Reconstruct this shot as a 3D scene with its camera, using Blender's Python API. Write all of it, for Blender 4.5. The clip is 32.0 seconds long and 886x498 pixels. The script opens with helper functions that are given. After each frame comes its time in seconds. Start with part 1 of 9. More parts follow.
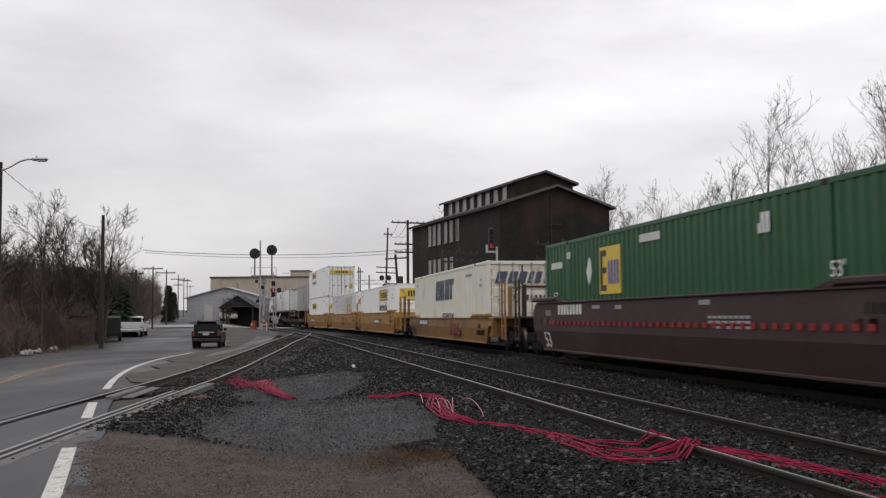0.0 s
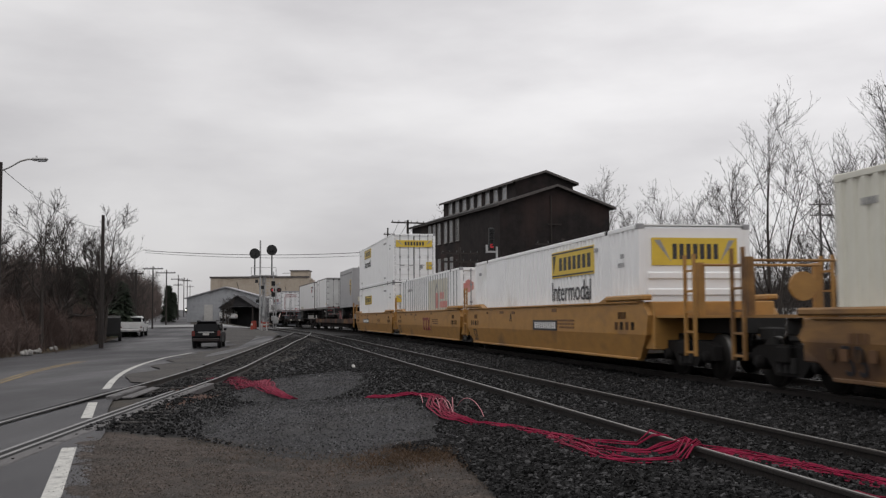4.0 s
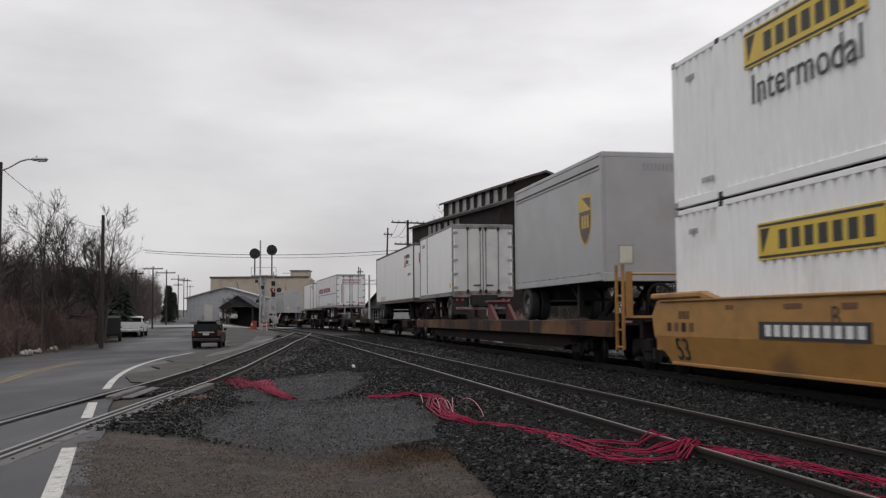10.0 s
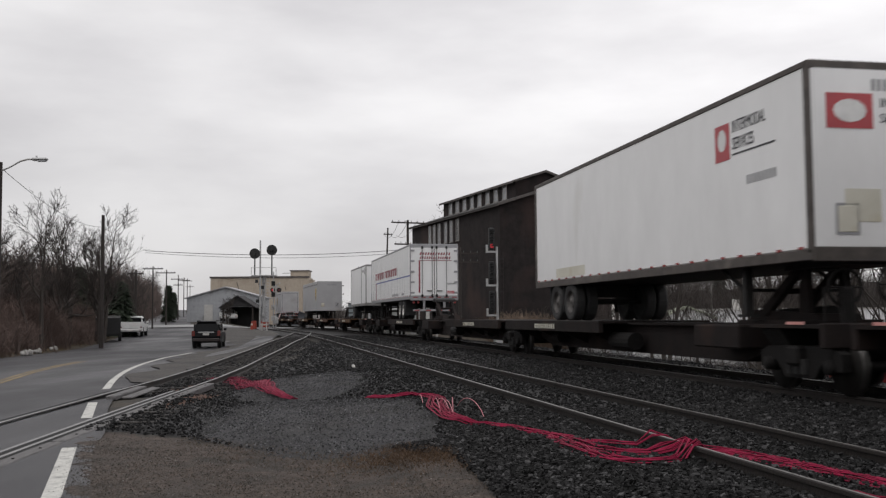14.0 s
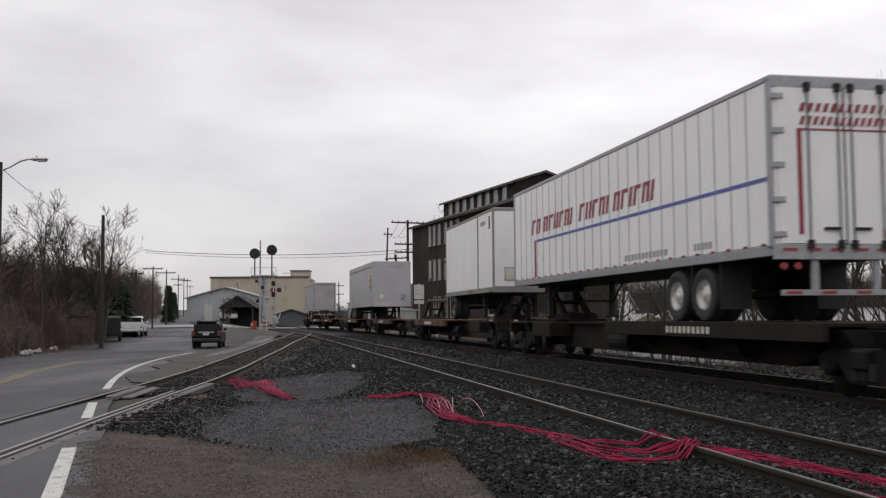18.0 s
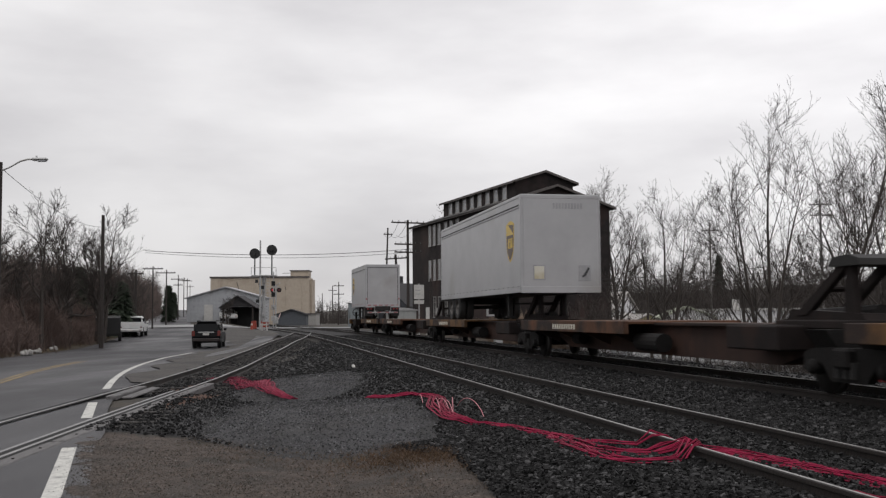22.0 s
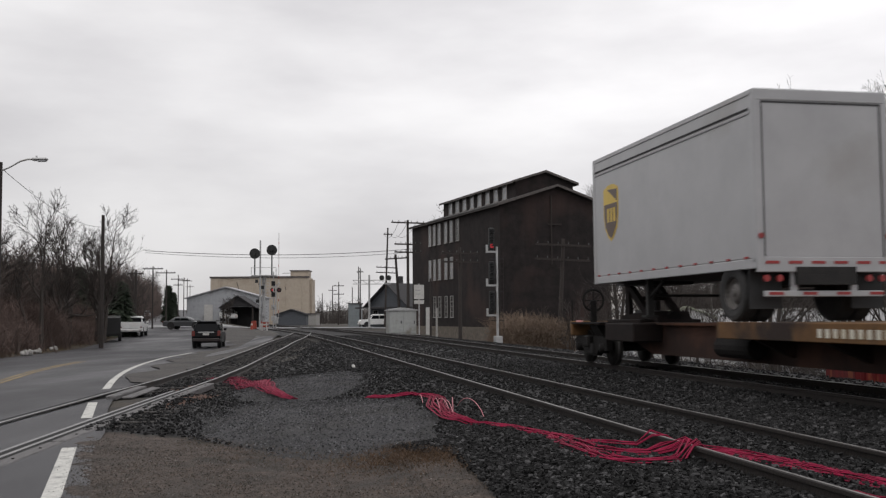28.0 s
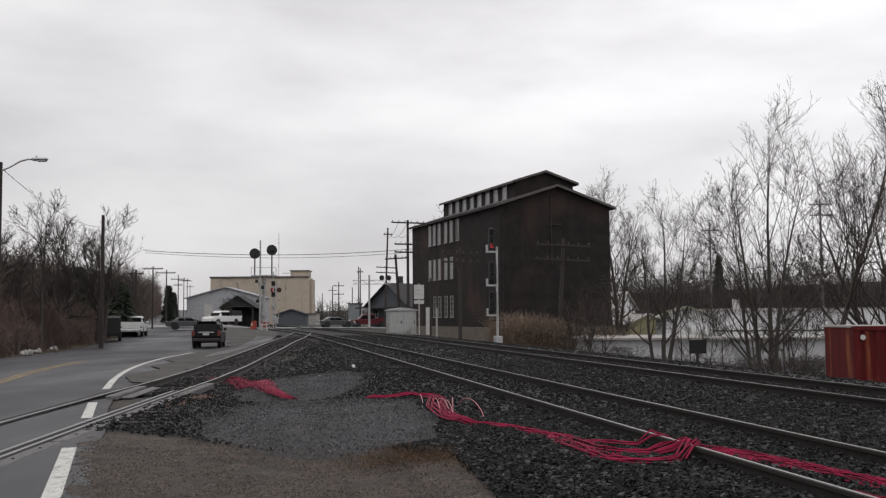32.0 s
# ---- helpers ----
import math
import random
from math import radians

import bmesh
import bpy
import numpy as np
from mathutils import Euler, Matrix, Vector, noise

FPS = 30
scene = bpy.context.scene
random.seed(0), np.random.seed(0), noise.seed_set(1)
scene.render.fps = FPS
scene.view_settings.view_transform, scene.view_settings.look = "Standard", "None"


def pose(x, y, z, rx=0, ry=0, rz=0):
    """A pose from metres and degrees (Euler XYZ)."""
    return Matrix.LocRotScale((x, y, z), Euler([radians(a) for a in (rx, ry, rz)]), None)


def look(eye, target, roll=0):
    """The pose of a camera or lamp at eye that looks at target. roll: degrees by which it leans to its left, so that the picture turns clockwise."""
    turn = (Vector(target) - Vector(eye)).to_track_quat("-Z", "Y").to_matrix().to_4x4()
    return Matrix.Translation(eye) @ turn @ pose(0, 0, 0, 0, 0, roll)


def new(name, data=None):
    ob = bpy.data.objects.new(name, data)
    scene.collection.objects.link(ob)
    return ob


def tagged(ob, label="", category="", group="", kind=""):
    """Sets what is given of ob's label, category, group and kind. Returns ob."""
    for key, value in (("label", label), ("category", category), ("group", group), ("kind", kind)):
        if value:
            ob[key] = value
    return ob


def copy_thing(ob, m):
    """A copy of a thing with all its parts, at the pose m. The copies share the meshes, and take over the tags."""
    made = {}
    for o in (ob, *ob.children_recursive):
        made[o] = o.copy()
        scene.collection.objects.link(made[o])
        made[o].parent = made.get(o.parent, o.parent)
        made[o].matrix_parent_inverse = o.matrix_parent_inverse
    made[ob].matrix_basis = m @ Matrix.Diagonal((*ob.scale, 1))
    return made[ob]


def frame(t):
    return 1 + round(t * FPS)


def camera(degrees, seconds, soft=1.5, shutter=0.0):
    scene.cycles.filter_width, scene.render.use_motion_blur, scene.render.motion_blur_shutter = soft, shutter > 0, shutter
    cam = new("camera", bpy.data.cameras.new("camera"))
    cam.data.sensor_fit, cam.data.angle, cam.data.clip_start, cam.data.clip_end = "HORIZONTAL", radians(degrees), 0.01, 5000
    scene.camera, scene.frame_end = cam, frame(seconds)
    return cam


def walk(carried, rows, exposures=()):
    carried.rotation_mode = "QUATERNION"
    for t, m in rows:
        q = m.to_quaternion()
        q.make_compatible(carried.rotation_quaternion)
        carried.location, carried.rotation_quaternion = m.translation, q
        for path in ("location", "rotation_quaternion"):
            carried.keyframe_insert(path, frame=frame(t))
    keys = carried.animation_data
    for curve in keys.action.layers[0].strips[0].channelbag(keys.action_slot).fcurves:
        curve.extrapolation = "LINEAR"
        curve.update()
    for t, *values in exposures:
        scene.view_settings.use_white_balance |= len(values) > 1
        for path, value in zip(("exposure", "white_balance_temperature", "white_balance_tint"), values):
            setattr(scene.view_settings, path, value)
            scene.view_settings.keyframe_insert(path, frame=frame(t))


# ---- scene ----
# ---------------------------------------------------------------- camera
EYE = (0.0, 0.0, 1.217)
PITCH = radians(3.87)
cam = camera(47.76, 32.0, soft=1.3, shutter=0.35)
VIEW = look(EYE, (0, math.cos(PITCH), EYE[2] + math.sin(PITCH)), roll=-0.42)
walk(cam, [(0.0, VIEW), (32.0, VIEW)], exposures=((0.0, 0.02), (1.5, 0.0), (3.0, -0.14), (7.5, -0.20), (9.5, -0.12), (12.0, -0.04), (16.0, 0.0), (22.5, 0.02), (24.0, 0.1), (26.0, 0.05), (28.0, 0.03), (32.0, 0.02)))

# ---------------------------------------------------------------- sky and sun
world = bpy.data.worlds.new("sky")
scene.world = world
world.use_nodes = True
wn, wl = world.node_tree.nodes, world.node_tree.links
wn.clear()
w_out = wn.new("ShaderNodeOutputWorld")
w_bg = wn.new("ShaderNodeBackground")
w_sky = wn.new("ShaderNodeTexSky")
w_sky.sky_type = "NISHITA"
w_sky.sun_disc = False
w_sky.sun_elevation = radians(60)
w_sky.sun_rotation = radians(231)
w_co = wn.new("ShaderNodeTexCoord")
w_map = wn.new("ShaderNodeMapping")
w_map.inputs["Scale"].default_value = (1.0, 1.0, 3.2)
w_noise = wn.new("ShaderNodeTexNoise")
w_noise.inputs["Scale"].default_value = 2.6
w_noise.inputs["Detail"].default_value = 6.0
w_noise.inputs["Roughness"].default_value = 0.5
w_ramp = wn.new("ShaderNodeValToRGB")
w_ramp.color_ramp.elements[0].position = 0.34
w_ramp.color_ramp.elements[0].color = (7.2, 7.0, 7.15, 1)
w_ramp.color_ramp.elements[1].position = 0.62
w_ramp.color_ramp.elements[1].color = (9.9, 9.7, 9.75, 1)
w_mix = wn.new("ShaderNodeMix")
w_mix.data_type = "RGBA"
w_mix.inputs[0].default_value = 0.94
wl.new(w_co.outputs["Generated"], w_map.inputs["Vector"])
wl.new(w_map.outputs[0], w_noise.inputs["Vector"])
wl.new(w_noise.outputs["Fac"], w_ramp.inputs["Fac"])
wl.new(w_sky.outputs[0], w_mix.inputs[6])
wl.new(w_ramp.outputs["Color"], w_mix.inputs[7])
# the cloud is thinner overhead and to the east
w_xyz = wn.new("ShaderNodeSeparateXYZ")
wl.new(w_co.outputs["Generated"], w_xyz.inputs[0])
w_side = wn.new("ShaderNodeMapRange")
w_side.interpolation_type = "SMOOTHSTEP"
w_side.inputs[1].default_value, w_side.inputs[2].default_value = -0.7, 0.5
w_side.inputs[3].default_value, w_side.inputs[4].default_value = 0.85, 1.12
wl.new(w_xyz.outputs[0], w_side.inputs[0])
w_low = wn.new("ShaderNodeMapRange")
w_low.inputs[1].default_value, w_low.inputs[2].default_value = 0.0, 0.22
w_low.inputs[3].default_value, w_low.inputs[4].default_value = 0.80, 1.0
wl.new(w_xyz.outputs[2], w_low.inputs[0])
w_prod = wn.new("ShaderNodeMath")
w_prod.operation = "MULTIPLY"
wl.new(w_side.outputs[0], w_prod.inputs[0])
wl.new(w_low.outputs[0], w_prod.inputs[1])
w_tone = wn.new("ShaderNodeVectorMath")
w_tone.operation = "SCALE"
wl.new(w_mix.outputs[2], w_tone.inputs[0])
wl.new(w_prod.outputs[0], w_tone.inputs["Scale"])
wl.new(w_tone.outputs[0], w_bg.inputs["Color"])
w_bg.inputs["Strength"].default_value = 0.1
wl.new(w_bg.outputs[0], w_out.inputs[0])

sun = bpy.data.lights.new("sun", "SUN")
sun.energy = 0.8
sun.angle = radians(40)
sun.color = (1.0, 0.98, 0.95)
new("sun", sun).matrix_world = look((0, 0, 50), (22, 18, 0))

# ---------------------------------------------------------------- plan
PSI = radians(10.78)     # heading of the straight tracks, to the left of north
FOOT = 9.50              # the main track's centre line passes this far from the camera
BEND0, BEND1, BEND = 50.0, 112.0, 0.0010
SPEED = 9.465


def heading(s):
    return PSI + BEND * (min(max(s, BEND0), BEND1) - BEND0)


def path(s, w=0.0):
    """The point s metres along the main track's centre line and w metres to its right."""
    x, y = FOOT * math.cos(PSI), FOOT * math.sin(PSI)
    a = min(s, BEND0)
    x, y = x - math.sin(PSI) * a, y + math.cos(PSI) * a
    if s > BEND0:
        b = min(s, BEND1)
        r, h = 1 / BEND, heading(b)
        x += r * (math.cos(h) - math.cos(PSI))
        y += r * (math.sin(h) - math.sin(PSI))
        if s > BEND1:
            x, y = x - math.sin(h) * (s - BEND1), y + math.cos(h) * (s - BEND1)
    h = heading(s)
    return x + math.cos(h) * w, y + math.sin(h) * w


def track_pose(s, w=0.0, z=0.0):
    x, y = path(s, w)
    return pose(x, y, z, rz=math.degrees(heading(s)))


MOVING = []              # (thing, s at the clip's start)


def on_train(ob, s):
    MOVING.append((ob, s))
    ob.matrix_basis = track_pose(s)
    return ob


def lerp_table(v, table):
    for (a, p), (b, q) in zip(table, table[1:]):
        if v <= b:
            return p + (q - p) * max(0.0, (v - a) / (b - a))
    return table[-1][1]


def sm(a, b, v):
    v = min(1.0, max(0.0, (v - a) / (b - a)))
    return v * v * (3 - 2 * v)

# ---------------------------------------------------------------- materials
def rgb(c):
    return (c[0], c[1], c[2], 1.0)


def mat(name, a, b=None, scale=3.0, rough=0.7, metal=0.0, bump=0.0, bump_scale=40.0, stain=None, stain_scale=0.6,
        stain_at=0.55, stretch=(1, 1, 1), rnd=0.0, glow=None, spec=0.5, wet=None):
    """A surface of two close tones in a grain, with larger stains, fine relief and, where rnd, a tone of its own for each object."""
    m = bpy.data.materials.new(name)
    m.use_nodes = True
    nt = m.node_tree
    n, l = nt.nodes, nt.links
    bsdf = n["Principled BSDF"]
    bsdf.inputs["Roughness"].default_value = rough
    bsdf.inputs["Metallic"].default_value = metal
    bsdf.inputs["Specular IOR Level"].default_value = spec
    co = n.new("ShaderNodeTexCoord")
    mp = n.new("ShaderNodeMapping")
    mp.inputs["Scale"].default_value = stretch
    l.new(co.outputs["Object"], mp.inputs["Vector"])
    b = b or tuple(v * 0.8 for v in a)
    tex = n.new("ShaderNodeTexNoise")
    tex.inputs["Scale"].default_value = scale
    tex.inputs["Detail"].default_value = 8.0
    tex.inputs["Roughness"].default_value = 0.65
    l.new(mp.outputs[0], tex.inputs["Vector"])
    ramp = n.new("ShaderNodeValToRGB")
    ramp.color_ramp.elements[0].position, ramp.color_ramp.elements[0].color = 0.32, rgb(b)
    ramp.color_ramp.elements[1].position, ramp.color_ramp.elements[1].color = 0.68, rgb(a)
    l.new(tex.outputs["Fac"], ramp.inputs["Fac"])
    out = ramp.outputs["Color"]
    if stain:
        t2 = n.new("ShaderNodeTexNoise")
        t2.inputs["Scale"].default_value = stain_scale
        t2.inputs["Detail"].default_value = 6.0
        l.new(mp.outputs[0], t2.inputs["Vector"])
        r2 = n.new("ShaderNodeValToRGB")
        r2.color_ramp.elements[0].position, r2.color_ramp.elements[0].color = stain_at, (0, 0, 0, 1)
        r2.color_ramp.elements[1].position, r2.color_ramp.elements[1].color = stain_at + 0.16, (1, 1, 1, 1)
        l.new(t2.outputs["Fac"], r2.inputs["Fac"])
        mx = n.new("ShaderNodeMix")
        mx.data_type = "RGBA"
        l.new(r2.outputs["Color"], mx.inputs[0])
        l.new(out, mx.inputs[6])
        mx.inputs[7].default_value = rgb(stain)
        out = mx.outputs[2]
    if rnd:
        oi = n.new("ShaderNodeObjectInfo")
        gm = n.new("ShaderNodeNewGeometry")
        ad = n.new("ShaderNodeMath")
        ad.operation = "ADD"
        l.new(oi.outputs["Random"], ad.inputs[0])
        l.new(gm.outputs["Random Per Island"], ad.inputs[1])
        mr = n.new("ShaderNodeMapRange")
        mr.inputs[2].default_value = 2.0
        mr.inputs[3].default_value, mr.inputs[4].default_value = 1 - rnd, 1 + rnd
        l.new(ad.outputs[0], mr.inputs[0])
        hs = n.new("ShaderNodeHueSaturation")
        l.new(mr.outputs[0], hs.inputs["Value"])
        l.new(out, hs.inputs["Color"])
        out = hs.outputs["Color"]
    l.new(out, bsdf.inputs["Base Color"])
    if bump:
        t3 = n.new("ShaderNodeTexNoise")
        t3.inputs["Scale"].default_value = bump_scale
        t3.inputs["Detail"].default_value = 6.0
        l.new(mp.outputs[0], t3.inputs["Vector"])
        bp = n.new("ShaderNodeBump")
        bp.inputs["Strength"].default_value = bump
        bp.inputs["Distance"].default_value = 0.03
        l.new(t3.outputs["Fac"], bp.inputs["Height"])
        l.new(bp.outputs[0], bsdf.inputs["Normal"])
    if wet:
        mw = n.new("ShaderNodeMapping")
        mw.inputs["Scale"].default_value = (0.34, 0.10, 1)
        mw.inputs["Rotation"].default_value = (0, 0, radians(-14))
        l.new(co.outputs["Object"], mw.inputs["Vector"])
        tw = n.new("ShaderNodeTexNoise")
        tw.inputs["Scale"].default_value = 1.0
        tw.inputs["Detail"].default_value = 5.0
        l.new(mw.outputs[0], tw.inputs["Vector"])
        rw = n.new("ShaderNodeMapRange")
        rw.inputs[1].default_value, rw.inputs[2].default_value = 0.33, 0.67
        rw.inputs[3].default_value, rw.inputs[4].default_value = wet
        l.new(tw.outputs["Fac"], rw.inputs[0])
        l.new(rw.outputs[0], bsdf.inputs["Roughness"])
    if glow:
        bsdf.inputs["Emission Color"].default_value = rgb(glow[:3])
        bsdf.inputs["Emission Strength"].default_value = glow[3]
    return m


M_ground = mat("soil and dead grass", (0.052, 0.044, 0.035), (0.021, 0.019, 0.0165), 1.4, 0.95, bump=0.8, bump_scale=22, stain=(0.055, 0.043, 0.027), stain_scale=0.35)
M_asphalt = mat("worn damp asphalt", (0.028, 0.026, 0.030), (0.016, 0.0152, 0.0178), 14, 0.55, bump=0.3, bump_scale=90, stain=(0.016, 0.0155, 0.019), stain_scale=0.22, stain_at=0.46, wet=(0.42, 0.72))
M_white_line = mat("worn white road paint", (0.62, 0.61, 0.57), (0.36, 0.36, 0.34), 16, 0.65, stain=(0.10, 0.10, 0.10), stain_scale=4, stain_at=0.57)
M_yellow_line = mat("worn yellow road paint", (0.34, 0.24, 0.09), (0.2, 0.145, 0.07), 12, 0.65, stain=(0.07, 0.065, 0.06), stain_scale=2.5, stain_at=0.5)
M_ballast = mat("dark ballast stone", (0.022, 0.0212, 0.022), (0.008, 0.0077, 0.008), 30, 0.85, bump=1.0, bump_scale=26, stain=(0.022, 0.02, 0.018), stain_scale=0.5)
M_rail_top = mat("worn rail head", (0.36, 0.35, 0.34), (0.22, 0.21, 0.20), 8, 0.38, 0.85)
M_rail_side = mat("rusty rail", (0.022, 0.017, 0.0145), (0.011, 0.009, 0.0085), 20, 0.85, 0.2, bump=0.3)
M_tie = mat("weathered tie", (0.055, 0.049, 0.045), (0.022, 0.020, 0.0185), 5, 0.9, stretch=(1, 8, 8), bump=0.6, rnd=0.25)
M_mill = mat("blackened mill sheathing", (0.030, 0.0245, 0.0240), (0.0145, 0.0125, 0.0124), 1.2, 0.92, bump=0.4, bump_scale=12, stain=(0.046, 0.031, 0.028), stain_scale=0.22, stain_at=0.52, spec=0.25)
M_mill_roof = mat("dark roofing", (0.06, 0.056, 0.055), None, 3, 0.85, bump=0.4)
M_shed = mat("pale grey sheet metal", (0.40, 0.41, 0.43), (0.32, 0.33, 0.345), 2, 0.55, 0.1, stain=(0.2, 0.2, 0.2))
# the beige is desaturated to stand in for haze over the distance
M_beige = mat("beige masonry greyed by haze", (0.46, 0.395, 0.32), (0.39, 0.335, 0.275), 1.5, 0.85, bump=0.2, stain=(0.33, 0.27, 0.21), stain_scale=0.3)
M_white_wall = mat("white painted wall", (0.80, 0.80, 0.81), (0.58, 0.58, 0.59), 1.6, 0.7, stain=(0.24, 0.235, 0.23), stain_scale=0.7, stain_at=0.56, stretch=(2, 2, 0.5))
M_bark = mat("grey brown bark", (0.075, 0.062, 0.055), (0.04, 0.034, 0.03), 10, 0.9, stretch=(3, 3, 0.6), bump=0.7)
M_yellow = mat("yellow well car paint", (0.40, 0.21, 0.055), (0.31, 0.16, 0.045), 2.2, 0.5, stain=(0.20, 0.11, 0.045), stain_scale=0.7, stain_at=0.56, bump=0.1, stretch=(1, 1, 2))
M_yellow_dirty = mat("grimy yellow well car paint", (0.31, 0.165, 0.050), (0.20, 0.105, 0.036), 1.6, 0.6, stain=(0.095, 0.050, 0.026), stain_scale=0.55, stain_at=0.50, bump=0.15, stretch=(1, 0.6, 2))
M_brown = mat("oxide brown car paint", (0.046, 0.018, 0.0175), (0.027, 0.0128, 0.0125), 2.0, 0.6, stain=(0.05, 0.03, 0.028), stain_scale=0.6, bump=0.1)
M_white = mat("white container paint", (0.88, 0.885, 0.89), (0.82, 0.825, 0.83), 1.2, 0.45, stain=(0.68, 0.67, 0.65), stain_scale=0.5, stain_at=0.6)
M_green = mat("green container paint", (0.012, 0.084, 0.026), (0.009, 0.066, 0.020), 1.4, 0.45, stain=(0.03, 0.10, 0.04), stain_scale=0.5, stain_at=0.6)
M_dark = mat("grimy black steel", (0.019, 0.0178, 0.017), (0.010, 0.0095, 0.0095), 4, 0.7, 0.2, bump=0.3)
M_pale_grey = mat("pale grey trailer skin", (0.39, 0.39, 0.40), (0.335, 0.335, 0.345), 1.0, 0.4, 0.0, stain=(0.29, 0.28, 0.27), stain_scale=0.4, stain_at=0.6)



def speckle(name, stops, rough=0.85):
    """Stones of many tones: each loose piece takes one from the stops (share, colour), with a fine grain over it."""
    m = mat(name, (1, 1, 1), (0.55, 0.55, 0.55), 40, rough, spec=0.35)
    n, l = m.node_tree.nodes, m.node_tree.links
    gm = n.new("ShaderNodeNewGeometry")
    rp = n.new("ShaderNodeValToRGB")
    el = rp.color_ramp.elements
    for i, (at, c) in enumerate(stops):
        e = el[i] if i < 2 else el.new(at)
        e.position, e.color = at, rgb(c)
    l.new(gm.outputs["Random Per Island"], rp.inputs["Fac"])
    mx = n.new("ShaderNodeMix")
    mx.data_type, mx.blend_type = "RGBA", "MULTIPLY"
    mx.inputs[0].default_value = 1.0
    bsdf = n["Principled BSDF"]
    l.new(bsdf.inputs["Base Color"].links[0].from_socket, mx.inputs[6])
    l.new(rp.outputs["Color"], mx.inputs[7])
    l.new(mx.outputs[2], bsdf.inputs["Base Color"])
    return m

# ---------------------------------------------------------------- mesh helpers
def box(bm, x0, x1, y0, y1, z0, z1, bevel=0.0):
    m = Matrix.Translation(((x0 + x1) / 2, (y0 + y1) / 2, (z0 + z1) / 2)) @ Matrix.Diagonal((abs(x1 - x0), abs(y1 - y0), abs(z1 - z0), 1))
    r = bmesh.ops.create_cube(bm, size=1, matrix=m)
    if bevel:
        es = list({e for v in r["verts"] for e in v.link_edges})
        bmesh.ops.bevel(bm, geom=es, offset=bevel, segments=1, affect="EDGES", profile=0.5)
    return bm


def B(*a, **k):
    return box(bmesh.new(), *a, **k)


def rod(bm, p, q, r0, r1=None, n=8):
    """A round bar from p to q."""
    p, q = Vector(p), Vector(q)
    d = q - p
    m = Matrix.Translation((p + q) / 2) @ d.to_track_quat("Z", "Y").to_matrix().to_4x4()
    bmesh.ops.create_cone(bm, cap_ends=True, segments=n, radius1=r0, radius2=r0 if r1 is None else r1, depth=max(d.length, 1e-4), matrix=m)
    return bm


def R(*a, **k):
    return rod(bmesh.new(), *a, **k)


def prism(bm, pts, axis, a, b):
    """A flat outline pushed along an axis from a to b."""
    def at(p, v):
        return (v, p[0], p[1]) if axis == "x" else ((p[0], v, p[1]) if axis == "y" else (p[0], p[1], v))
    va = [bm.verts.new(at(p, a)) for p in pts]
    vb = [bm.verts.new(at(p, b)) for p in pts]
    n = len(pts)
    fs = [bm.faces.new(va), bm.faces.new(vb[::-1])]
    for i in range(n):
        fs.append(bm.faces.new((va[i], vb[i], vb[(i + 1) % n], va[(i + 1) % n])))
    bmesh.ops.recalc_face_normals(bm, faces=fs)
    return bm


def P(*a, **k):
    return prism(bmesh.new(), *a, **k)


def mesh_of(name, bm, material, smooth=False):
    me = bpy.data.meshes.new(name)
    bm.to_mesh(me)
    bm.free()
    for m in material if isinstance(material, (list, tuple)) else (material,):
        me.materials.append(m)
    if smooth:
        for p in me.polygons:
            p.use_smooth = True
    return me


def part(name, bm, material, parent=None, label="", smooth=False):
    """One mesh object under a thing or a part."""
    ob = new(name, mesh_of(name, bm, material, smooth))
    if parent:
        ob.parent = parent
    if label:
        ob["label"] = label
    return ob


def shared(name, me, parent, m=None):
    ob = new(name, me)
    ob.parent = parent
    if m:
        ob.matrix_basis = m
    return ob


def thing(name, label, category, m=None, group="", kind=""):
    ob = new(name)
    ob.empty_display_size = 0.2
    if m:
        ob.matrix_basis = m
    return tagged(ob, label, category, group, kind)


def sheet(name, rows, material):
    """A mesh from rows of points, all of one length."""
    n = len(rows[0])
    verts = [p for r in rows for p in r]
    faces = [(i * n + j, i * n + j + 1, (i + 1) * n + j + 1, (i + 1) * n + j) for i in range(len(rows) - 1) for j in range(n - 1)]
    me = bpy.data.meshes.new(name)
    me.from_pydata(verts, [], faces)
    for m in material if isinstance(material, (list, tuple)) else (material,):
        me.materials.append(m)
    return new(name, me)

# ---------------------------------------------------------------- ground
def track_coords(x, y):
    """s and w of a point; near enough past the bend."""
    s = -math.sin(PSI) * x + math.cos(PSI) * y
    for _ in range(3):
        px, py = path(s)
        h = heading(s)
        s += -math.sin(h) * (x - px) + math.cos(h) * (y - py)
    px, py = path(s)
    h = heading(s)
    return s, math.cos(h) * (x - px) + math.sin(h) * (y - py)


ROAD_Z = [(-400, -0.5), (5, -0.38), (16, -0.38), (40, -0.55), (65, -0.72), (85, -0.5), (110, -0.1), (150, 0.7), (250, 2.3), (400, 4.6), (700, 7.0), (3000, 9.0)]


SIDING = [(-4.6, -30.0, -0.335), (-5.1, 0.0, -0.335), (-5.75, 11.0, -0.335), (-6.08, 16.0, -0.335), (-6.38, 21.0, -0.335), (-6.65, 26.0, -0.34), (-7.1, 32.0, -0.34), (-7.8, 40.0, -0.30), (-8.5, 49.0, -0.22), (-9.1, 56.0, -0.14), (-9.75, 65.0, -0.06), (-10.75, 75.0, -0.02), (-11.7, 83.0, -0.02)]
SIDING_X = [(p[1], p[0]) for p in SIDING]
SIDING_Z = [(p[1], p[2]) for p in SIDING]


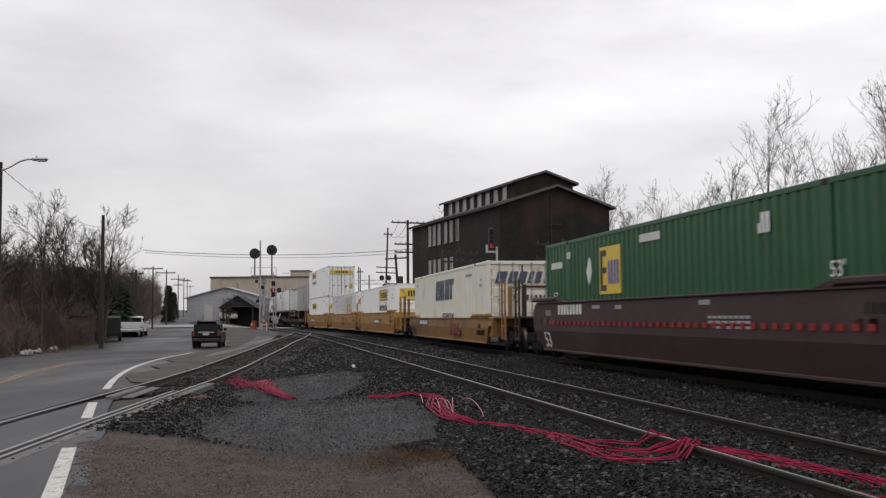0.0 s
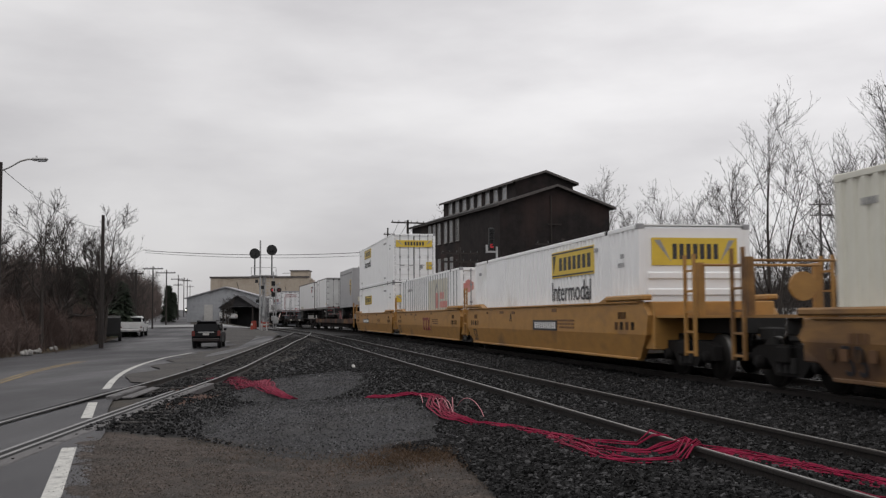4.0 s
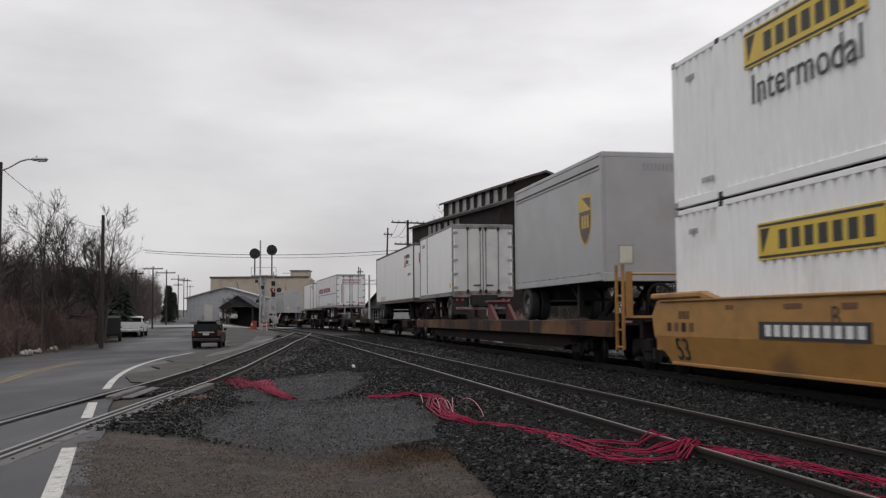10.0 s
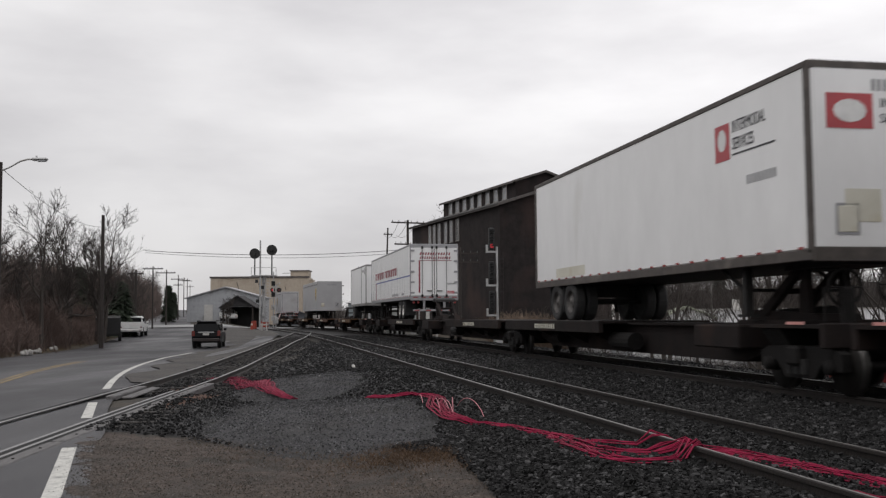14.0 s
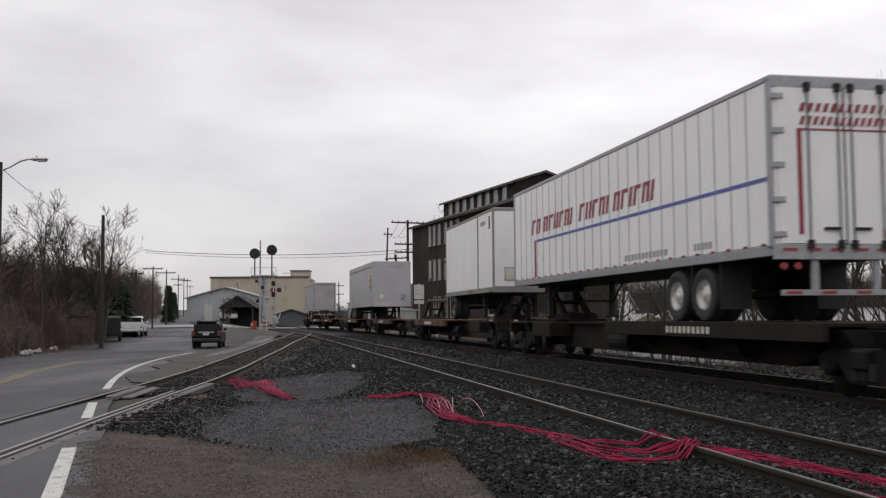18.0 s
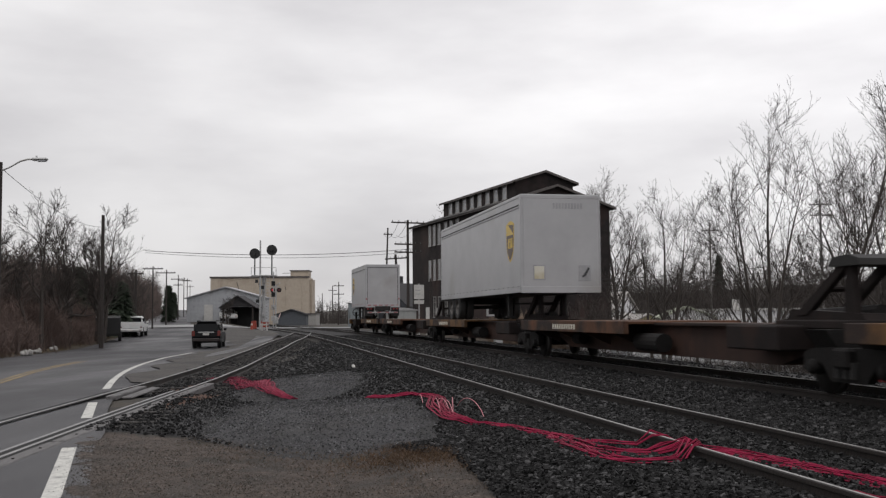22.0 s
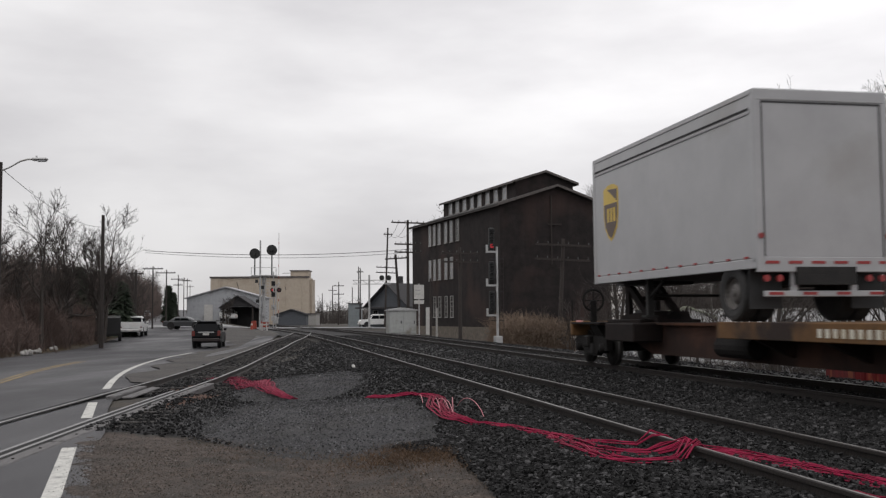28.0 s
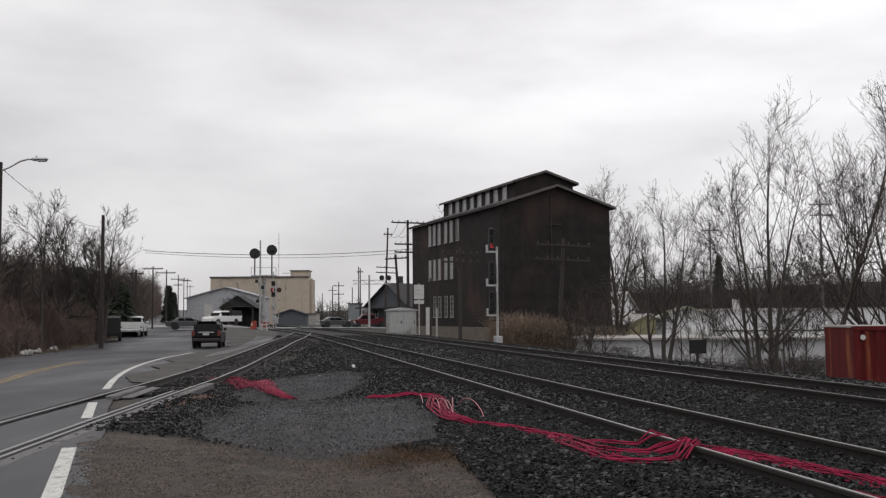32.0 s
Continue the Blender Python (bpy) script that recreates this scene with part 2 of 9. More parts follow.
def ground_z(x, y):
    s, w = track_coords(x, y)
    left = lerp_table(y, ROAD_Z)
    near = -0.36
    z = left
    # the foreground beside the camera
    z += (near - left) * sm(-14, -9, w) * (1 - sm(30, 60, s))
    # the bed of the two tracks
    bed = -0.158
    z += (bed - z) * sm(-8.6, -6.6, w)
    # the siding lies in a shallow trough past the street
    if 17 < y < 84:
        d = abs(x - lerp_table(y, SIDING_X))
        z += (lerp_table(y, SIDING_Z) - 0.19 - z) * (1 - sm(1.3, 2.6, d)) * sm(20.5, 23.0, y) * (1 - sm(74, 84, y))
    # lower ground past the main track
    low = -1.7 - 0.95 * sm(6, 12, w) + 1.4 * sm(60, 92, s) * (1 - sm(14, 45, w))
    z += (low - z) * sm(2.6, 6.0, w) * (1 - 0.9 * sm(100, 130, s) * (1 - sm(20, 60, w)))
    # hills that close the view
    z += 24 * sm(150, 420, w) + 6 * sm(60, 160, -w) * sm(30, 90, y)
    return z


def spread(lo, hi, near, step, grow):
    vals, v, d = [near], near, step
    while v < hi:
        v += d
        d *= grow
        vals.append(min(v, hi))
    v, d = near, step
    while v > lo:
        v -= d
        d *= grow
        vals.insert(0, max(v, lo))
    return vals


gx = spread(-1500, 1500, 0, 0.7, 1.05)
gy = spread(-600, 3000, 12, 0.7, 1.05)
ground = sheet("ground", [[(x, y, ground_z(x, y) - 0.02) for x in gx] for y in gy], M_ground)
tagged(ground, "brown soil and dead grass beside the tracks", "ground", kind="structure")


def strip(name, rows, z_of, material, lift, cols=6):
    """A flat band along rows of (left, right) edge points, laid on the ground."""
    out = []
    for (x0, y0), (x1, y1) in rows:
        pts = [(x0 + (x1 - x0) * k / cols, y0 + (y1 - y0) * k / cols) for k in range(cols + 1)]
        out.append([(x, y, z_of(x, y) + lift) for x, y in pts])
    return sheet(name, out, material)


ROAD_L = [(-60, 10.0), (0, -4.5), (16, -11.0), (27, -15.0), (38, -18.4), (46.7, -20.6), (57.7, -22.3), (77, -25.9), (85, -27.8), (125, -38.5), (200, -58.0), (400, -110.0), (700, -190.0)]
ROAD_R = [(-60, 15.0), (0, -0.2), (9, -3.15), (12.5, -4.35), (14.2, -4.75), (17, -5.7), (21.5, -7.0), (24, -7.95), (28, -8.25), (32, -8.5), (38, -8.95), (48, -9.9), (66, -11.6), (85, -13.8), (105, -18.0), (118, -22.5), (135, -34.0), (200, -51.0), (400, -103.0), (700, -183.0)]
ys = [-60 + 2.0 * i for i in range(40)] + [20 + 3.0 * i for i in range(45)] + [155 + 20.0 * i for i in range(28)]
road = strip("road", [((lerp_table(y, ROAD_L), y), (lerp_table(y, ROAD_R), y)) for y in ys], ground_z, M_asphalt, 0.02)
tagged(road, "damp worn asphalt street beside the railway", "road", kind="structure")


def line_strip(name, pts, width, material, label):
    rows = []
    for i, (x, y) in enumerate(pts):
        a, b = Vector(pts[max(0, i - 1)]), Vector(pts[min(len(pts) - 1, i + 1)])
        d = (b - a).normalized()
        n = Vector((-d.y, d.x)) * width / 2
        rows.append(((x + n.x, y + n.y), (x - n.x, y - n.y)))
    ob = strip(name, rows, ground_z, material, 0.028)
    return tagged(ob, label, "road marking", kind="structure")


def along(pts, step):
    out = []
    for (x0, y0), (x1, y1) in zip(pts, pts[1:]):
        k = max(1, int(math.hypot(x1 - x0, y1 - y0) / step))
        out += [(x0 + (x1 - x0) * i / k, y0 + (y1 - y0) * i / k) for i in range(k)]
    return out + [pts[-1]]


def smooth_line(pts, n=6):
    out = []
    for i in range(len(pts) - 1):
        p0, p1, p2, p3 = [Vector(pts[min(len(pts) - 1, max(0, i + k))]) for k in (-1, 0, 1, 2)]
        for k in range(n):
            t = k / n
            v = 0.5 * ((2 * p1) + (p2 - p0) * t + (2 * p0 - 5 * p1 + 4 * p2 - p3) * t * t + (3 * p1 - p0 - 3 * p2 + p3) * t ** 3)
            out.append((v.x, v.y))
    return out + [pts[-1]]


line_strip("edge_line", along([(-1.7, 2.8), (-3.48, 8.98), (-4.58, 12.35)], 1), 0.17, M_white_line, "worn white edge line on the asphalt")
line_strip("edge_line", along([(-5.67, 16.0), (-6.70, 19.24)], 1), 0.17, M_white_line, "worn white edge line between the rails")
line_strip("edge_line", along(smooth_line([(-7.85, 22.9), (-8.25, 24.6), (-9.05, 27.6), (-10.4, 33.0), (-11.6, 38.8), (-12.6, 45.0), (-13.2, 50.5), (-13.5, 54.0)]), 1), 0.17, M_white_line, "worn white edge line on the asphalt")
for off in (0.0, 0.22):
    line_strip("centre_line", along([(-4 + off, -5.0), (-9.2 + off, 16.0), (-12.3 + off, 28.2), (-13.4 + off, 32.4), (-14.5 + off, 37.6), (-15.2 + off, 42.0)], 1.5), 0.11, M_yellow_line, "worn yellow centre line on the asphalt")

M_lot = mat("brown grey gravel lot", (0.070, 0.062, 0.056), (0.036, 0.032, 0.030), 5, 0.85, bump=0.5, bump_scale=40, stain=(0.030, 0.028, 0.027), stain_scale=0.3, stain_at=0.5)
LOT_L = [(27, -8.7), (33, -9.6), (38, -10.6), (45, -11.9), (52, -13.0), (70, -14.6), (85, -19.0), (105, -24.5), (118, -27.5)]


def lot_right(y):
    side = lerp_table(y, SIDING_X) - 0.85
    return side if y < 60 else side + (lerp_table(y, ROAD_R) - 0.1 - side) * sm(60, 72, y)


lot = strip("gravel_lot", [((lerp_table(y, LOT_L) + 0.3 * math.sin(y), y), (lot_right(y), y)) for y in [27 + 1.0 * k for k in range(91)]], ground_z, M_lot, 0.05, 24)
tagged(lot, "brown grey gravel lot between street and tracks", "ground", kind="structure")

M_cross = mat("pale worn concrete road", (0.30, 0.30, 0.30), (0.22, 0.22, 0.22), 3, 0.6, stain=(0.14, 0.14, 0.14), stain_scale=0.3, stain_at=0.56)
# the street that crosses the tracks
cross = strip("crossing_road", [((lambda a, b: (a, b))(path(125, w), path(136, w))) for w in range(-34, 120, 4)], ground_z, M_cross, 0.1)
tagged(cross, "pale worn asphalt street crossing the tracks", "road", kind="structure")


# ---------------------------------------------------------------- tracks
def rail_mesh(pts, top=None, side=None, wide=False):
    """A rail with foot, web and head along a list of points."""
    prof = [(-0.07, -0.17), (0.07, -0.17), (0.07, -0.155), (0.012, -0.13), (0.012, -0.045), (0.036, -0.035), (0.036, -0.006), (0.017, 0.0), (-0.017, 0.0), (-0.036, -0.006), (-0.036, -0.035), (-0.012, -0.045), (-0.012, -0.13), (-0.07, -0.155)]
    verts, faces, mats = [], [], []
    n = len(prof)
    for i, (x, y, z) in enumerate(pts):
        a, b = Vector(pts[max(0, i - 1)]), Vector(pts[min(len(pts) - 1, i + 1)])
        d = (b - a)
        d.z = 0
        d.normalize()
        for u, v in prof:
            verts.append((x + d.y * u, y - d.x * u, z + v))
    for i in range(len(pts) - 1):
        for j in range(n):
            faces.append((i * n + j, i * n + (j + 1) % n, (i + 1) * n + (j + 1) % n, (i + 1) * n + j))
            mats.append(1 if j == 7 or (wide and j in (6, 8)) else 0)
    me = bpy.data.meshes.new("rail")
    me.from_pydata(verts, [], faces)
    me.materials.append(side or M_rail_side)
    me.materials.append(top or M_rail_top)
    me.polygons.foreach_set("material_index", mats)
    return me


M_dusty = mat("dusty grey rail head", (0.30, 0.295, 0.295), (0.20, 0.195, 0.195), 6, 0.6, 0.2, stain=(0.09, 0.075, 0.068), stain_scale=1.5, stain_at=0.56)
M_dusty_side = mat("grimy rail side", (0.05, 0.045, 0.043), (0.02, 0.018, 0.017), 8, 0.75, 0.1, stain=(0.045, 0.036, 0.032), stain_scale=1.5, stain_at=0.5)
MAIN = [(-330 + 10 * i) for i in range(34)] + [10 + 4 * i for i in range(40)] + [170 + 20 * i for i in range(20)]


def track(name, centre, label, top=None, side_mat=None):
    """centre: points x, y, z of the rail tops' middle."""
    t = thing(name, label, "railway track", kind="structure")
    for side in (-0.7175, 0.7175):
        pts = []
        for i, (x, y, z) in enumerate(centre):
            a, b = Vector(centre[max(0, i - 1)]), Vector(centre[min(len(centre) - 1, i + 1)])
            d = (b - a)
            d.z = 0
            d.normalize()
            pts.append((x + d.y * side, y - d.x * side, z))
        shared("rail", rail_mesh(pts, top, side_mat, bool(top)), t)
    return t


main_track = track("main_track", [path(s) + (0.0,) for s in MAIN], "main railway track with polished rails on dark ballast")
second_track = track("second_track", [path(s, -4.65) + (-0.02,) for s in MAIN], "second railway track with worn rails on dark ballast")
siding = track("siding_track", [(x, y, lerp_table(y, SIDING_Z)) for x, y in along([p[:2] for p in SIDING], 2)], "old siding track crossing the street on low ground", M_dusty, M_dusty_side)
# the guard rail beside the near siding rail
guard = [(lerp_table(y, SIDING_X) + 0.7175 - 0.2, y, lerp_table(y, SIDING_Z) - 0.012) for y in [2 + 0.5 * k for k in range(41)]]
shared("guard_rail", rail_mesh(guard, M_dusty, M_dusty_side, True), siding)
M_groove_shade = mat("painted groove shade", (0.012, 0.0115, 0.011), (0.006, 0.006, 0.006), 9, 0.95)
# flat black strips paint the shaded flangeways where the siding runs through the street
for side in (-0.7175, 0.7175):
    for off, wd in ((0.075, 0.07), (-0.08, 0.09)):
        rows = []
        for k in range(30):
            y = 2 + 0.68 * k
            x = lerp_table(y, SIDING_X) + side + off
            rows.append(((x - wd / 2, y), (x + wd / 2, y)))
        fl = strip("flangeway", rows, lambda x, y: -0.340, M_groove_shade, 0.004)
        tagged(fl, "flat black strip painting the shaded flangeway beside the siding rail", "groove", kind="structure")

# ---------------------------------------------------------------- the train: paints
M_yellow_sign = mat("yellow sign vinyl", (0.70, 0.50, 0.05), (0.62, 0.43, 0.05), 3, 0.45)
M_ink = mat("black lettering", (0.03, 0.03, 0.035), None, 5, 0.5)
M_blue_ink = mat("dark blue grey lettering", (0.07, 0.08, 0.12), (0.05, 0.06, 0.09), 5, 0.5)
M_grey_ink = mat("faded grey lettering", (0.33, 0.33, 0.34), None, 5, 0.6)
M_label_brown = mat("brown stencil paint", (0.17, 0.085, 0.035), (0.12, 0.06, 0.03), 5, 0.6)
M_logo_red = mat("dull red stencil paint", (0.22, 0.04, 0.036), (0.15, 0.035, 0.032), 5, 0.6)
M_red_ink = mat("faded red lettering", (0.45, 0.06, 0.07), (0.36, 0.06, 0.07), 5, 0.5)
M_maroon = mat("maroon lettering", (0.28, 0.03, 0.05), None, 5, 0.5)
M_white_ink = mat("white lettering", (0.75, 0.75, 0.74), None, 5, 0.5)
M_pale_red = mat("washed out red lettering", (0.55, 0.20, 0.18), (0.6, 0.33, 0.3), 3, 0.6)
M_blue = mat("blue logo paint", (0.06, 0.09, 0.36), None, 3, 0.45)
M_shield = mat("dark brown shield", (0.07, 0.035, 0.02), None, 3, 0.4)
M_gold = mat("gold shield trim", (0.62, 0.42, 0.04), None, 3, 0.4)
M_cream = mat("cream container paint", (0.72, 0.71, 0.63), (0.64, 0.63, 0.55), 1.2, 0.5, stain=(0.50, 0.48, 0.42), stain_scale=0.6, stain_at=0.6)
M_cream_door = mat("rust stained cream doors", (0.70, 0.69, 0.60), (0.6, 0.58, 0.5), 1.5, 0.6, stain=(0.24, 0.12, 0.05), stain_scale=1.3, stain_at=0.6, stretch=(2, 2, 0.6))
M_galv = mat("dull galvanised steel", (0.36, 0.36, 0.37), (0.28, 0.28, 0.29), 6, 0.5, 0.5)
M_seal = mat("black rubber", (0.022, 0.022, 0.023), None, 9, 0.75)
M_tyre = mat("black tyre rubber", (0.028, 0.027, 0.027), (0.02, 0.02, 0.02), 12, 0.85, bump=0.3)
M_rim = mat("white steel rim", (0.62, 0.61, 0.59), (0.5, 0.49, 0.47), 8, 0.45, 0.2, stain=(0.25, 0.2, 0.17), stain_scale=4)
M_truck = mat("grimy cast steel", (0.011, 0.0096, 0.009), (0.006, 0.0055, 0.0055), 6, 0.8, 0.1, bump=0.4, spec=0.25)
M_wheel = mat("rolling stock wheel steel", (0.015, 0.013, 0.012), (0.008, 0.0075, 0.007), 6, 0.7, 0.2, spec=0.25)
M_wheel_rim = mat("polished wheel tread", (0.10, 0.095, 0.09), (0.05, 0.048, 0.046), 6, 0.45, 0.7)
M_rust_deck = mat("rusty orange deck paint", (0.125, 0.056, 0.028), (0.058, 0.029, 0.019), 1.6, 0.8, stain=(0.022, 0.015, 0.013), stain_scale=1.1, stain_at=0.47, spec=0.3, bump=0.3)
M_deck_yellow = mat("worn yellow deck paint", (0.165, 0.088, 0.034), (0.09, 0.047, 0.022), 1.8, 0.75, stain=(0.026, 0.017, 0.014), stain_scale=1.1, stain_at=0.47, spec=0.3, bump=0.3)
M_spine = mat("dirty brown spine paint", (0.030, 0.018, 0.015), (0.015, 0.011, 0.010), 1.6, 0.8, stain=(0.105, 0.045, 0.026), stain_scale=0.32, stain_at=0.47, spec=0.25, bump=0.2)
M_spine_rust = mat("rusty brown spine paint", (0.042, 0.022, 0.017), (0.022, 0.014, 0.012), 1.2, 0.8, stain=(0.098, 0.044, 0.028), stain_scale=0.3, stain_at=0.50, spec=0.25, bump=0.2)
M_spine_dark = mat("dark brown spine paint", (0.018, 0.013, 0.012), (0.010, 0.008, 0.008), 1.6, 0.85, stain=(0.03, 0.018, 0.014), stain_scale=0.7, spec=0.2, bump=0.2)
M_red_hitch = mat("faded red hitch paint", (0.115, 0.027, 0.026), (0.06, 0.019, 0.018), 4, 0.65, bump=0.2)
M_red_tape = mat("faded red marking tape", (0.30, 0.028, 0.028), None, 4, 0.3)
M_trailer_white = mat("white trailer skin", (0.82, 0.82, 0.82), (0.74, 0.74, 0.74), 0.8, 0.4, stain=(0.62, 0.61, 0.58), stain_scale=0.5, stain_at=0.62, stretch=(1, 1, 0.5))
M_door_grey = mat("dull grey trailer doors", (0.62, 0.62, 0.61), (0.52, 0.52, 0.51), 1.0, 0.5, stain=(0.40, 0.39, 0.38), stain_scale=0.7)
M_rodsteel = mat("dull grey lock rod steel", (0.16, 0.16, 0.16), (0.1, 0.1, 0.1), 6, 0.5, 0.4)
M_rail_grey = mat("weathered grey rail paint", (0.26, 0.255, 0.25), (0.18, 0.175, 0.17), 4, 0.6, 0.1, stain=(0.08, 0.07, 0.062), stain_scale=1.2, stain_at=0.55)
M_rail_brown = mat("grimy dark brown rail paint", (0.085, 0.072, 0.064), (0.045, 0.038, 0.034), 4, 0.65, stain=(0.15, 0.13, 0.115), stain_scale=1.0, stain_at=0.58)
M_ivory = mat("stained ivory panel", (0.62, 0.60, 0.52), (0.55, 0.53, 0.45), 2, 0.6, stain=(0.45, 0.40, 0.28), stain_scale=1.5)


def bars(bm, y0, y1, z0, z1, n, x, slant=0.0, gap=0.3, thick=0.006):
    """A row of n solid strokes on the side that faces minus x, from y0 to y1, leaning by slant."""
    step = (y1 - y0) / n
    for i in range(n):
        a, b = y0 + i * step, y0 + (i + 1 - gap) * step
        prism(bm, [(a, z0), (b, z0), (b + slant, z1), (a + slant, z1)], "x", x - thick, x + 0.01)
    return bm


def end_bars(bm, x0, x1, z0, z1, n, y, slant=0.0, gap=0.3, thick=0.006):
    step = (x1 - x0) / n
    for i in range(n):
        a, b = x0 + i * step, x0 + (i + 1 - gap) * step
        prism(bm, [(a, z0), (b, z0), (b + slant, z1), (a + slant, z1)], "y", y - thick, y + 0.01)
    return bm


def words(name, text, size, m, material, parent, label=""):
    """Flat raised lettering in the plane of m."""
    cu = bpy.data.curves.new(name, "FONT")
    cu.body, cu.size, cu.extrude, cu.align_x, cu.resolution_u = text, size, 0.004, "LEFT", 3
    tmp = bpy.data.objects.new(name, cu)
    me = bpy.data.meshes.new_from_object(tmp)
    bpy.data.objects.remove(tmp)
    me.materials.append(material)
    ob = new(name, me)
    ob.parent = parent
    ob.matrix_basis = m
    if label:
        ob["label"] = label
    return ob


def side_text(name, text, size, y, z, x, material, parent, label="", squeeze=1.0):
    """Lettering on the side that faces minus x; it reads from far to near."""
    m = Matrix.Translation((x, y, z)) @ Matrix(((0, 0, -1, 0), (-1, 0, 0, 0), (0, 1, 0, 0), (0, 0, 0, 1))) @ Matrix.Diagonal((squeeze, 1, 1, 1))
    return words(name, text, size, m, material, parent, label)


def end_text(name, text, size, x, z, y, material, parent, label=""):
    """Lettering on the end that faces minus y."""
    m = Matrix.Translation((x, y, z)) @ Matrix(((1, 0, 0, 0), (0, 0, -1, 0), (0, 1, 0, 0), (0, 0, 0, 1)))
    return words(name, text, size, m, material, parent, label)


def corrugated(L, z0, z1, depth=0.055, pitch=0.29, first=0.0):
    """A folded side sheet in the plane x = 0, its outer folds towards minus x."""
    ysz, y = [], -L / 2
    n = int(L / pitch)
    p = L / n
    for i in range(n):
        a = -L / 2 + i * p
        ysz += [(a, 0.0), (a + p * 0.40, 0.0), (a + p * 0.52, depth), (a + p * 0.88, depth)]
    ysz.append((L / 2, 0.0))
    bm = bmesh.new()
    lo = [bm.verts.new((x, y, z0)) for y, x in ysz]
    hi = [bm.verts.new((x, y, z1)) for y, x in ysz]
    for i in range(len(ysz) - 1):
        bm.faces.new((lo[i], hi[i], hi[i + 1], lo[i + 1]))
    return bm


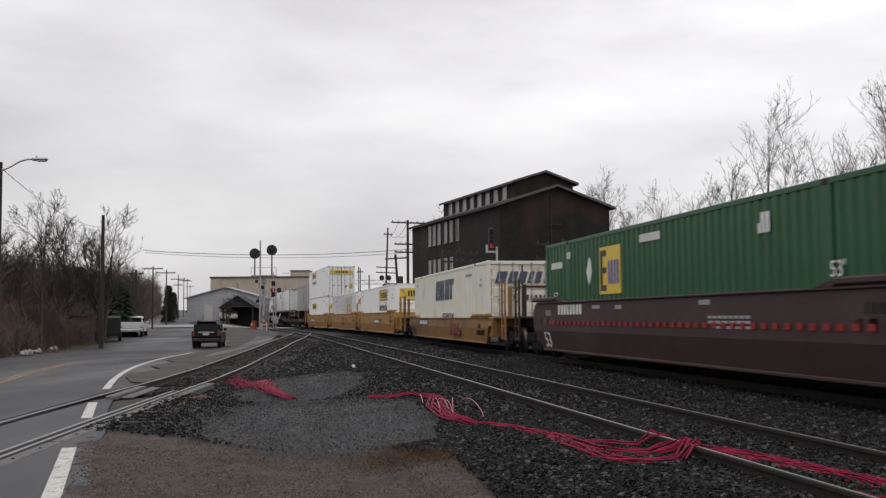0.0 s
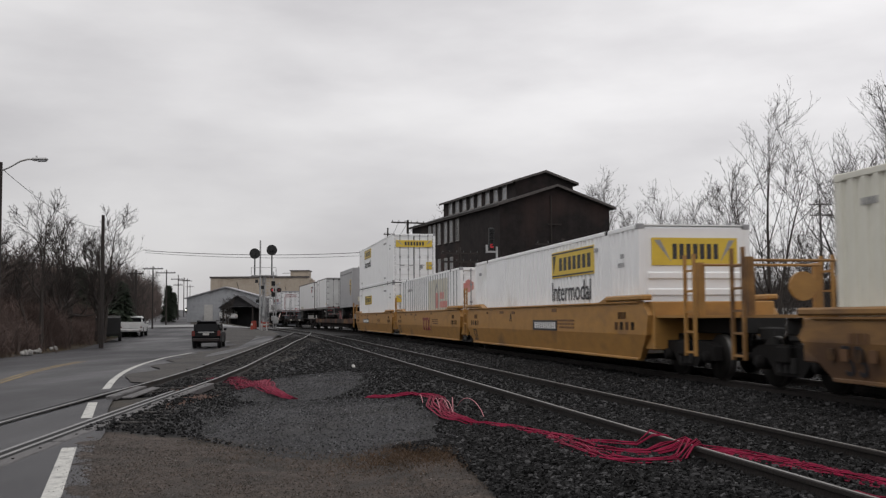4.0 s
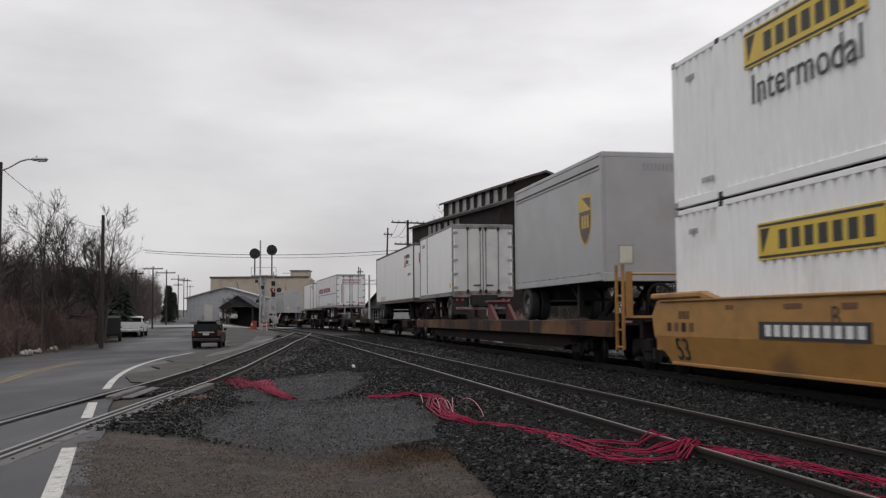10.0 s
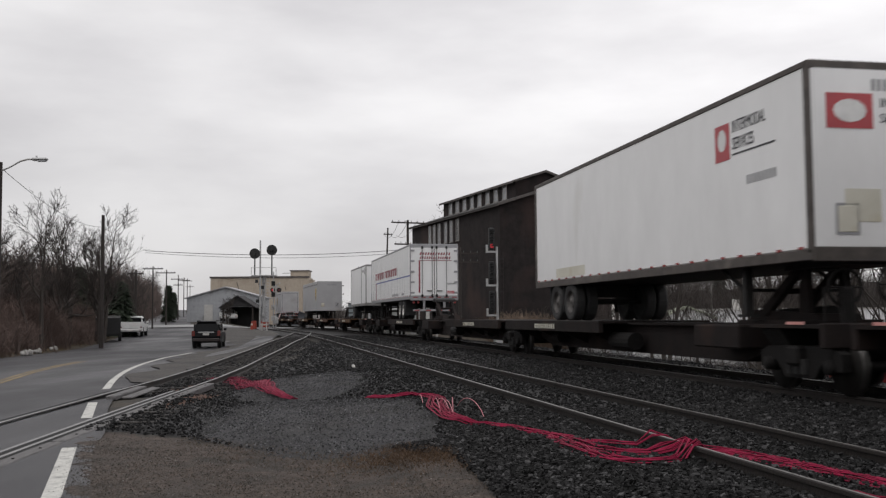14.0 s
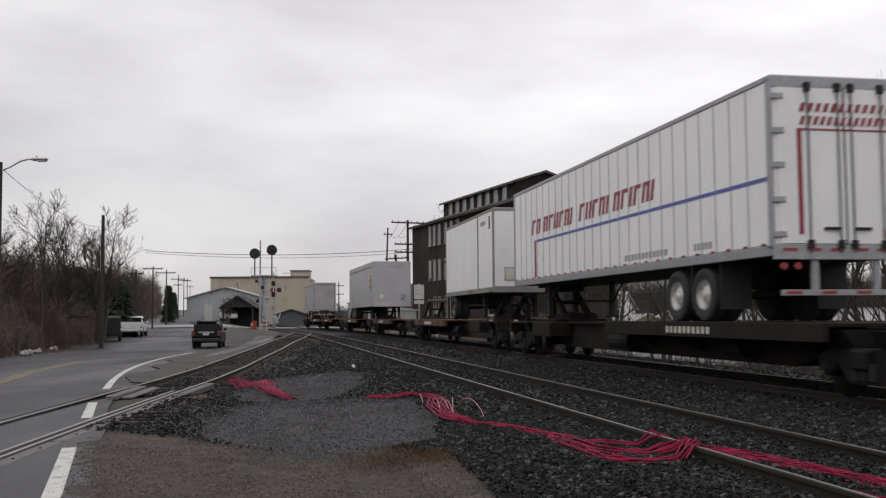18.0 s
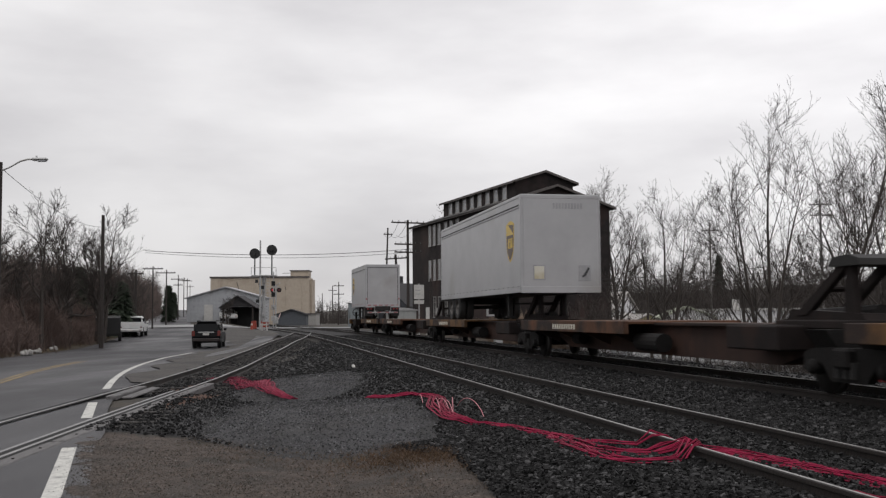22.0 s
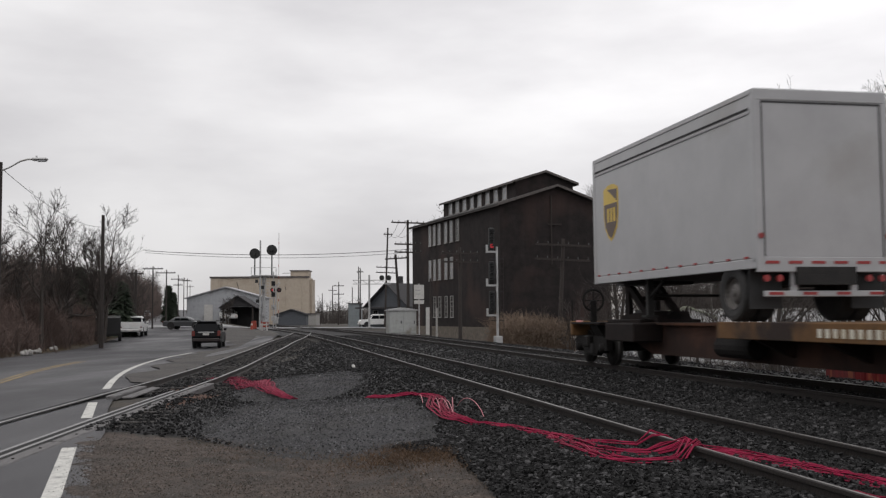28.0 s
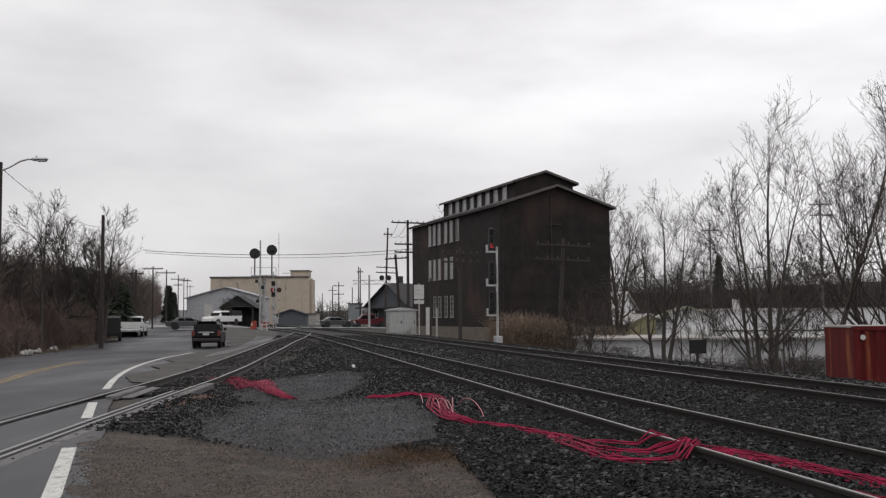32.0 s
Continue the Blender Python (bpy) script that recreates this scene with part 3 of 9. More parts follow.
# ---------------------------------------------------------------- containers
def container(label, s0, z0, paint, L=16.15, H=2.9, style="folded", doors=True, door_paint=None, frame_paint=None, fold=0.055):
    """A closed freight container; its near end has doors or a plain ribbed nose."""
    W = 2.6
    fp = frame_paint or paint
    dp = door_paint or paint
    t = thing("freight_container", label, "container", group="containers on the train")
    hw, hl = W / 2, L / 2
    part("inner_box", B(-hw + 0.05, hw - 0.05, -hl + 0.09, hl - 0.05, z0 + 0.12, z0 + H - 0.05), paint, t)
    if style == "folded":
        me = mesh_of("side_sheet", corrugated(L - 0.3, z0 + 0.16, z0 + H - 0.09, fold), paint)
        shared("side_sheet", me, t, pose(-hw + 0.006, 0, 0))
        shared("side_sheet", me, t, pose(hw - 0.006, 0, 0, rz=180))
    else:
        for sx in (-1, 1):
            part("side_sheet", B(min(sx * (hw - 0.03), sx * (hw - 0.012)), max(sx * (hw - 0.03), sx * (hw - 0.012)), -hl + 0.1, hl - 0.1, z0 + 0.16, z0 + H - 0.09), paint, t)
        post = mesh_of("side_post", B(-0.012, 0.012, -0.045, 0.045, z0 + 0.16, z0 + H - 0.09), M_galv)
        for i in range(26):
            y = -hl + 0.1 + 0.61 * (i + 1)
            if y < hl - 0.2:
                shared("side_post", post, t, pose(-hw + 0.004, y, 0))
                shared("side_post", post, t, pose(hw - 0.004, y, 0))
    for sx in (-1, 1):
        a, b = sorted((sx * (hw - 0.08), sx * hw))
        part("top_rail", B(a, b, -hl, hl, z0 + H - 0.1, z0 + H, bevel=0.012), fp, t)
        part("bottom_rail", B(a, b, -hl, hl, z0, z0 + 0.17, bevel=0.012), fp, t)
        for sy in (-1, 1):
            c, d = sorted((sy * (hl - 0.16), sy * (hl + 0.004)))
            a2, b2 = sorted((sx * (hw - 0.14), sx * (hw + 0.004)))
            part("corner_post", B(a2, b2, c, d, z0 + 0.1, z0 + H - 0.1, bevel=0.015), fp, t)
            c3, d3 = sy * (hl - 1.98) - 0.16, sy * (hl - 1.98) + 0.16
            part("lifting_post", B(a2, b2, c3, d3, z0 + 0.1, z0 + H - 0.06, bevel=0.01), fp, t)
            for zz in (z0 - 0.004, z0 + H - 0.12):
                part("corner_casting", B(a2 - 0.006 * (sx < 0), b2 + 0.006 * (sx > 0), c - 0.006, d + 0.006, zz, zz + 0.13, bevel=0.015), M_galv if paint is M_white else fp, t)
                part("corner_casting", B(a2 - 0.004, b2 + 0.004, sy * (hl - 1.98) - 0.09, sy * (hl - 1.98) + 0.09, zz + 0.004, zz + 0.12, bevel=0.015), M_dark, t)
    part("roof_sheet", B(-hw + 0.07, hw - 0.07, -hl + 0.05, hl - 0.05, z0 + H - 0.03, z0 + H - 0.006), paint, t)
    part("floor_pan", B(-hw + 0.07, hw - 0.07, -hl + 0.05, hl - 0.05, z0 + 0.03, z0 + 0.15), M_dark, t)
    part("end_sheet", B(-hw + 0.12, hw - 0.12, hl - 0.06, hl - 0.02, z0 + 0.1, z0 + H - 0.1), paint, t)
    y = -hl
    if doors:
        part("door_sill", B(-hw + 0.13, hw - 0.13, y, y + 0.1, z0, z0 + 0.14, bevel=0.01), fp, t)
        part("door_header", B(-hw + 0.13, hw - 0.13, y, y + 0.1, z0 + H - 0.13, z0 + H - 0.004, bevel=0.01), fp, t)
        for sx in (-1, 1):
            a, b = sorted((sx * 0.012, sx * (hw - 0.15)))
            bm = B(a, b, y + 0.04, y + 0.08, z0 + 0.15, z0 + H - 0.14, bevel=0.01)
            for i in range(4):
                zc = z0 + 0.45 + i * 0.58
                box(bm, a + 0.06, b - 0.06, y + 0.022, y + 0.06, zc, zc + 0.34, bevel=0.02)
            d = part("door", bm, dp, t)
            for fx in (0.30, 0.74):
                xr = sx * (hw - 0.15) * fx
                bm = R((xr, y + 0.005, z0 + 0.06), (xr, y + 0.005, z0 + H - 0.05), 0.022)
                for zc in (0.1, 0.75, 1.5, 2.2, H - 0.12):
                    box(bm, xr - 0.05, xr + 0.05, y - 0.02, y + 0.03, z0 + zc - 0.035, z0 + zc + 0.035)
                rodp = part("lock_rod", bm, M_galv, d)
                part("handle", B(xr - 0.02, xr + 0.28, y - 0.03, y - 0.005, z0 + 0.98, z0 + 1.02), M_galv, d)
            for zc in (0.3, 0.95, 1.6, 2.3, 2.65):
                xh = sx * (hw - 0.16)
                part("hinge", B(xh - 0.06, xh + 0.06, y - 0.01, y + 0.04, z0 + zc - 0.04, z0 + zc + 0.04, bevel=0.008), fp, d)
            part("door_seal", B(sx * 0.012 - 0.016, sx * 0.012 + 0.016, y + 0.018, y + 0.07, z0 + 0.15, z0 + H - 0.14), M_seal, d)
            part("door_seal", B(sx * (hw - 0.145) - 0.012, sx * (hw - 0.145) + 0.012, y + 0.018, y + 0.07, z0 + 0.15, z0 + H - 0.14), M_seal, d)
    else:
        bm = B(-hw + 0.13, hw - 0.13, y + 0.02, y + 0.08, z0 + 0.1, z0 + H - 0.1)
        for i in range(5):
            zc = z0 + 0.25 + i * 0.36
            box(bm, -hw + 0.2, hw - 0.2, y - 0.02, y + 0.04, zc, zc + 0.17, bevel=0.03)
        part("nose_sheet", bm, paint, t)
    on_train(t, s0 + L / 2)
    return t, hw, hl


def marks(t, hw, hl, z0, H, ink):
    """Small unreadable number rows near the ends of the side that faces the camera."""
    for y, z, n, w in ((-hl + 2.6, z0 + H - 0.45, 9, 1.1), (hl - 0.6, z0 + H - 0.5, 4, -0.4), (hl - 1.2, z0 + 0.35, 4, -0.5), (-hl + 2.9, z0 + 0.3, 5, 0.7), (-hl + 0.9, z0 + H - 0.7, 2, 0.25), (-hl + 0.9, z0 + H - 0.9, 3, 0.4)):
        part("number_marking", bars(bmesh.new(), min(y, y + w), max(y, y + w), z, z + 0.10, n, -hw, gap=0.45), ink, t)


def yellow_sign(t, y0, y1, z0, z1, x):
    """A yellow name board with dark strokes and a slanted arrow mark."""
    s = part("logo_sign", B(x - 0.008, x + 0.02, y0, y1, z0, z1), M_yellow_sign, t, "yellow name board with black strokes")
    part("sign_border", bars(bmesh.new(), y0 + 0.03, y1 - 0.03, z1 - 0.07, z1 - 0.03, 1, x - 0.006, gap=0.0), M_ink, s)
    part("sign_border", bars(bmesh.new(), y0 + 0.03, y1 - 0.03, z0 + 0.03, z0 + 0.07, 1, x - 0.006, gap=0.0), M_ink, s)
    part("name_marking", bars(bmesh.new(), y0 + 0.25, y1 - 0.55, z0 + (z1 - z0) * 0.25, z1 - (z1 - z0) * 0.25, 7, x - 0.006, gap=0.35), M_ink, s)
    part("arrow_mark", P([(y1 - 0.4, z1 - 0.1), (y1 - 0.1, z1 - 0.1), (y1 - 0.16, z0 + 0.12)], "x", x - 0.014, x), M_ink, s)


def yellow_end_sign(t, x0, x1, z0, z1, y):
    s = part("logo_sign", B(x0, x1, y - 0.008, y + 0.006, z0, z1), M_yellow_sign, t, "yellow name board with black strokes")
    part("name_marking", end_bars(bmesh.new(), x0 + (x1 - x0) * 0.24, x0 + (x1 - x0) * 0.80, z0 + (z1 - z0) * 0.22, z1 - (z1 - z0) * 0.22, 7, y - 0.006, gap=0.35), M_ink, s)
    part("arrow_mark", P([(x0 + 0.06, z1 - 0.05), (x0 + 0.45, z0 + 0.08), (x0 + 0.2, z1 - 0.05)], "y", y - 0.014, y), M_grey_ink, s)
    part("arrow_mark", P([(x1 - 0.06, z1 - 0.05), (x1 - 0.4, z0 + 0.08), (x1 - 0.2, z1 - 0.05)], "y", y - 0.014, y), M_grey_ink, s)


def emp_e(bm, ya, yb, z0, z1, x):
    """An upright stroke with three short arms."""
    box(bm, x - 0.006, x + 0.01, ya - 0.13, ya, z0, z1)
    for z in (z0, (z0 + z1) / 2 - 0.06, z1 - 0.13):
        box(bm, x - 0.007, x + 0.01, yb, ya - 0.1, z, z + 0.13)
    return bm


# green container in the oxide well car
t, hw, hl = container("dark green corrugated container with a yellow logo square", 11.25, 0.30, M_green, doors=False, fold=0.030)
s = part("logo_square", B(-hw - 0.012, -hw + 0.02, 2.22, 3.59, 1.72, 2.84), M_yellow_sign, t, "yellow square with black and blue strokes")
part("logo", emp_e(bmesh.new(), 3.5, 3.12, 1.8, 2.76, -hw - 0.02), M_ink, s)
part("logo", bars(bmesh.new(), 2.3, 3.05, 1.95, 2.5, 4, -hw - 0.012, gap=0.35), M_blue, s)
part("white_diamond", P([(4.37, 1.95), (4.58, 2.3), (4.37, 2.65), (4.16, 2.3)], "x", -hw - 0.008, -hw + 0.02), M_white_ink, t)
side_text("size_marking", "53'", 0.34, hl - 0.75, 1.62, -hw - 0.008, M_white_ink, t)
side_text("size_marking", "53'", 0.34, -hl + 1.9, 1.75, -hw - 0.008, M_white_ink, t)
for y, z, n, w in ((hl - 1.5, 2.5, 7, 1.0), (hl - 8.1, 2.78, 12, 1.1), (hl - 2.2, 2.72, 2, 0.3), (-hl + 3.6, 2.72, 2, 0.32), (-hl + 3.6, 2.55, 3, 0.4)):
    part("number_marking", bars(bmesh.new(), y, y + w, z, z + 0.17, n, -hw), M_white_ink, t)

# cream container with slanted dark logo
t, hw, hl = container("cream corrugated container with slanted dark logo and rusty doors", 34.7, 0.30, M_cream, door_paint=M_cream_door)


def slanted_logo(t, y_far, z, h, x, w):
    """Five leaning strokes of uneven form, as a plain shape."""
    bm = bmesh.new()
    for k, (a, b) in enumerate(((0.0, 0.16), (0.2, 0.33), (0.36, 0.49), (0.54, 0.62), (0.66, 0.78), (0.84, 0.92))):
        prism(bm, [(y_far - w * a, z), (y_far - w * b, z), (y_far - w * b - 0.18, z + h), (y_far - w * a - 0.18, z + h)], "x", x - 0.008, x + 0.01)
    prism(bm, [(y_far - w * 0.62 - 0.1, z + h * 0.74), (y_far - w - 0.12, z + h * 0.74), (y_far - w - 0.18, z + h), (y_far - w * 0.62 - 0.18, z + h)], "x", x - 0.01, x + 0.01)
    prism(bm, [(y_far - 0.05, z), (y_far - w * 0.42, z), (y_far - w * 0.42 - 0.05, z + h * 0.22), (y_far - 0.1, z + h * 0.22)], "x", x - 0.009, x + 0.01)
    return part("logo", bm, M_blue_ink, t, "dark slanted logo strokes")


slanted_logo(t, 2.16, 1.95, 0.85, -hw, 4.0)
side_text("side_lettering", "INTERMODAL", 0.42, 0.50, 1.08, -hw - 0.006, M_blue_ink, t)
bm = bmesh.new()
for a, b in ((0.08, 0.24), (0.28, 0.41), (0.44, 0.56), (0.6, 0.67), (0.71, 0.8), (0.86, 0.92)):
    prism(bm, [(-hw + 0.1 + 2.3 * a, 2.4), (-hw + 0.1 + 2.3 * b, 2.4), (-hw + 0.22 + 2.3 * b, 2.82), (-hw + 0.22 + 2.3 * a, 2.82)], "y", -hl - 0.006, -hl + 0.02)
part("logo", bm, M_blue_ink, t, "dark slanted logo strokes")
end_text("door_lettering", "INTERMODAL", 0.2, -0.35, 2.15, -hl + 0.018, M_blue_ink, t)
part("number_marking", end_bars(bmesh.new(), -0.5, 1.1, 1.78, 1.98, 10, -hl + 0.02, gap=0.45), M_blue_ink, t)
part("placard", B(-0.85, -0.15, -hl + 0.014, -hl + 0.024, 1.15, 1.55), M_white_ink, t)
marks(t, hw, hl, 0.3, 2.9, M_grey_ink)

# white container with its ribbed nose towards the camera
t, hw, hl = container("white corrugated container with yellow name boards", 58.3, 0.30, M_white, doors=False)
yellow_sign(t, -5.2, -1.7, 2.25, 2.95, -hw)
side_text("side_lettering", "Intermodal", 0.75, -1.65, 1.62, -hw - 0.006, M_ink, t)
yellow_end_sign(t, -1.0, 1.0, 2.3, 2.9, -hl + 0.006)
marks(t, hw, hl, 0.3, 2.9, M_grey_ink)

# white container with grey posts and washed-out red mark
t, hw, hl = container("dirty white container with grey side posts and faded red logo", 77.3, 0.30, M_white, style="posts")
part("repaint_panel", B(-hw - 0.001, -hw + 0.01, -5.33, -0.69, 0.9, 2.9), M_ivory, t)
bm = bmesh.new()
c0, r0 = -2.9, 0.72
hexa = [(c0 + r0 * 0.62 * math.sin(radians(60 * k)), 1.95 + r0 * 1.1 * math.cos(radians(60 * k))) for k in range(6)]
hexb = [(c0 + r0 * 0.54 * math.sin(radians(60 * k)), 1.95 + r0 * 0.97 * math.cos(radians(60 * k))) for k in range(6)]
for k in range(6):
    prism(bm, [hexa[k], hexa[(k + 1) % 6], hexb[(k + 1) % 6], hexb[k]], "x", -hw - 0.02, -hw)
hexlogo = part("hexagon_logo", bm, M_grey_ink, t, "faded hexagon logo with red strokes")
part("logo", bars(bmesh.new(), c0 - 0.3, c0 + 0.3, 1.6, 2.3, 4, -hw - 0.012, gap=0.4), M_pale_red, hexlogo)
part("name_marking", bars(bmesh.new(), -4.6, -3.55, 2.0, 2.3, 3, -hw - 0.012, gap=0.35), M_pale_red, t)
part("name_marking", bars(bmesh.new(), -5.3, -3.55, 1.62, 1.9, 8, -hw - 0.012, gap=0.35), M_pale_red, t)
part("number_marking", bars(bmesh.new(), hl - 3.6, hl - 2.3, 2.55, 2.68, 9, -hw), M_grey_ink, t)
part("hexagon_logo", P([(-0.95 + 0.24 * math.sin(radians(60 * k)), 2.45 + 0.27 * math.cos(radians(60 * k))) for k in range(6)], "y", -hl + 0.012, -hl + 0.03), M_pale_red, t)
part("name_marking", end_bars(bmesh.new(), -0.55, 0.5, 2.32, 2.44, 7, -hl + 0.016), M_pale_red, t)

# the stacked pair
for z0, lbl in ((0.35, "white lower container with yellow name boards"), (3.30, "white upper container stacked on another, with yellow name boards")):
    t, hw, hl = container(lbl, 97.0, z0, M_white)
    if z0 > 1:
        for cx in (-1, 1):
            for cy in (-1, 1):
                part("twist_lock", B(*sorted((cx * (hw - 0.16), cx * (hw - 0.03))), *sorted((cy * (hl - 0.2), cy * (hl - 0.05))), z0 - 0.06, z0 + 0.01), M_dark, t)
        yellow_sign(t, 1.63, 5.1, z0 + 2.05, z0 + 2.68, -hw)
        side_text("side_lettering", "Intermodal", 0.72, 4.9, z0 + 1.42, -hw - 0.006, M_ink, t)
        yellow_end_sign(t, -1.1, 1.1, z0 + 2.1, z0 + 2.5, -hl - 0.03)
        part("warning_placard", B(0.75, 1.08, -hl + 0.005, -hl + 0.02, z0 + 0.75, z0 + 1.2), M_yellow_sign, t, "yellow warning placard")
        part("grey_patch", B(0.32, 0.52, -hl + 0.005, -hl + 0.02, z0 + 0.8, z0 + 1.05), M_grey_ink, t)
    else:
        yellow_sign(t, 1.37, 4.8, z0 + 1.75, z0 + 2.36, -hw)
        yellow_end_sign(t, -1.1, 1.1, z0 + 1.75, z0 + 2.15, -hl - 0.03)
    marks(t, hw, hl, z0, 2.9, M_grey_ink)


# ---------------------------------------------------------------- trucks (bogies)
def bogie_meshes():
    bm = bmesh.new()
    for x0, x1 in ((0.90, 1.06),):
        prism(bm, [(-1.18, 0.36), (-1.18, 0.62), (-0.95, 0.70), (-0.45, 0.72), (0.45, 0.72), (0.95, 0.70), (1.18, 0.62), (1.18, 0.36), (0.98, 0.36), (0.70, 0.50), (0.42, 0.22), (-0.42, 0.22), (-0.70, 0.50), (-0.98, 0.36)], "x", x0, x1)
    frame_me = mesh_of("side_frame", bm, M_truck)
    springs = bmesh.new()
    rod(springs, (0, 0, 0.28), (0, 0, 0.52), 0.075, n=8)
    spring_me = mesh_of("spring", springs, M_dark)
    wheel = bmesh.new()
    rod(wheel, (-0.07, 0, 0), (0.065, 0, 0), 0.42, n=28)
    rod(wheel, (-0.04, 0, 0), (0.09, 0, 0), 0.30, 0.2, n=20)
    wheel_me = mesh_of("wheel", wheel, M_wheel, True)
    tread = bmesh.new()
    rod(tread, (-0.062, 0, 0), (0.062, 0, 0), 0.424, n=28)
    tread_me = mesh_of("tread", tread, M_wheel_rim, True)
    bol = B(-1.2, 1.2, -0.2, 0.2, 0.42, 0.72, bevel=0.04)
    rod(bol, (0, 0, 0.6), (0, 0, 0.86), 0.3, n=12)
    bol_me = mesh_of("bolster", bol, M_truck)
    axle = R((-0.95, 0, 0), (0.95, 0, 0), 0.08, n=10)
    for sx in (-1, 1):
        rod(axle, (sx * 0.92, 0, 0), (sx * 1.13, 0, 0), 0.13, 0.11, n=10)
    axle_me = mesh_of("axle", axle, M_truck, True)
    return frame_me, spring_me, wheel_me, tread_me, bol_me, axle_me


BOGIE = bogie_meshes()


def bogie(parent, y):
    b = shared("bogie", BOGIE[4], parent, pose(0, y, 0))
    for sx in (-1, 1):
        shared("side_frame", BOGIE[0], b, pose(0, 0, 0, rz=0 if sx > 0 else 180))
        for dy in (-0.2, 0, 0.2):
            shared("spring", BOGIE[1], b, pose(sx * 1.07, dy, 0))
    for dy in (-0.89, 0.89):
        shared("axle", BOGIE[5], b, pose(0, dy, 0.42))
        for sx in (-1, 1):
            shared("wheel", BOGIE[2], b, pose(sx * 0.755, dy, 0.42, rz=0 if sx > 0 else 180))
            shared("wheel_tread", BOGIE[3], b, pose(sx * 0.748, dy, 0.42))


# ---------------------------------------------------------------- well cars
def well_car(label, s_mid, paint, near_end, far_end, lettering="", number=(), logo=None, top=1.52):
    """One well unit, 17.1 m between its end walls; each end is a platform with its own truck, or shares the next unit's."""
    t = thing("well_car", label, "railway car", group="well cars of the train")
    h = 8.45
    fold = 0.80
    for sx in (-1, 1):
        # an upright upper sheet, and a lower sheet that draws in towards the rails
        upper = [(-h - 0.35, fold), (h + 0.35, fold), (h + 0.45, top - 0.3), (h + 0.2, top - 0.04), (-h - 0.2, top - 0.04), (-h - 0.45, top - 0.3)]
        side = part("side_wall", P(upper, "x", *sorted((sx * 1.36, sx * 1.47))), paint, t)
        bm = bmesh.new()
        rows = [[bm.verts.new((sx * x, y, z)) for x, y, z in ((1.475, -e, fold + 0.01), (1.475, e, fold + 0.01), (1.30, e, fold + 0.01), (1.30, -e, fold + 0.01))] for e in (h + 0.36,)][0]
        low = [bm.verts.new((sx * x, y, 0.30)) for x, y in ((1.365, -h + 0.25), (1.365, h - 0.25), (1.25, h - 0.25), (1.25, -h + 0.25))]
        for k in range(4):
            bm.faces.new((rows[k], rows[(k + 1) % 4], low[(k + 1) % 4], low[k]))
        bm.faces.new(rows)
        bm.faces.new(low)
        bmesh.ops.recalc_face_normals(bm, faces=bm.faces[:])
        part("lower_sheet", bm, paint, side)
        a, b = sorted((sx * 1.34, sx * 1.515))
        part("top_chord", B(a, b, -h, h, top - 0.05, top, bevel=0.015), paint, side)
        part("bottom_chord", B(*sorted((sx * 1.25, sx * 1.395)), -h + 0.3, h - 0.3, 0.25, 0.31, bevel=0.012), paint, side)
        for sy in (-1, 1):
            e, f = sorted((sy * (h - 1.9), sy * (h + 0.35)))
            part("end_cover", B(a - 0.03, b + 0.03, e, f, top + 0.01, top + 0.13, bevel=0.03), paint, side)
            part("end_cover_ramp", P([(sy * (h - 2.4), top), (sy * (h - 1.9), top), (sy * (h - 1.9), top + 0.11)], "x", a, b), paint, side)
            part("hazard_label", bars(bmesh.new(), min(sy * (h - 1.3), sy * (h - 0.8)), max(sy * (h - 1.3), sy * (h - 0.8)), top - 0.38, top - 0.23, 3, -1.472, gap=0.3), M_label_brown if paint is not M_brown else M_grey_ink, side)
            for k in range(4):
                yk = sy * (h - 0.4 - 0.33 * k)
                part("label_plate", B(-1.476, -1.46, yk - 0.09, yk + 0.09, top - 0.62, top - 0.45), M_label_brown if k % 2 else M_deck_yellow, side)
    part("well_floor", B(-1.36, 1.36, -h + 0.6, h - 0.6, 0.27, 0.34), M_dark, t)
    for sy, kind in ((-1, near_end), (1, far_end)):
        y0, y1 = sorted((sy * h, sy * (h + 0.5)))
        part("end_wall", B(-1.36, 1.36, y0, y1, 0.5, top - 0.02, bevel=0.02), paint, t)
        out = 2.55 if kind == "own" else 1.1
        a, b = sorted((sy * (h + 0.5), sy * (h + out)))
        part("end_sill", B(-0.45, 0.45, a, b, 0.85, 1.15, bevel=0.02), M_dark, t)
        part("end_platform", B(-1.3, 1.3, a, b, 1.16, 1.21), paint, t)
        if kind == "own":
            bogie(t, sy * (h + 1.45))
            for sx in (-1, 1):
                bm = bmesh.new()
                yl = sy * (h + out - 0.15)
                for dy in (-0.2, 0.2):
                    box(bm, sx * 1.42 - 0.03, sx * 1.42 + 0.03, yl + dy - 0.025, yl + dy + 0.025, 0.45, 2.35)
                for k in range(5):
                    box(bm, sx * 1.42 - 0.02, sx * 1.42 + 0.02, yl - 0.2, yl + 0.2, 0.5 + k * 0.38, 0.54 + k * 0.38)
                part("ladder", bm, paint, t)
                part("corner_post", B(sx * 1.2 - 0.06, sx * 1.2 + 0.06, yl - 0.06, yl + 0.06, 1.2, 2.2), paint, t)
            yo = sy * (h + out)
            part("coupler", B(-0.12, 0.12, min(yo, yo + sy * 0.55), max(yo, yo + sy * 0.55), 0.72, 0.98, bevel=0.03), M_dark, t)
            part("brake_wheel", R((0.8, yo, 1.75), (0.8, yo + sy * 0.06, 1.75), 0.28, n=18), paint, t)
            part("handrail", R((-1.2, yo, 2.15), (1.2, yo, 2.15), 0.025), paint, t)
        elif kind == "shared":
            bogie(t, sy * (h + 1.15))
            bm = bmesh.new()
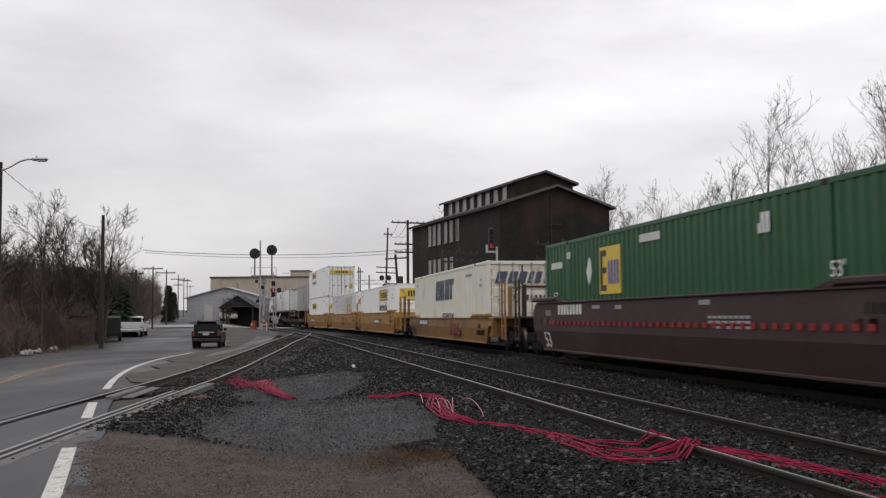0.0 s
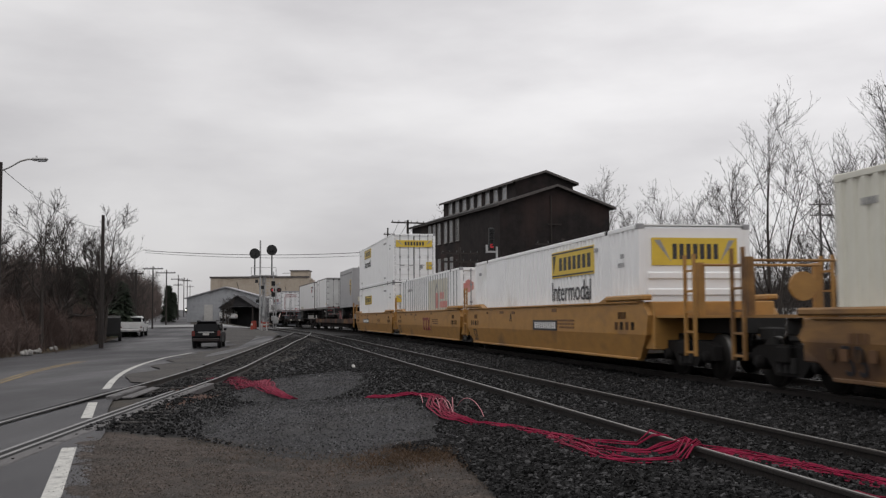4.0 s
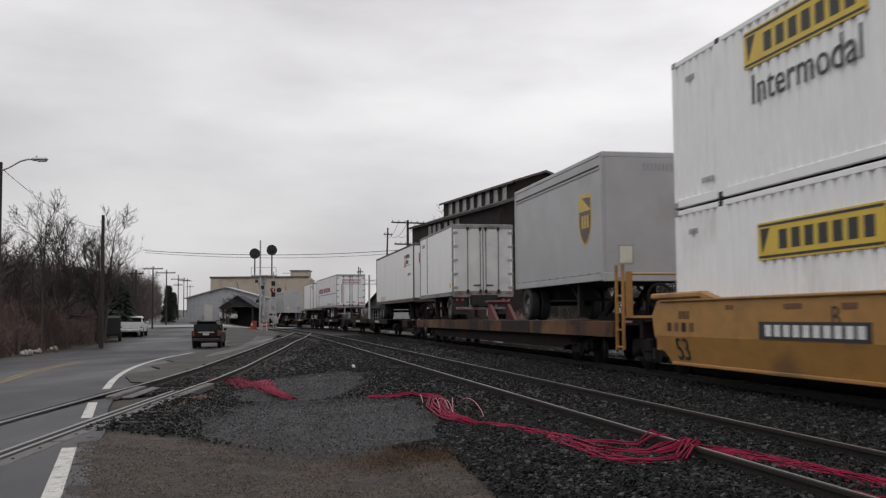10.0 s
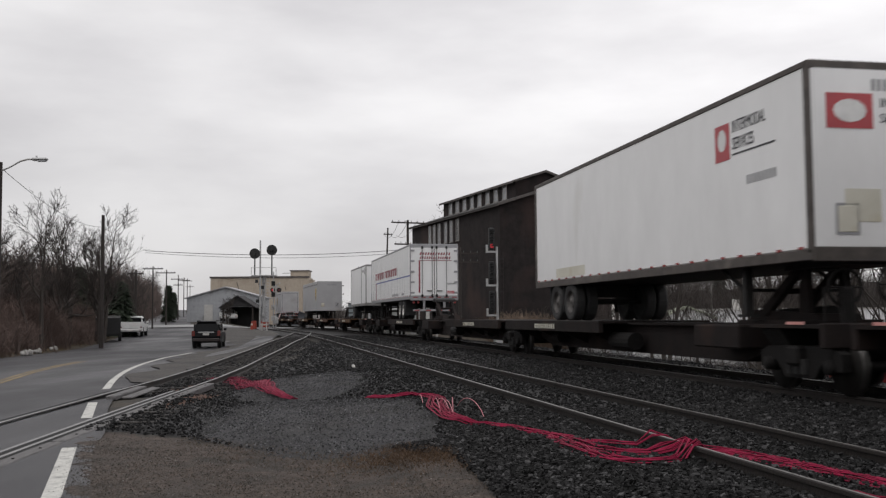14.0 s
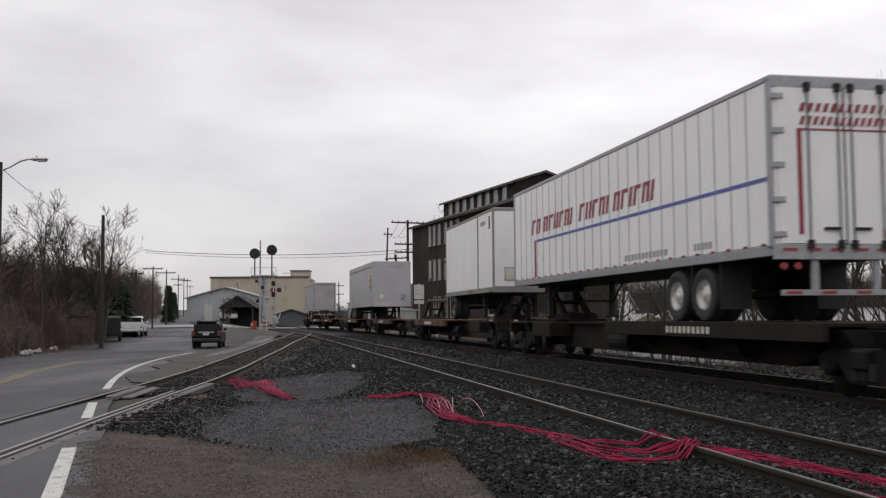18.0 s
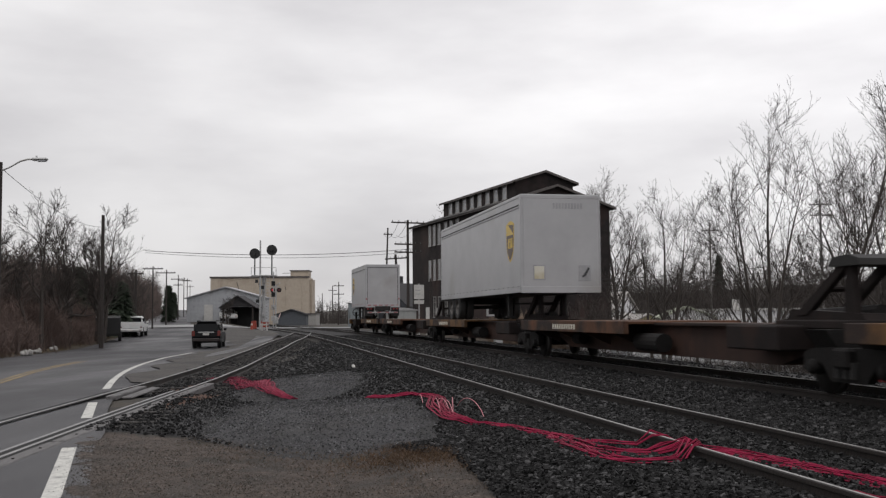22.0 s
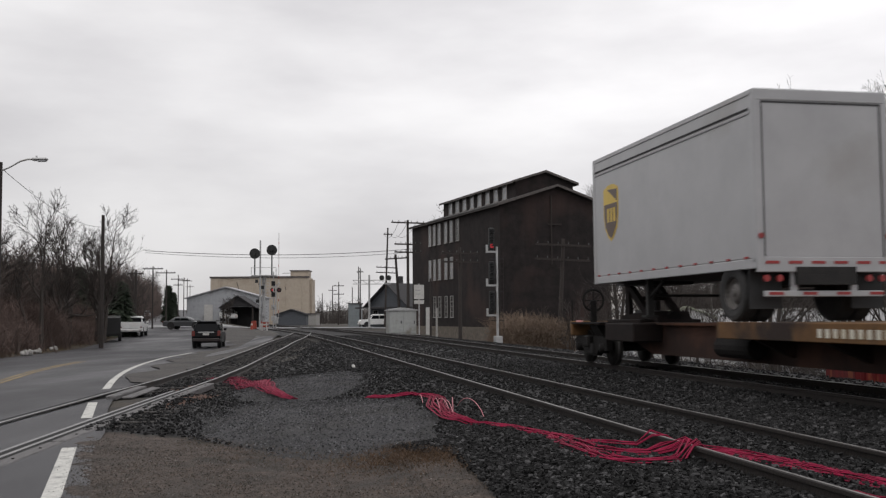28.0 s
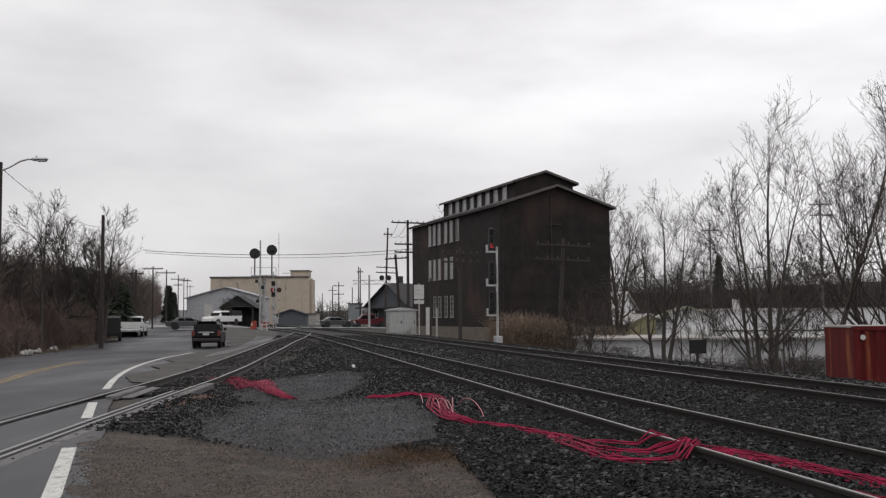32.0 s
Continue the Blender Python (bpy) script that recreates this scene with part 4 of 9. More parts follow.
            yl = sy * (h + 0.62)
            for dy in (-0.2, 0.2):
                box(bm, -1.5, -1.45, yl + dy - 0.025, yl + dy + 0.025, 0.5, 2.3)
            for k in range(5):
                box(bm, -1.5, -1.46, yl - 0.2, yl + 0.2, 0.55 + k * 0.38, 0.59 + k * 0.38)
            part("ladder", bm, paint, t)
            part("plate", B(-0.6, 0.0, min(yl, yl + sy * 0.1), max(yl, yl + sy * 0.1), 1.3, 1.55), M_ink, t)
        else:
            part("joint", B(-0.2, 0.2, min(sy * (h + 1.1), sy * (h + 1.3)), max(sy * (h + 1.1), sy * (h + 1.3)), 0.86, 1.1), M_dark, t)
    ink = M_white_ink if paint is M_brown else M_ink
    size = side_text("size_marking", "53", 0.62, h - 0.62, 0.36, -1.39, ink, t, "large size number")
    size.matrix_basis = size.matrix_basis @ Matrix.Rotation(math.atan(0.22), 4, "X")
    if number:
        n0, n1 = number
        pl = part("number_board", B(-1.484, -1.46, n0, n1, 0.82, 1.10), M_ink if paint is not M_brown else M_brown, t, "dark number board with pale bars")
        part("number_marking", bars(bmesh.new(), n0 + 0.12, n1 - 0.12, 0.87, 1.05, 10, -1.484, gap=0.35), M_white_ink, pl)
    if lettering:
        side_text("side_letter", lettering, 0.42, h - 6.0, 1.04, -1.475, ink, t)
    if logo:
        yc, z0, z1 = logo
        lg = bmesh.new()
        k = (z1 - z0) / 0.55

        def stroke(pts):
            prism(lg, [(yc + y, z0 + z * k) for y, z in pts], "x", -1.482, -1.36)

        for y0 in (0.98, 0.30):
            stroke([(y0, 0.43), (y0, 0.55), (y0 - 0.64, 0.55), (y0 - 0.64, 0.43)])
            stroke([(y0 - 0.24, 0.0), (y0 - 0.24, 0.44), (y0 - 0.40, 0.44), (y0 - 0.40, 0.0)])
        stroke([(-0.38, 0.55), (-0.56, 0.55), (-1.02, 0.0), (-0.84, 0.0)])
        stroke([(-0.84, 0.55), (-1.02, 0.55), (-0.56, 0.0), (-0.38, 0.0)])
        part("logo", lg, M_logo_red, t, "dull red block logo")
    for y, z, w, n, hh in ((-h + 4.4, top - 0.45, 1.6, 8, 0.05), (-h + 4.4, top - 0.54, 1.6, 6, 0.05), (-h + 4.4, top - 0.63, 1.3, 6, 0.05), (1.8, top - 0.24, 0.5, 1, 0.09), (3.2, top - 0.22, 0.7, 1, 0.08), (-2.6, top - 0.2, 0.6, 1, 0.09), (5.4, top - 0.22, 0.3, 2, 0.08)):
        part("side_marking", bars(bmesh.new(), y, y + w, z, z + hh, n, -1.472, gap=0.25), M_label_brown if paint is not M_brown else M_grey_ink, t)
    if paint is M_brown:
        part("marking_row", bars(bmesh.new(), -h + 1, h - 1, 0.98, 1.08, 42, -1.49, gap=0.55), M_red_tape, t)
        part("number_marking", bars(bmesh.new(), h - 3.9, h - 1.9, 1.25, 1.5, 8, -1.472, gap=0.35), M_white_ink, t)
    on_train(t, s_mid)
    return t


well_car("oxide brown well car carrying a green container", 19.3, M_brown, "own", "own", top=1.60)
well_car("yellow well car with dirty sides carrying a cream container", 42.75, M_yellow_dirty, "own", "own", number=(3.35, 5.7), logo=(-2.8, 0.47, 0.95), top=1.18)
well_car("yellow articulated well unit carrying a white container", 66.35, M_yellow, "own", "shared", "A", number=(-2.6, -0.3))
well_car("yellow articulated well unit carrying a posted white container", 85.4, M_yellow, "joined", "shared", "C", logo=(-1.0, 0.60, 1.18))
well_car("yellow articulated well unit carrying two stacked containers", 105.1, M_yellow, "joined", "own", "B", number=(1.5, 4.5))


def lathe(profile, n=26, cap=True):
    """A turned shape about the x axis from (radius, x) pairs."""
    bm = bmesh.new()
    rings = []
    for r, x in profile:
        rings.append([bm.verts.new((x, r * math.cos(2 * math.pi * k / n), r * math.sin(2 * math.pi * k / n))) for k in range(n)])
    for p, q in zip(rings, rings[1:]):
        for k in range(n):
            bm.faces.new((p[k], p[(k + 1) % n], q[(k + 1) % n], q[k]))
    if cap:
        bm.faces.new(rings[-1])
    bmesh.ops.recalc_face_normals(bm, faces=bm.faces[:])
    return bm


# ---------------------------------------------------------------- flat car and spine cars
def hitch(parent, y, way, paint, tall=True):
    """A trailer hitch: an upright plate with a head, and a strut that leans away."""
    if not tall:
        h = part("hitch", P([(y - 0.1, 1.05), (y + way * 1.5, 1.05), (y + way * 0.5, 1.62), (y - 0.1, 1.75)], "x", -0.42, -0.3), paint, parent)
        part("side_plate", P([(y - 0.1, 1.05), (y + way * 1.5, 1.05), (y + way * 0.5, 1.62), (y - 0.1, 1.75)], "x", 0.3, 0.42), paint, h)
        part("hitch_head", B(-0.45, 0.45, y - 0.3, y + 0.3, 1.72, 1.84, bevel=0.04), paint, h)
        return
    base = part("hitch", P([(y - way * 0.5, 1.04), (y + way * 2.0, 1.04), (y + way * 1.7, 1.30), (y - way * 0.3, 1.22)], "x", -0.42, 0.42), paint, parent)
    part("cushion_unit", R((0, y - way * 0.2, 1.2), (0, y + way * 1.9, 1.14), 0.16, n=12), M_truck, base)
    part("hitch_head", P([(y - 0.42, 1.96), (y + 0.42, 1.96), (y + 0.36, 2.10), (y - 0.1, 2.14), (y - 0.40, 2.06)], "x", -0.5, 0.5), M_dark, base)
    for sx in (-0.36, 0.36):
        part("upright", P([(y - 0.16, 1.15), (y + 0.16, 1.15), (y + 0.10, 1.98), (y - 0.10, 1.98)], "x", sx - 0.05, sx + 0.05), paint, base)
        part("strut", P([(y - way * 0.05, 2.0), (y + way * 0.26, 1.98), (y + way * 1.55, 1.2), (y + way * 1.2, 1.2)], "x", sx - 0.09, sx + 0.03), paint, base)
    part("brace", R((-0.4, y + way * 0.75, 1.62), (0.4, y + way * 0.75, 1.62), 0.05), paint, base)


def spine_unit(s0, s1, flip, paint, deck_paint, trucks, label):
    """One unit of an articulated spine car. Not flipped, its hitch stands at the near end and its wheel deck at the far end."""
    L = s1 - s0
    t = thing("spine_car", label, "railway car", group="spine cars of the train")
    f = -1 if flip else 1
    hl = L / 2
    side = bmesh.new()
    outline = [(-hl + 0.3, 1.0), (hl - 0.3, 1.0), (hl - 0.3, 0.72), (hl - 1.6, 0.62), (hl - 2.8, 0.34), (-hl + 2.8, 0.34), (-hl + 1.6, 0.62), (-hl + 0.3, 0.72)]
    prism(side, outline, "x", -0.55, 0.55)
    part("spine", side, M_spine_rust if paint is M_spine else paint, t)
    part("top_flange", B(-0.7, 0.7, -hl + 0.3, hl - 0.3, 1.0, 1.05), paint, t)
    # wheel deck
    d0, d1 = sorted((f * (hl - 0.5), f * (-0.6)))
    part("deck_plate", B(-1.36, 1.36, d0, d1, 1.02, 1.08, bevel=0.01), deck_paint, t)
    for sx in (-1, 1):
        a, b = sorted((sx * 1.30, sx * 1.42))
        part("deck_side", B(a, b, d0, d1, 0.80, 1.09, bevel=0.012), deck_paint, t)
        for k in range(4):
            y = d0 + (d1 - d0) * (k + 0.5) / 4
            a2, b2 = sorted((sx * 0.5, sx * 1.32))
            part("deck_bracket", P([(a2 if sx > 0 else b2, 0.45), (b2 if sx > 0 else a2, 0.82), (b2 if sx > 0 else a2, 1.0), (a2 if sx > 0 else b2, 1.0)], "y", y - 0.06, y + 0.06), paint, t)
    part("number_marking", bars(bmesh.new(), (d0 + d1) / 2 - 0.9, (d0 + d1) / 2 + 1.1, 0.87, 1.00, 10, -1.422, gap=0.5), M_ivory, t)
    hitch(t, f * (-hl + 0.9), f, M_spine_dark)
    part("hitch_base", B(-0.75, 0.75, *sorted((f * (-hl + 0.4), f * (-hl + 2.6))), 0.98, 1.12, bevel=0.02), M_spine_dark, t)
    part("side_step", B(-1.25, -0.55, *sorted((f * (-hl + 1.6), f * (-hl + 3.4))), 0.62, 1.04, bevel=0.03), M_spine_dark, t)
    part("brake_rod", R((0.62, -hl + 2.2, 0.5), (0.62, hl - 2.2, 0.5), 0.025), M_truck, t)
    part("air_reservoir", R((-0.85, -f * 0.2, 0.62), (-0.85, -f * 1.5, 0.62), 0.2, n=14), M_truck, t)
    part("brake_cylinder", R((-0.8, f * (hl - 4.6), 0.6), (-0.8, f * (hl - 4.0), 0.6), 0.14, n=12), M_truck, t)
    for yy in (-hl + 0.6, hl - 0.6):
        part("end_bracket", P([(-0.95, 0.6), (0.95, 0.6), (1.2, 0.98), (-1.2, 0.98)], "y", yy - 0.3, yy + 0.3), M_truck, t)
    if trucks & 1:
        bogie(t, -hl)
    if trucks & 2:
        bogie(t, hl)
    on_train(t, (s0 + s1) / 2)
    return t


def coupling(t, y, sy, sill=None):
    part("coupler", B(-0.12, 0.12, min(y, y + sy * 1.7), max(y, y + sy * 1.7), 0.72, 0.98, bevel=0.03), M_dark, t)
    part("end_sill", B(-1.25, 1.25, min(y + sy * 0.9, y + sy * 1.05), max(y + sy * 0.9, y + sy * 1.05), 0.7, 1.08, bevel=0.02), sill or M_spine_dark, t)
    part("end_platform", B(-1.25, 1.25, min(y - sy * 1.2, y + sy * 0.95), max(y - sy * 1.2, y + sy * 0.95), 1.0, 1.05), M_spine_dark, t)
    part("grab_iron", R((-1.2, y + sy * 1.0, 1.08), (-1.2, y + sy * 1.0, 1.62), 0.018), M_truck, t)
    part("grab_iron", R((1.2, y + sy * 1.0, 1.08), (1.2, y + sy * 1.0, 1.62), 0.018), M_truck, t)
    part("brake_wheel", lathe([(0.28, -0.02), (0.31, 0.0), (0.28, 0.02), (0.25, 0.0), (0.28, -0.02)], 18, False), M_truck, t).matrix_basis = pose(-0.7, y + sy * 0.75, 1.62, rz=90)
    for dx, dz in ((0.27, 0.0), (0.0, 0.27), (0.19, 0.19)):
        part("brake_wheel_spoke", R((-0.7 - dx, y + sy * 0.75, 1.62 - dz), (-0.7 + dx, y + sy * 0.75, 1.62 + dz), 0.012), M_truck, t)
    part("brake_stand", B(-0.78, -0.62, min(y + sy * 0.7, y + sy * 0.85), max(y + sy * 0.7, y + sy * 0.85), 1.05, 1.62, bevel=0.02), M_truck, t)
    part("hose", R((0.35, y + sy * 1.0, 0.75), (0.30, y + sy * 1.5, 0.38), 0.03), M_seal, t)
    part("reflector", B(-1.262, -1.25, min(y, y + sy * 0.5), max(y, y + sy * 0.5), 1.055, 1.10), M_pale_red, t)


u = spine_unit(147.0, 164.7, False, M_spine_dark, M_spine_dark, 3, "dark grimy spine car unit carrying a white trailer")
coupling(u, -8.85, -1)
spine_unit(164.7, 183.1, True, M_spine_dark, M_spine_dark, 2, "empty dark spine car unit with a raised hitch")
u = spine_unit(183.1, 201.1, True, M_spine_dark, M_spine_dark, 2, "dark grimy spine car unit carrying a long white trailer")
coupling(u, 9.0, 1)
u = spine_unit(205.0, 221.4, False, M_spine, M_deck_yellow, 3, "brown spine car unit with yellow deck carrying a short trailer")
coupling(u, -8.2, -1)
spine_unit(221.4, 238.5, False, M_spine, M_rust_deck, 2, "empty brown spine car unit with a raised hitch")
spine_unit(238.5, 255.5, False, M_spine, M_deck_yellow, 2, "brown spine car unit carrying a grey trailer")
spine_unit(255.5, 272.6, False, M_spine, M_rust_deck, 2, "empty brown spine car unit with a raised hitch")
u = spine_unit(272.6, 289.4, True, M_spine, M_deck_yellow, 2, "last brown spine car unit with yellow deck carrying a short trailer")
coupling(u, 8.4, 1, M_deck_yellow)


def flat_car():
    t = thing("flat_car", "long flat car with worn orange side sill carrying two trailers", "railway car")
    h = 13.85
    part("deck_plate", B(-1.4, 1.4, -h, h, 1.02, 1.08), M_spine_dark, t)
    for sx in (-1, 1):
        a, b = sorted((sx * 1.34, sx * 1.46))
        for k in range(8):
            y0 = -h + k * 2 * h / 8
            part("side_sill", B(a, b, y0 + 0.004, y0 + 2 * h / 8 - 0.004, 0.72, 1.09, bevel=0.012), (M_rust_deck, M_deck_yellow, M_spine, M_rust_deck, M_spine, M_rust_deck, M_deck_yellow, M_rust_deck)[k], t)
        prismo = P([(-h + 2.4, 0.74), (-h + 4.6, 0.36), (h - 4.6, 0.36), (h - 2.4, 0.74)], "x", *sorted((sx * 0.9, sx * 1.2)))
        part("belly_girder", prismo, M_spine_dark, t)
    part("centre_sill", B(-0.35, 0.35, -h, h, 0.6, 1.02), M_dark, t)
    for y in (-h + 3.7, h - 2.9):
        bogie(t, y)
    hitch(t, -h + 2.0, 1, M_spine_dark)
    hitch(t, h - 1.4, -1, M_spine_dark)
    hitch(t, 2.9, -1, M_red_hitch, False)
    coupling(t, -h - 0.2, -1)
    coupling(t, h + 0.2, 1)
    on_train(t, 130.2)


flat_car()


# ---------------------------------------------------------------- road trailers
def road_wheel(rim_paint):
    me1 = mesh_of("tyre", lathe([(0.28, -0.12), (0.40, -0.15), (0.47, -0.14), (0.50, -0.10), (0.50, 0.10), (0.47, 0.14), (0.40, 0.15), (0.28, 0.12)]), M_tyre)
    rim = lathe([(0.295, -0.135), (0.275, -0.06), (0.20, -0.035), (0.14, -0.09), (0.07, -0.10), (0.06, -0.13), (0.01, -0.135)], 22)
    me2 = mesh_of("rim", rim, rim_paint)
    return me1, me2


M_rim_dark = mat("grimy steel rim", (0.14, 0.13, 0.125), (0.08, 0.075, 0.07), 8, 0.5, 0.3)
WHEEL_DARK = road_wheel(M_rim_dark)
WHEEL_WHITE = road_wheel(M_rim)


def shield(t, yc, zc, x, h):
    """A brown and gold shield as a plain shape."""
    w = h * 0.36
    pts = [(-w, 0.42 * h), (-w * 0.5, 0.48 * h), (0, 0.5 * h), (w * 0.5, 0.48 * h), (w, 0.42 * h), (w, -0.05 * h), (w * 0.8, -0.27 * h), (w * 0.4, -0.42 * h), (0, -0.5 * h), (-w * 0.4, -0.42 * h), (-w * 0.8, -0.27 * h), (-w, -0.05 * h)]
    b = part("shield_logo", P([(yc + a, zc + c) for a, c in pts], "x", x - 0.006, x + 0.01), M_gold, t, "brown and gold shield logo")
    part("shield_field", P([(yc + a * 0.88, zc + (c * 0.9 if c < 0.1 else min(c, 0.16 * h))) for a, c in pts], "x", x - 0.010, x), M_shield, b)
    part("shield_top", P([(yc - w * 0.85, zc + 0.39 * h), (yc - w * 0.85, zc + 0.18 * h), (yc + w * 0.1, zc + 0.36 * h), (yc + w * 0.5, zc + 0.42 * h)], "x", x - 0.012, x), M_shield, b)
    part("shield_mark", bars(bmesh.new(), yc - w * 0.62, yc + w * 0.62, zc - 0.16 * h, zc + 0.08 * h, 3, x - 0.008, gap=0.35), M_gold, b)


def trailer(label, s0, L, z0, z1, paint, W=2.59, rear_near=True, wheels=(2.6,), doors="swing", ribs=0.0, rail=None, nose=None, band=0.0, rivets=True, deck=1.09, door_paint=None, landing=True, wheel_set=None):
    """A road trailer body on its wheels, parked on a railway car. wheels: metres from the rear end."""
    t = thing("road_trailer", label, "trailer", group="trailers on the train")
    hw, hl = W / 2, L / 2
    rail = rail or M_galv
    rear = -1 if rear_near else 1
    part("body", B(-hw, hw, -hl, hl, z0 + 0.16, z1 - 0.02, bevel=0.03), paint, t)
    for sx in (-1, 1):
        a, b = sorted((sx * (hw - 0.04), sx * (hw + 0.016)))
        part("bottom_rail", B(a, b, -hl, hl, z0, z0 + 0.17, bevel=0.012), rail, t)
        part("top_rail", B(a, b, -hl - 0.004, hl + 0.004, z1 - 0.11, z1, bevel=0.02), rail, t)
        if band:
            part("upper_band", B(a, b - 0.004 if sx > 0 else b, -hl + 0.05, hl - 0.05, z1 - band - 0.05, z1 - band, bevel=0.01), M_grey_ink if paint is M_pale_grey else rail, t)
            part("upper_band", B(min(sx * hw, sx * (hw + 0.01)), max(sx * hw, sx * (hw + 0.01)), -hl + 0.05, hl - 0.05, z1 - band + 0.03, z1 - band + 0.07), M_dark, t)
        for sy in (-1, 1):
            c, d = sorted((sy * (hl - 0.14), sy * (hl + 0.012)))
            part("corner_post", B(a, b, c, d, z0 + 0.1, z1 - 0.05, bevel=0.015), rail, t)
        if ribs:
            post = mesh_of("side_rib", B(-0.006, 0.006, -0.012, 0.012, z0 + 0.18, z1 - 0.12), rail)
            k = int((L - 0.4) / ribs)
            for i in range(1, k + 1):
                shared("side_rib", post, t, pose(sx * (hw + 0.002), -hl + 0.2 + i * (L - 0.4) / (k + 1), 0))
        if rivets:
            n = int(L / (0.62 if sx < 0 else 1.24))
            clip = mesh_of("rail_clip", B(-0.01, 0.01, -0.06, 0.06, z0 + 0.175, z0 + 0.215), M_red_tape if rivets == "red" else M_grey_ink)
            for i in range(n):
                shared("rail_clip", clip, t, pose(sx * (hw + 0.012), -hl + (i + 0.5) * L / n, 0))
    part("roof", B(-hw + 0.03, hw - 0.03, -hl + 0.02, hl - 0.02, z1 - 0.03, z1 + 0.01, bevel=0.008), M_galv, t)
    part("floor_frame", B(-hw + 0.06, hw - 0.06, -hl + 0.05, hl - 0.05, z0 + 0.02, z0 + 0.15), M_dark, t)
    # the end that faces the camera
    y = -hl
    if rear_near:
        part("rear_frame", B(-hw, hw, y - 0.02, y + 0.06, z0 - 0.06, z0 + 0.2, bevel=0.012), rail, t)
        part("rear_header", B(-hw, hw, y - 0.018, y + 0.06, z1 - 0.2, z1 - 0.004, bevel=0.012), rail, t)
        dp = door_paint or paint
        if doors == "swing":
            for sx in (-1, 1):
                a, b = sorted((sx * 0.012, sx * (hw - 0.1)))
                d = part("door", B(a, b, y - 0.022, y + 0.03, z0 + 0.2, z1 - 0.2, bevel=0.008), dp, t)
                for xr in (sx * 0.12, sx * 0.66):
                    part("lock_rod", R((xr, y - 0.05, z0 + 0.05), (xr, y - 0.05, z1 - 0.1), 0.015), M_rodsteel, d)
                    part("rod_bracket", B(xr - 0.05, xr + 0.05, y - 0.075, y - 0.02, z0 + 0.12, z0 + 0.26), M_dark, d)
                    part("rod_bracket", B(xr - 0.05, xr + 0.05, y - 0.075, y - 0.02, z1 - 0.26, z1 - 0.12), M_dark, d)
                part("handle", B(min(sx * 0.12, sx * 0.42), max(sx * 0.12, sx * 0.42), y - 0.07, y - 0.045, z0 + 0.42, z0 + 0.47), M_dark, d)
                for k in range(5):
                    zc = z0 + 0.35 + k * (z1 - z0 - 0.7) / 4
                    a2, b2 = sorted((sx * (hw - 0.22), sx * (hw + 0.01)))
                    part("hinge", B(a2, b2, y - 0.045, y + 0.0, zc - 0.05, zc + 0.05, bevel=0.01), M_galv, d)
            part("door_gap", B(-0.014, 0.014, y - 0.026, y + 0.0, z0 + 0.2, z1 - 0.2), M_seal, t)
        else:
            part("roll_door", B(-hw + 0.14, hw - 0.14, y - 0.006, y + 0.03, z0 + 0.2, z1 - 0.24, bevel=0.006), dp, t)
            part("door_gasket", B(-hw + 0.13, hw - 0.13, y - 0.012, y + 0.02, z1 - 0.245, z1 - 0.215), M_seal, t)
            for sx in (-1, 1):
                part("door_gasket", B(*sorted((sx * (hw - 0.16), sx * (hw - 0.13))), y - 0.012, y + 0.02, z0 + 0.2, z1 - 0.24), M_seal, t)
                a, b = sorted((sx * (hw - 0.13), sx * hw))
                part("door_jamb", B(a, b, y - 0.03, y + 0.05, z0 - 0.06, z1 - 0.2, bevel=0.01), rail, t)
                part("lamp", R((sx * (hw - 0.07), y - 0.05, z0 + 0.55), (sx * (hw - 0.07), y - 0.02, z0 + 0.55), 0.05, n=12), M_red_tape, t)
        for k in range(6):
            part("reflector_tape", B(-hw + 0.15 + k * 0.42, -hw + 0.4 + k * 0.42, y - 0.03, y - 0.015, z0 + 0.08, z0 + 0.13), M_red_tape, t)
        zb = deck + 0.42
        bm = B(-hw + 0.15, hw - 0.15, y + 0.02, y + 0.1, zb, zb + 0.1, bevel=0.01)
        for sx in (-0.55, 0.55):
            box(bm, sx - 0.06, sx + 0.06, y + 0.04, y + 0.1, zb + 0.1, z0)
        bump_bar = part("bumper", bm, rail, t)
        for k in range(4):
            part("reflector_tape", B(-hw + 0.22 + k * 0.62, -hw + 0.48 + k * 0.62, y + 0.012, y + 0.03, zb + 0.03, zb + 0.08), M_red_tape, bump_bar)
        for sx in (-1, 1):
            for dx in (0.18, 0.42):
                part("tail_lamp", R((sx * (hw - dx), y + 0.0, z0 - 0.16), (sx * (hw - dx), y + 0.05, z0 - 0.16), 0.06, n=12), M_red_tape, t)
    else:
        part("nose_panel", B(-hw + 0.08, hw - 0.08, y - 0.014, y + 0.02, z0 + 0.2, z1 - 0.12, bevel=0.006), nose or paint, t)
        part("nose_rail", B(-hw, hw, y - 0.03, y + 0.06, z0 - 0.02, z0 + 0.2, bevel=0.012), rail, t)
        part("nose_header", B(-hw, hw, y - 0.02, y + 0.06, z1 - 0.13, z1 - 0.003, bevel=0.012), rail, t)
        part("hatch", B(-hw + 0.42, -hw + 0.74, y - 0.026, y, z0 + 0.42, z0 + 0.82, bevel=0.008), M_ivory, t)
        part("hatch_frame", B(-hw + 0.38, -hw + 0.78, y - 0.02, y, z0 + 0.38, z0 + 0.86), M_grey_ink, t)
        part("connector_panel", B(hw - 0.72, hw - 0.32, y - 0.026, y, z0 + 0.36, z0 + 0.86, bevel=0.008), M_grey_ink, t)
